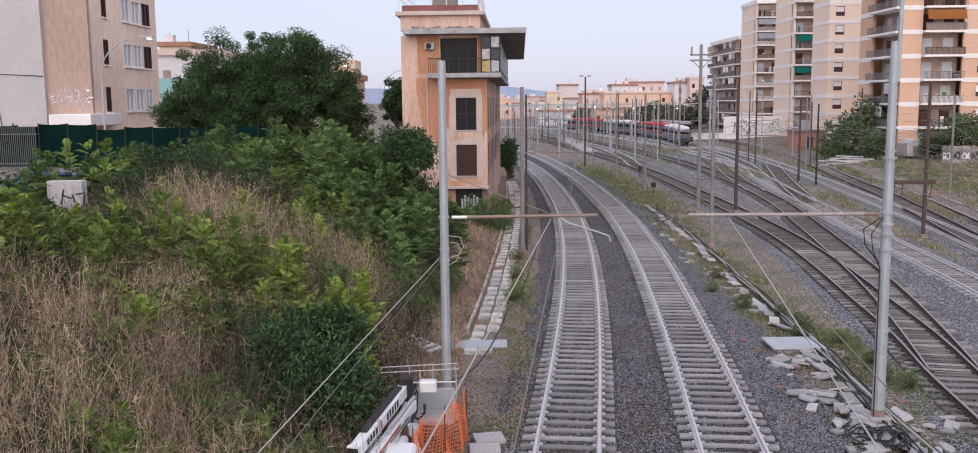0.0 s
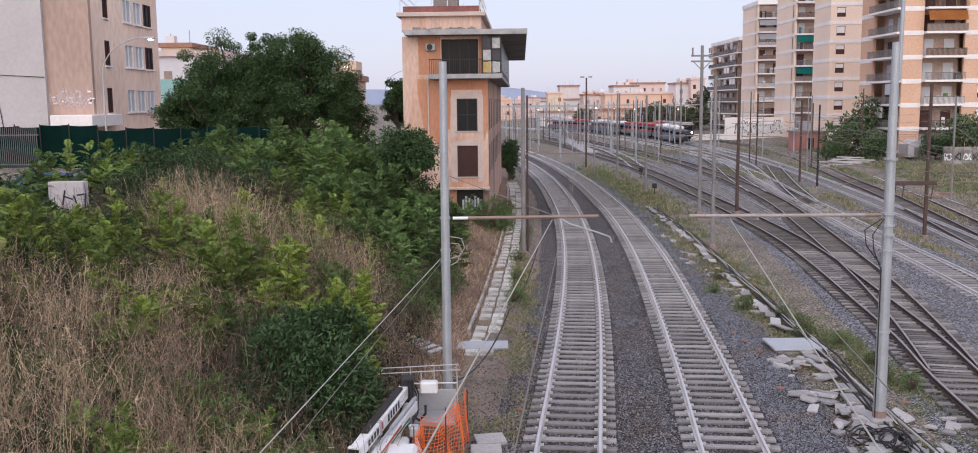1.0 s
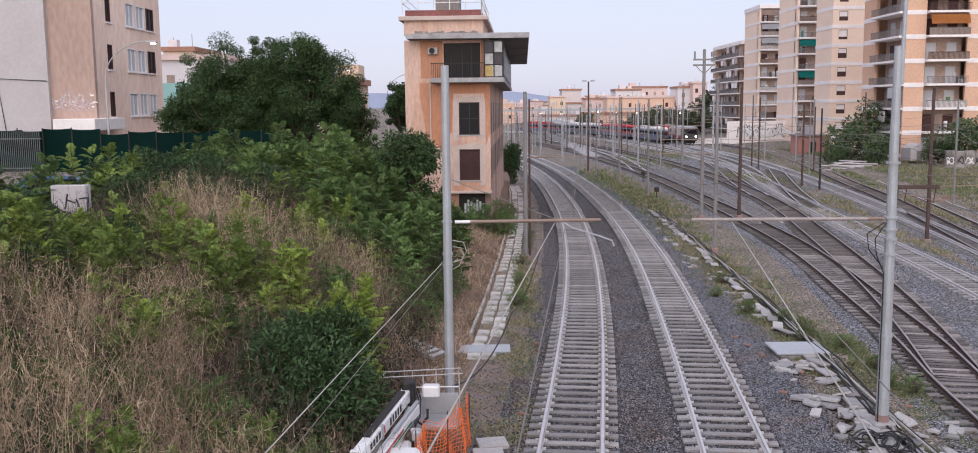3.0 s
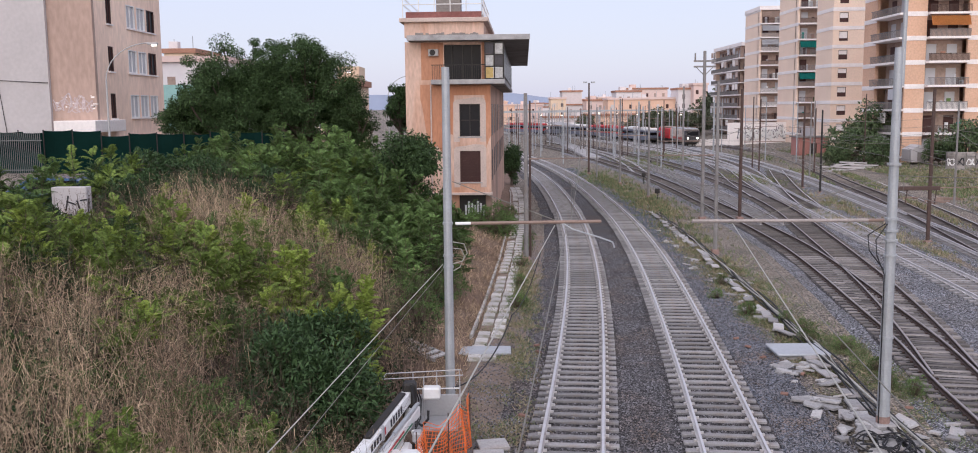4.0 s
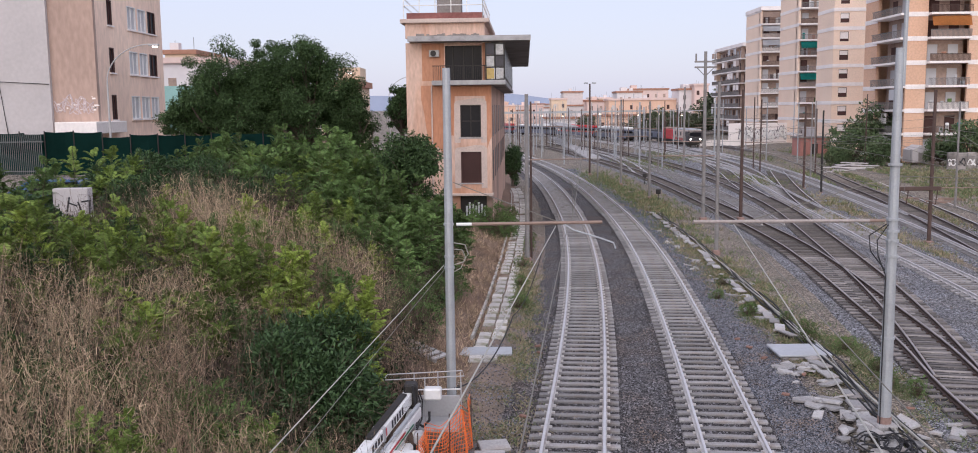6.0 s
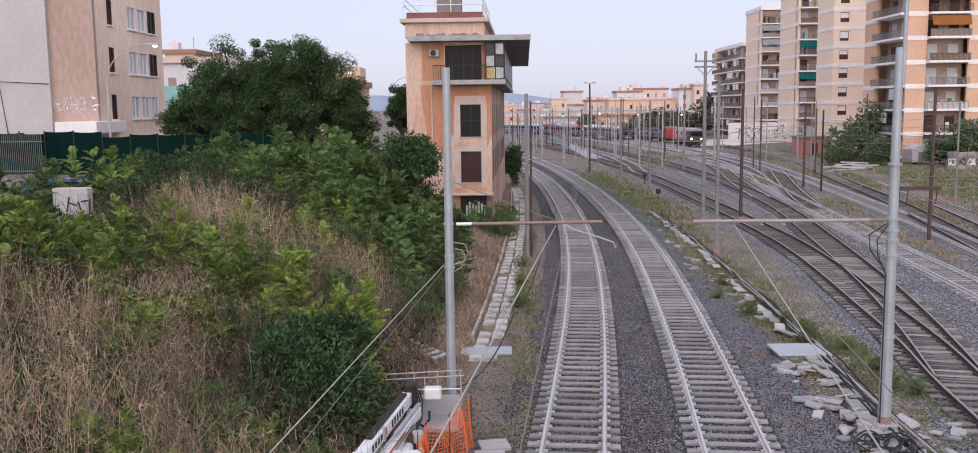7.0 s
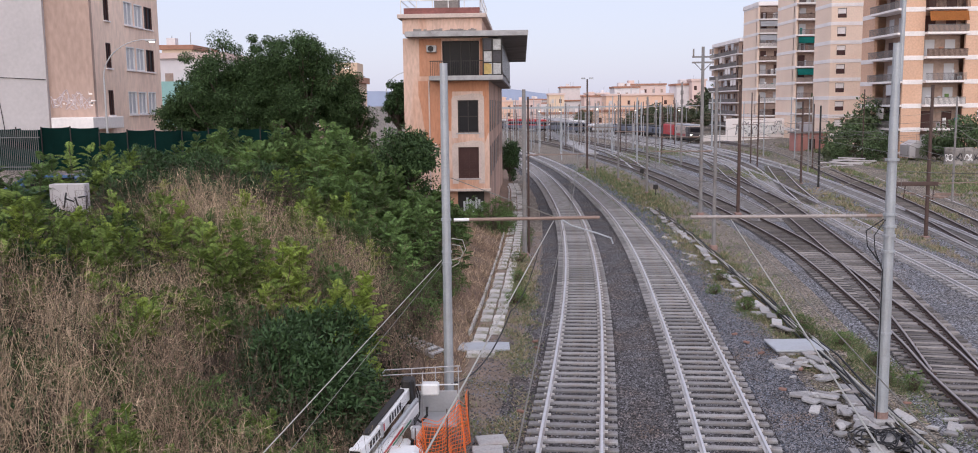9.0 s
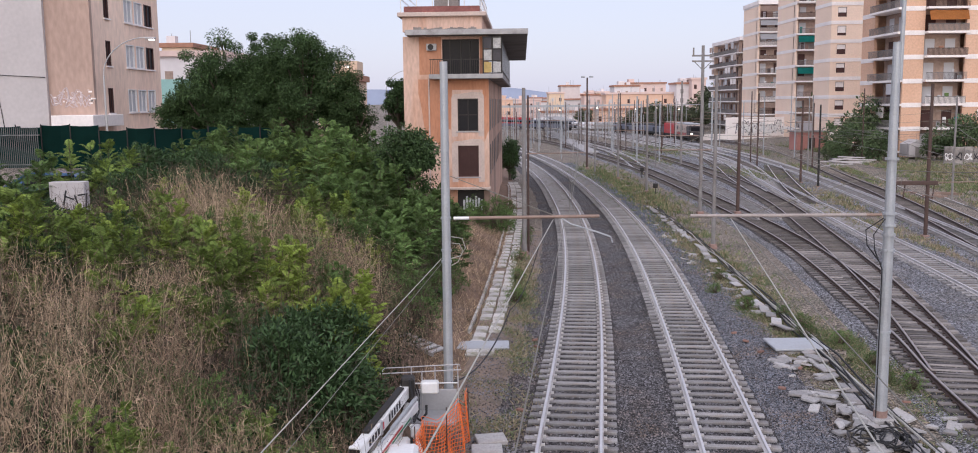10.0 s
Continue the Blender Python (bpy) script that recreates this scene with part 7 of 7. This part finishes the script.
def loose_stones():
    """Single ballast stones strewn over the near beds."""
    r = np.random.default_rng(23)
    spots = []
    for line, a, b, y1, n in ((T1, -3.4, 5.4, 60, 50000), (T2, 1.3, 3.1, 60, 16000), (T3, -1.9, 4.0, 60, 9000), (T5, -2.0, 2.0, 62, 8000)):
        y = 17 + (y1 - 17) * r.random(n) ** 1.9
        c = np.array(line)
        x = np.interp(y, c[:, 1], c[:, 0]) + r.uniform(a, b, n)
        spots.append(np.stack([x, y, np.full(n, -0.082 if line is T1 else -0.05)], 1))
    p = np.concatenate(spots)
    n = len(p)
    o = np.array([(1, 0, 0), (-1, 0, 0), (0, 1, 0), (0, -1, 0), (0, 0, 1), (0, 0, -1)], float)
    f = np.array([(0, 2, 4), (2, 1, 4), (1, 3, 4), (3, 0, 4)])
    k = r.uniform(0.018, 0.042, (n, 1, 1)) * r.uniform(0.6, 1.25, (n, 6, 1))
    a = r.uniform(0, math.tau, n)
    rot = np.zeros((n, 3, 3))
    rot[:, 0, 0] = rot[:, 1, 1] = np.cos(a)
    rot[:, 0, 1], rot[:, 1, 0], rot[:, 2, 2] = -np.sin(a), np.sin(a), 1
    v = np.einsum("nij,kj->nki", rot, o) * k + p[:, None, :]
    thing("ballast_stones", "loose angular ballast stones between the sleepers", "stones", kind="stuff", data=raw_mesh("ballast_stones", v.reshape(-1, 3), (f[None] + np.arange(n)[:, None, None] * 6).reshape(-1, 3), M_STONE))


M_STONE = mat("loose_ballast_stone", (0.148, 0.144, 0.154), 0.95, vary=0.2, scale=1.0, fine=10, bump=0, island=0.85, dirt=(0.16, 0.12, 0.095), dirt_amount=0.8)
loose_stones()

# ---- far town behind the yard ----
# Town wall colours are paled to carry the distance haze.
M_FARORANGE = mat("far_orange_render", (0.74, 0.50, 0.37), 0.95, vary=0.1, scale=0.05, fine=1, bump=0)
M_FARPINK = mat("far_pink_render", (0.70, 0.54, 0.49), 0.95, vary=0.1, scale=0.05, fine=1, bump=0)
M_FAROCHRE = mat("far_ochre_render", (0.74, 0.57, 0.42), 0.95, vary=0.1, scale=0.05, fine=1, bump=0)
M_FARGREY = mat("far_grey_render", (0.60, 0.55, 0.54), 0.95, vary=0.1, scale=0.05, fine=1, bump=0)
M_FARWHITE = mat("far_white_render", (0.70, 0.66, 0.66), 0.95, vary=0.1, scale=0.05, fine=1, bump=0)
# Haze is mixed in here: the leaf green is paled, the hill blued.
M_FARLEAF = mat("hazed_far_leaf", (0.115, 0.135, 0.085), 0.8, vary=0.3, scale=0.5, fine=4, bump=0, island=0.4, spec=0.12)
M_HILL = mat("hazy_hill", (0.26, 0.30, 0.40), 1.0, vary=0.15, scale=0.003, fine=0.02, bump=0)


def town_house(x0, x1, y, z1, material, label, depth=14, rows=3):
    t = thing("town_building", label, "building", group="far town buildings")
    part("wall", B(x0, y, -1, x1, y + depth, z1), material, t)
    part("roof", B(x0 - 0.4, y - 0.4, z1, x1 + 0.4, y + depth, z1 + 0.7), M_TERRA if rng.random() < 0.65 else M_FARPINK, t)
    n = max(2, int((x1 - x0) / 3.2))
    for k in range(rows):
        for i in range(n):
            x = x0 + (x1 - x0) * (i + 0.5) / n
            z = z1 - 2.6 - 3.3 * k
            part("window", B(x - 0.5, y - 0.06, z - 0.7, x + 0.5, y - 0.004, z + 0.8), (M_RECESS, M_SHUTTER, M_FARGREY)[(i * 5 + k * 3 + int(x)) % 3], t)
    for k in range(max(2, int((x1 - x0) / 5))):
        u = x0 + (x1 - x0) * rng.random()
        part("antenna", rod(bmesh.new(), (u, y + 2, z1 + 0.6), (u, y + 2, z1 + 1.6 + 1.8 * rng.random()), 0.06, 0.06, 4), M_STEEL, t)
    if rng.random() < 0.55:
        u = x0 + (x1 - x0 - 4) * rng.random()
        part("chimney", B(u, y + 1.5, z1 + 0.7, u + 1.4, y + 3.0, z1 + 1.9), M_FARWHITE, t)
    if rng.random() < 0.3:
        part("roof_hut", B(x0 + 2, y + 3, z1 + 0.7, x0 + 4.5, y + 8, z1 + 2.2), material, t)


town_house(25, 31.5, 400, 11.5, M_FAROCHRE, "far ochre building beyond the yard")
town_house(33, 42, 440, 15.0, M_FARGREY, "far grey block with a stepped roofline")
town_house(40, 48, 400, 10.5, M_FARPINK, "far pink building beyond the yard")
town_house(43, 70, 350, 10.6, M_FARORANGE, "long far orange building beyond the yard", rows=2)
town_house(50, 60, 380, 13.8, M_FARWHITE, "far white roof storey behind the long building", rows=1)
town_house(60, 78, 420, 15.5, M_FARPINK, "far pink block with many roofs")
town_house(68, 76, 345, 14.0, M_FARWHITE, "far pale building beside a mast", rows=3)
town_house(72.5, 77.5, 340, 15.5, M_FARPINK, "far narrow pink tower", rows=3)
town_house(70, 92, 315, 6.5, M_FAROCHRE, "low ochre building behind the apartment blocks", rows=1)
town_house(13, 26, 480, 9.0, M_FARPINK, "low far pink buildings beyond the yard", rows=2)
town_house(2, 14, 520, 9.0, M_FARWHITE, "low far pale buildings beyond the yard", rows=2)
town_house(30, 60, 300, 5.2, M_FARORANGE, "low far shed with a tiled roof", rows=1)
town_house(18, 34, 320, 4.4, M_FARWHITE, "low far platform building", rows=1)
town_house(-42, -33, 118, 14.4, M_FARWHITE, "pale street building behind the pink one", rows=3)
town_house(-51.5, -46.8, 150, 17.4, M_FAROCHRE, "pale far building with roof masts", rows=3)
t = thing("scaffold_net", "turquoise scaffold netting on a street building", "netting", data=as_mesh("scaffold_net", B(-41.5, 117.6, 6, -33, 117.75, 11.6), M_TURQ))
town_house(-19.5, -15.4, 105, 11.0, M_FAROCHRE, "ochre street building behind the large tree", rows=3)
for i in range(34):
    x, y = rng.uniform(-5, 85), rng.uniform(380, 620)
    w = rng.uniform(6, 16)
    town_house(x, x + w, y, 6.2 + (y - 340) * 0.011 + rng.uniform(-1.5, 2.5) + (x > 40) * 2.6, (M_FARORANGE, M_FARPINK, M_FAROCHRE, M_FARORANGE, M_FARPINK, M_FARGREY, M_FARWHITE)[int(rng.random() * 7)], "far town building behind the yard", 12, 2)
hill = bmesh.new()
prev = None
for i, x in enumerate(np.linspace(-900, 1500, 90)):
    h = 10 + 46 * math.exp(-((x + 150) / 420) ** 2) + 5 * math.sin(x / 90) + 3 * math.sin(x / 37)
    row = (hill.verts.new((x, 3000, -10)), hill.verts.new((x, 3040, h)))
    if prev:
        hill.faces.new((prev[0], row[0], row[1], prev[1]))
    prev = row
thing("hills", "hazy blue hills on the horizon", "hills", kind="structure", data=as_mesh("hills", hill, M_HILL, True))
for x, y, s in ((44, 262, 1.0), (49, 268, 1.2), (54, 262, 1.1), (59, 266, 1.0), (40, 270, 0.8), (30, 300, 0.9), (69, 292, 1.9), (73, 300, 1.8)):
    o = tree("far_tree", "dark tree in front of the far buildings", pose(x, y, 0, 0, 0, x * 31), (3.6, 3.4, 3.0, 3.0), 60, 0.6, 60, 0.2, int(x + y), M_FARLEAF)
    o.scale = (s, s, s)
plat = thing("station_platform", "long pale station platform with a thin canopy", "platform", kind="structure")
part("slab", B(15.2, 152, -0.2, 17.6, 260, 0.3, 0.05), M_CONC, plat)
part("canopy", B(14.4, 200, 4.2, 18.2, 250, 4.4), M_CONC, plat)
for y in np.arange(192, 250, 8.0):
    part("post", rod(bmesh.new(), (16, y, 0.7), (16, y, 4.4), 0.1), M_STEEL, plat)
for x, y, z in ((12, 230, 7.6), (18, 242, 7.4), (27, 238, 7.8), (33, 250, 7.6), (24, 210, 8.2), (38, 246, 7.4), (44, 250, 7.6), (9, 250, 7.2), (30, 262, 7.5), (50, 250, 7.2)):
    z -= 1.2
    o = thing("yard_lamp", "lit yard lamp on a slim mast", "lamp", pose(x, y, 0), "lit yard lamps")
    part("mast", rod(bmesh.new(), (0, 0, -0.2), (0, 0, z - 0.2), 0.07, 0.05, 6), M_STEEL, o)
    part("lamp_head", B(-0.2, -0.2, z - 0.2, 0.2, 0.2, z + 0.05, 0.04), glow("yard_lamp_glow", (1.0, 0.86, 0.68), 2.5), o)

for i in range(120):
    y = rng.uniform(150, 300)
    x = rng.uniform(-0.02, 0.21) * y
    if min(abs(x - at(TRAIN_A)(y)), abs(x - at(TRAIN_B)(y))) < 2.4:
        continue
    pole("catenary_pole", float(x), float(y), 4.5 + 5.0 * rng.random(), 0.06 + 0.04 * rng.random(), (M_STEEL, M_CONC, M_RUST)[int(rng.random() * 3)], "distant slim mast in the station throat", [(-1, 5.2, 2.6)] if i % 3 == 0 else (), plinth=False)
M_VAN = mat("pale_van_paint", (0.6, 0.6, 0.62), 0.4, vary=0.1, scale=1, fine=6, bump=0, per_object=0.4)
VAN = as_mesh("parked_van", box(box(bmesh.new(), -2.3, -0.95, 0.3, 2.3, 0.95, 1.2, 0.15), -2.2, -0.85, 1.2, 1.2, 0.85, 2.1, 0.2), M_VAN)
for i in range(26):
    x = 22 + 30 * i / 26 + rng.normal(0, 0.4)
    thing("parked_van", "pale vehicle parked beyond the tracks", "van", pose(x, 278 + rng.normal(0, 3), 0.0, 0, 0, rng.normal(0, 30)), "vehicles beyond the tracks", data=VAN)

# ---- trains ----
M_LOCODARK = mat("dark_locomotive_paint", (0.05, 0.045, 0.05), 0.5, vary=0.2, scale=1, fine=8, bump=0)
M_TRAINRED = mat("red_train_paint", (0.50, 0.035, 0.04), 0.45, vary=0.12, scale=1, fine=8, bump=0)
# Dark blue wagon paint, lightened so that its colour includes haze.
M_TRAINBLUE = mat("hazed_dark_blue_paint", (0.13, 0.145, 0.19), 0.45, vary=0.15, scale=1, fine=8, bump=0)
M_REDSTRIPE = mat("faded_red_paint", (0.40, 0.10, 0.09), 0.5, vary=0.2, scale=1, fine=8, bump=0)
M_HEADLIGHT = glow("headlight_glow", (1.0, 0.95, 0.85), 8.0)


def vehicle(name, label, length, body, roof, doors=0, flat=False, top=3.35):
    """A rail vehicle along +y from 0 to length, rail head at z 0."""
    t = thing(name, label, "train")
    part("underframe", B(-1.3, 0.2, 0.75, 1.3, length - 0.2, 1.15, 0.03), M_IRON, t)
    for y in (length * 0.16, length * 0.84):
        bog = part("bogie", B(-1.05, y - 1.5, 0.35, 1.05, y + 1.5, 0.75, 0.05), M_IRON, t)
        for dy in (-1.0, 1.0):
            for s in (-1, 1):
                part("wheel", rod(bmesh.new(), (s * 0.7, y + dy, 0.46), (s * 0.83, y + dy, 0.46), 0.46, 0.46, 14), M_RUST, bog)
    if flat:
        for y in np.arange(1.2, length - 3.5, 4.4):
            c = part("load", B(-1.1, y, 1.15, 1.1, y + 3.9, 1.75 + 0.1 * (int(y) % 3), 0.12), body, t)
            part("upper_load", B(-0.95, y + 0.8, 1.75, 0.95, y + 3.0, 2.4, 0.2), M_DARKGLASS, c)
        part("upper_deck", B(-1.3, 0.3, 2.42, 1.3, length - 0.3, 2.7), M_TRAINBLUE, t)
        for x in (-1.42, 1.36):
            part("side_sill", B(x, 0.2, 0.7, x + 0.06, length - 0.2, 1.55), M_TRAINBLUE, t)
        for y in np.arange(1.2, length - 3.5, 4.4):
            part("upper_car", B(-0.9, y, 2.7, 0.9, y + 3.7, 3.25 + 0.1 * (int(y) % 3), 0.2), roof, t)
        for y in np.arange(0.5, length, 4.4):
            part("deck_post", B(-1.28, y, 1.15, -1.18, y + 0.12, 2.55), M_STEEL, t)
    else:
        part("body", B(-1.42, 0.15, 1.15, 1.42, length - 0.15, top, 0.12), body, t)
        part("roof", B(-1.25, 0.3, top, 1.25, length - 0.3, top + 0.3, 0.14), roof, t)
        for i in range(doors):
            y = length * (i + 0.5) / doors
            part("side_window", B(-1.435, y - 0.6, top - 1.1, -1.42, y + 0.6, top - 0.35), M_DARKGLASS, t)
    return t


loco = vehicle("locomotive", "grey-sided locomotive with a dark cab front and lit headlights", 14, M_PALE, M_STEEL, 3)
part("cab_front", B(-1.46, 0.1, 1.1, 1.46, 2.6, 3.3, 0.12), M_LOCODARK, loco, "dark cab front")
part("cab_window", B(-1.1, 0.07, 2.2, 1.1, 0.098, 2.95), M_DARKGLASS, loco)
part("side_stripe", B(-1.44, 3.0, 1.3, -1.423, 12, 1.8), M_REDSTRIPE, loco)
for s in (-1, 1):
    part("headlight", rod(bmesh.new(), (s * 0.95, 0.1, 1.65), (s * 0.95, 0.03, 1.65), 0.17, 0.17, 12), M_HEADLIGHT, loco, "glowing headlight")
coach = vehicle("red_wagon", "red covered rail wagon behind the locomotive", 9, M_TRAINRED, M_RECESS)
blue1 = vehicle("blue_wagon", "dark blue covered rail wagon", 18, M_TRAINBLUE, M_IRON, 4, top=2.5)
blue2 = vehicle("blue_wagon", "dark blue covered rail wagon", 18, M_TRAINBLUE, M_IRON, 4, top=2.3)
carriers = []
for red in (False, True, False, True):
    carriers.append(vehicle("car_carrier", "double-deck car-carrier wagon loaded with red cars" if red else "dark blue double-deck car-carrier wagon loaded with pale cars", 24, M_TRAINRED if red else M_TRAINBLUE, M_TRAINRED if red else M_WHITE, flat=True))

track(TRAIN_A, "far yard track on which a locomotive creeps forward", 0, rail_side=M_RAILPALE)
track(TRAIN_B[:10], "far yard track on which car carriers leave", 0, rail_side=M_RAILDUST)


def on_line(line, s, length):
    """Pose of a vehicle whose front is s metres along the line."""
    c = np.array(line, float)
    d = np.concatenate([[0], np.cumsum(np.hypot(*np.diff(c, axis=0).T))])
    p = np.array([np.interp(s, d, c[:, 0]), np.interp(s, d, c[:, 1])])
    q = np.array([np.interp(s + length, d, c[:, 0]), np.interp(s + length, d, c[:, 1])])
    return pose(p[0], p[1], 0.16, 0, 0, -math.degrees(math.atan2(q[0] - p[0], q[1] - p[1])))


# ---- clutter at the right edge of the yard ----
M_REDHUT = mat("faded_red_render", (0.42, 0.20, 0.17), 0.95, vary=0.2, scale=0.6, fine=6)
hut = thing("yard_hut", "small faded red yard hut with a flat roof", "hut", pose(48.9, 150, 0.2))
part("wall", B(0, 0, -0.3, 4.8, 4, 2.9), M_REDHUT, hut)
part("roof", B(-0.25, -0.25, 2.9, 5.05, 4.25, 3.1), M_SHADEDCONC, hut)
part("door", B(1.9, -0.05, -0.2, 2.8, -0.004, 2.0), M_IRON, hut)
tent = thing("white_shed", "small white pitched shed beside the bushes", "shed", pose(53.0, 119, 1.0))
bm = bmesh.new()
a = [bm.verts.new((x, 0, z)) for x, z in ((0, 0), (3.2, 0), (3.2, 2.6), (1.6, 3.6), (0, 2.6))]
b = [bm.verts.new((v.co.x, 4, v.co.z)) for v in a]
bm.faces.new(a)
bm.faces.new(b[::-1])
for i in range(5):
    bm.faces.new((a[(i + 1) % 5], a[i], b[i], b[(i + 1) % 5]))
bmesh.ops.recalc_face_normals(bm, faces=bm.faces)
part("body", bm, M_WHITEWALL, tent)
part("door", B(1.1, -0.06, 0, 2.1, -0.004, 2.0), M_SHADEDCONC, tent)
tent.scale = (0.7, 0.7, 0.6)
M_RUIN = mat("grimy_old_wall", (0.30, 0.275, 0.255), 0.95, vary=0.4, scale=0.7, fine=5, dirt=(0.12, 0.105, 0.10), dirt_amount=0.9)
ruin = thing("ruined_wall", "low ruined grey wall with graffiti in the grass", "wall")
for i in range(6):
    x = 52.5 + i * 1.1
    part("wall_piece", B(x, 108.5, 0.4, x + 1.05, 108.9, 2.3 + 0.5 * rng.random(), 0.04), M_RUIN, ruin)
    tag = bmesh.new()
    scrawl(tag, x, 108.48, 1.6, 0.9, 0.9, 0.05, 90 + i)
    part("graffiti", tag, M_BLACKPAINT if i % 2 else M_WHITE, ruin, "illegible graffiti")
for i in range(9):
    x = 42.8 + (i % 5) * 0.9
    thing("stacked_board", "long pale board stacked at the yard edge", "board", pose(x, 116 + 0.3 * i, zg(x, 116) + 0.1 + 0.16 * (i // 2), 0, rng.normal(3, 5), rng.normal(0, 16)), "stacked boards", data=as_mesh("stacked_board", B(-1.9, -0.12, -0.07, 1.9, 0.12, 0.07, 0.01), M_WHITEWALL))
for i in range(8):
    x, y = 36.5 + 4 * rng.random(), 78 + 5 * rng.random()
    thing("rusty_scrap", "rust-orange scrap metal lying in the grass", "scrap", pose(x, y, zg(x, y), 0, 0, rng.uniform(0, 360)), "scrap in the grass", data=as_mesh("rusty_scrap", B(-0.8, -0.06, -0.1, 0.8, 0.06, 0.12 + 0.1 * rng.random(), 0.02), M_BROWNTUBE))
for x, y in ((16.8, 104), (21.5, 128), (14.8, 84)):
    o = thing("dwarf_signal", "small black dwarf signal beside the track", "signal", pose(x, y, 0), "dwarf signals")
    o.scale = (0.6, 0.6, 0.7)
    part("post", rod(bmesh.new(), (0, 0, -0.2), (0, 0, 0.9), 0.06), M_IRON, o)
    part("head", B(-0.35, -0.2, 0.9, 0.35, 0.2, 1.5, 0.06), M_IRON, o)


def motions():
    times = [0, 2, 4, 6, 8, 10]
    place = 0.0
    for v, length in ((loco, 14), (coach, 9), (blue1, 18), (blue2, 18)):
        walk(v, [(t, on_line(TRAIN_A, 41.5 - 0.95 * t + place, length)) for t in times])
        place += length + 0.6
    place = 0.0
    for v in carriers:
        walk(v, [(t, on_line(TRAIN_B, 15.0 + 9.6 * t + place, 24)) for t in times])
        place += 24.8


motions()
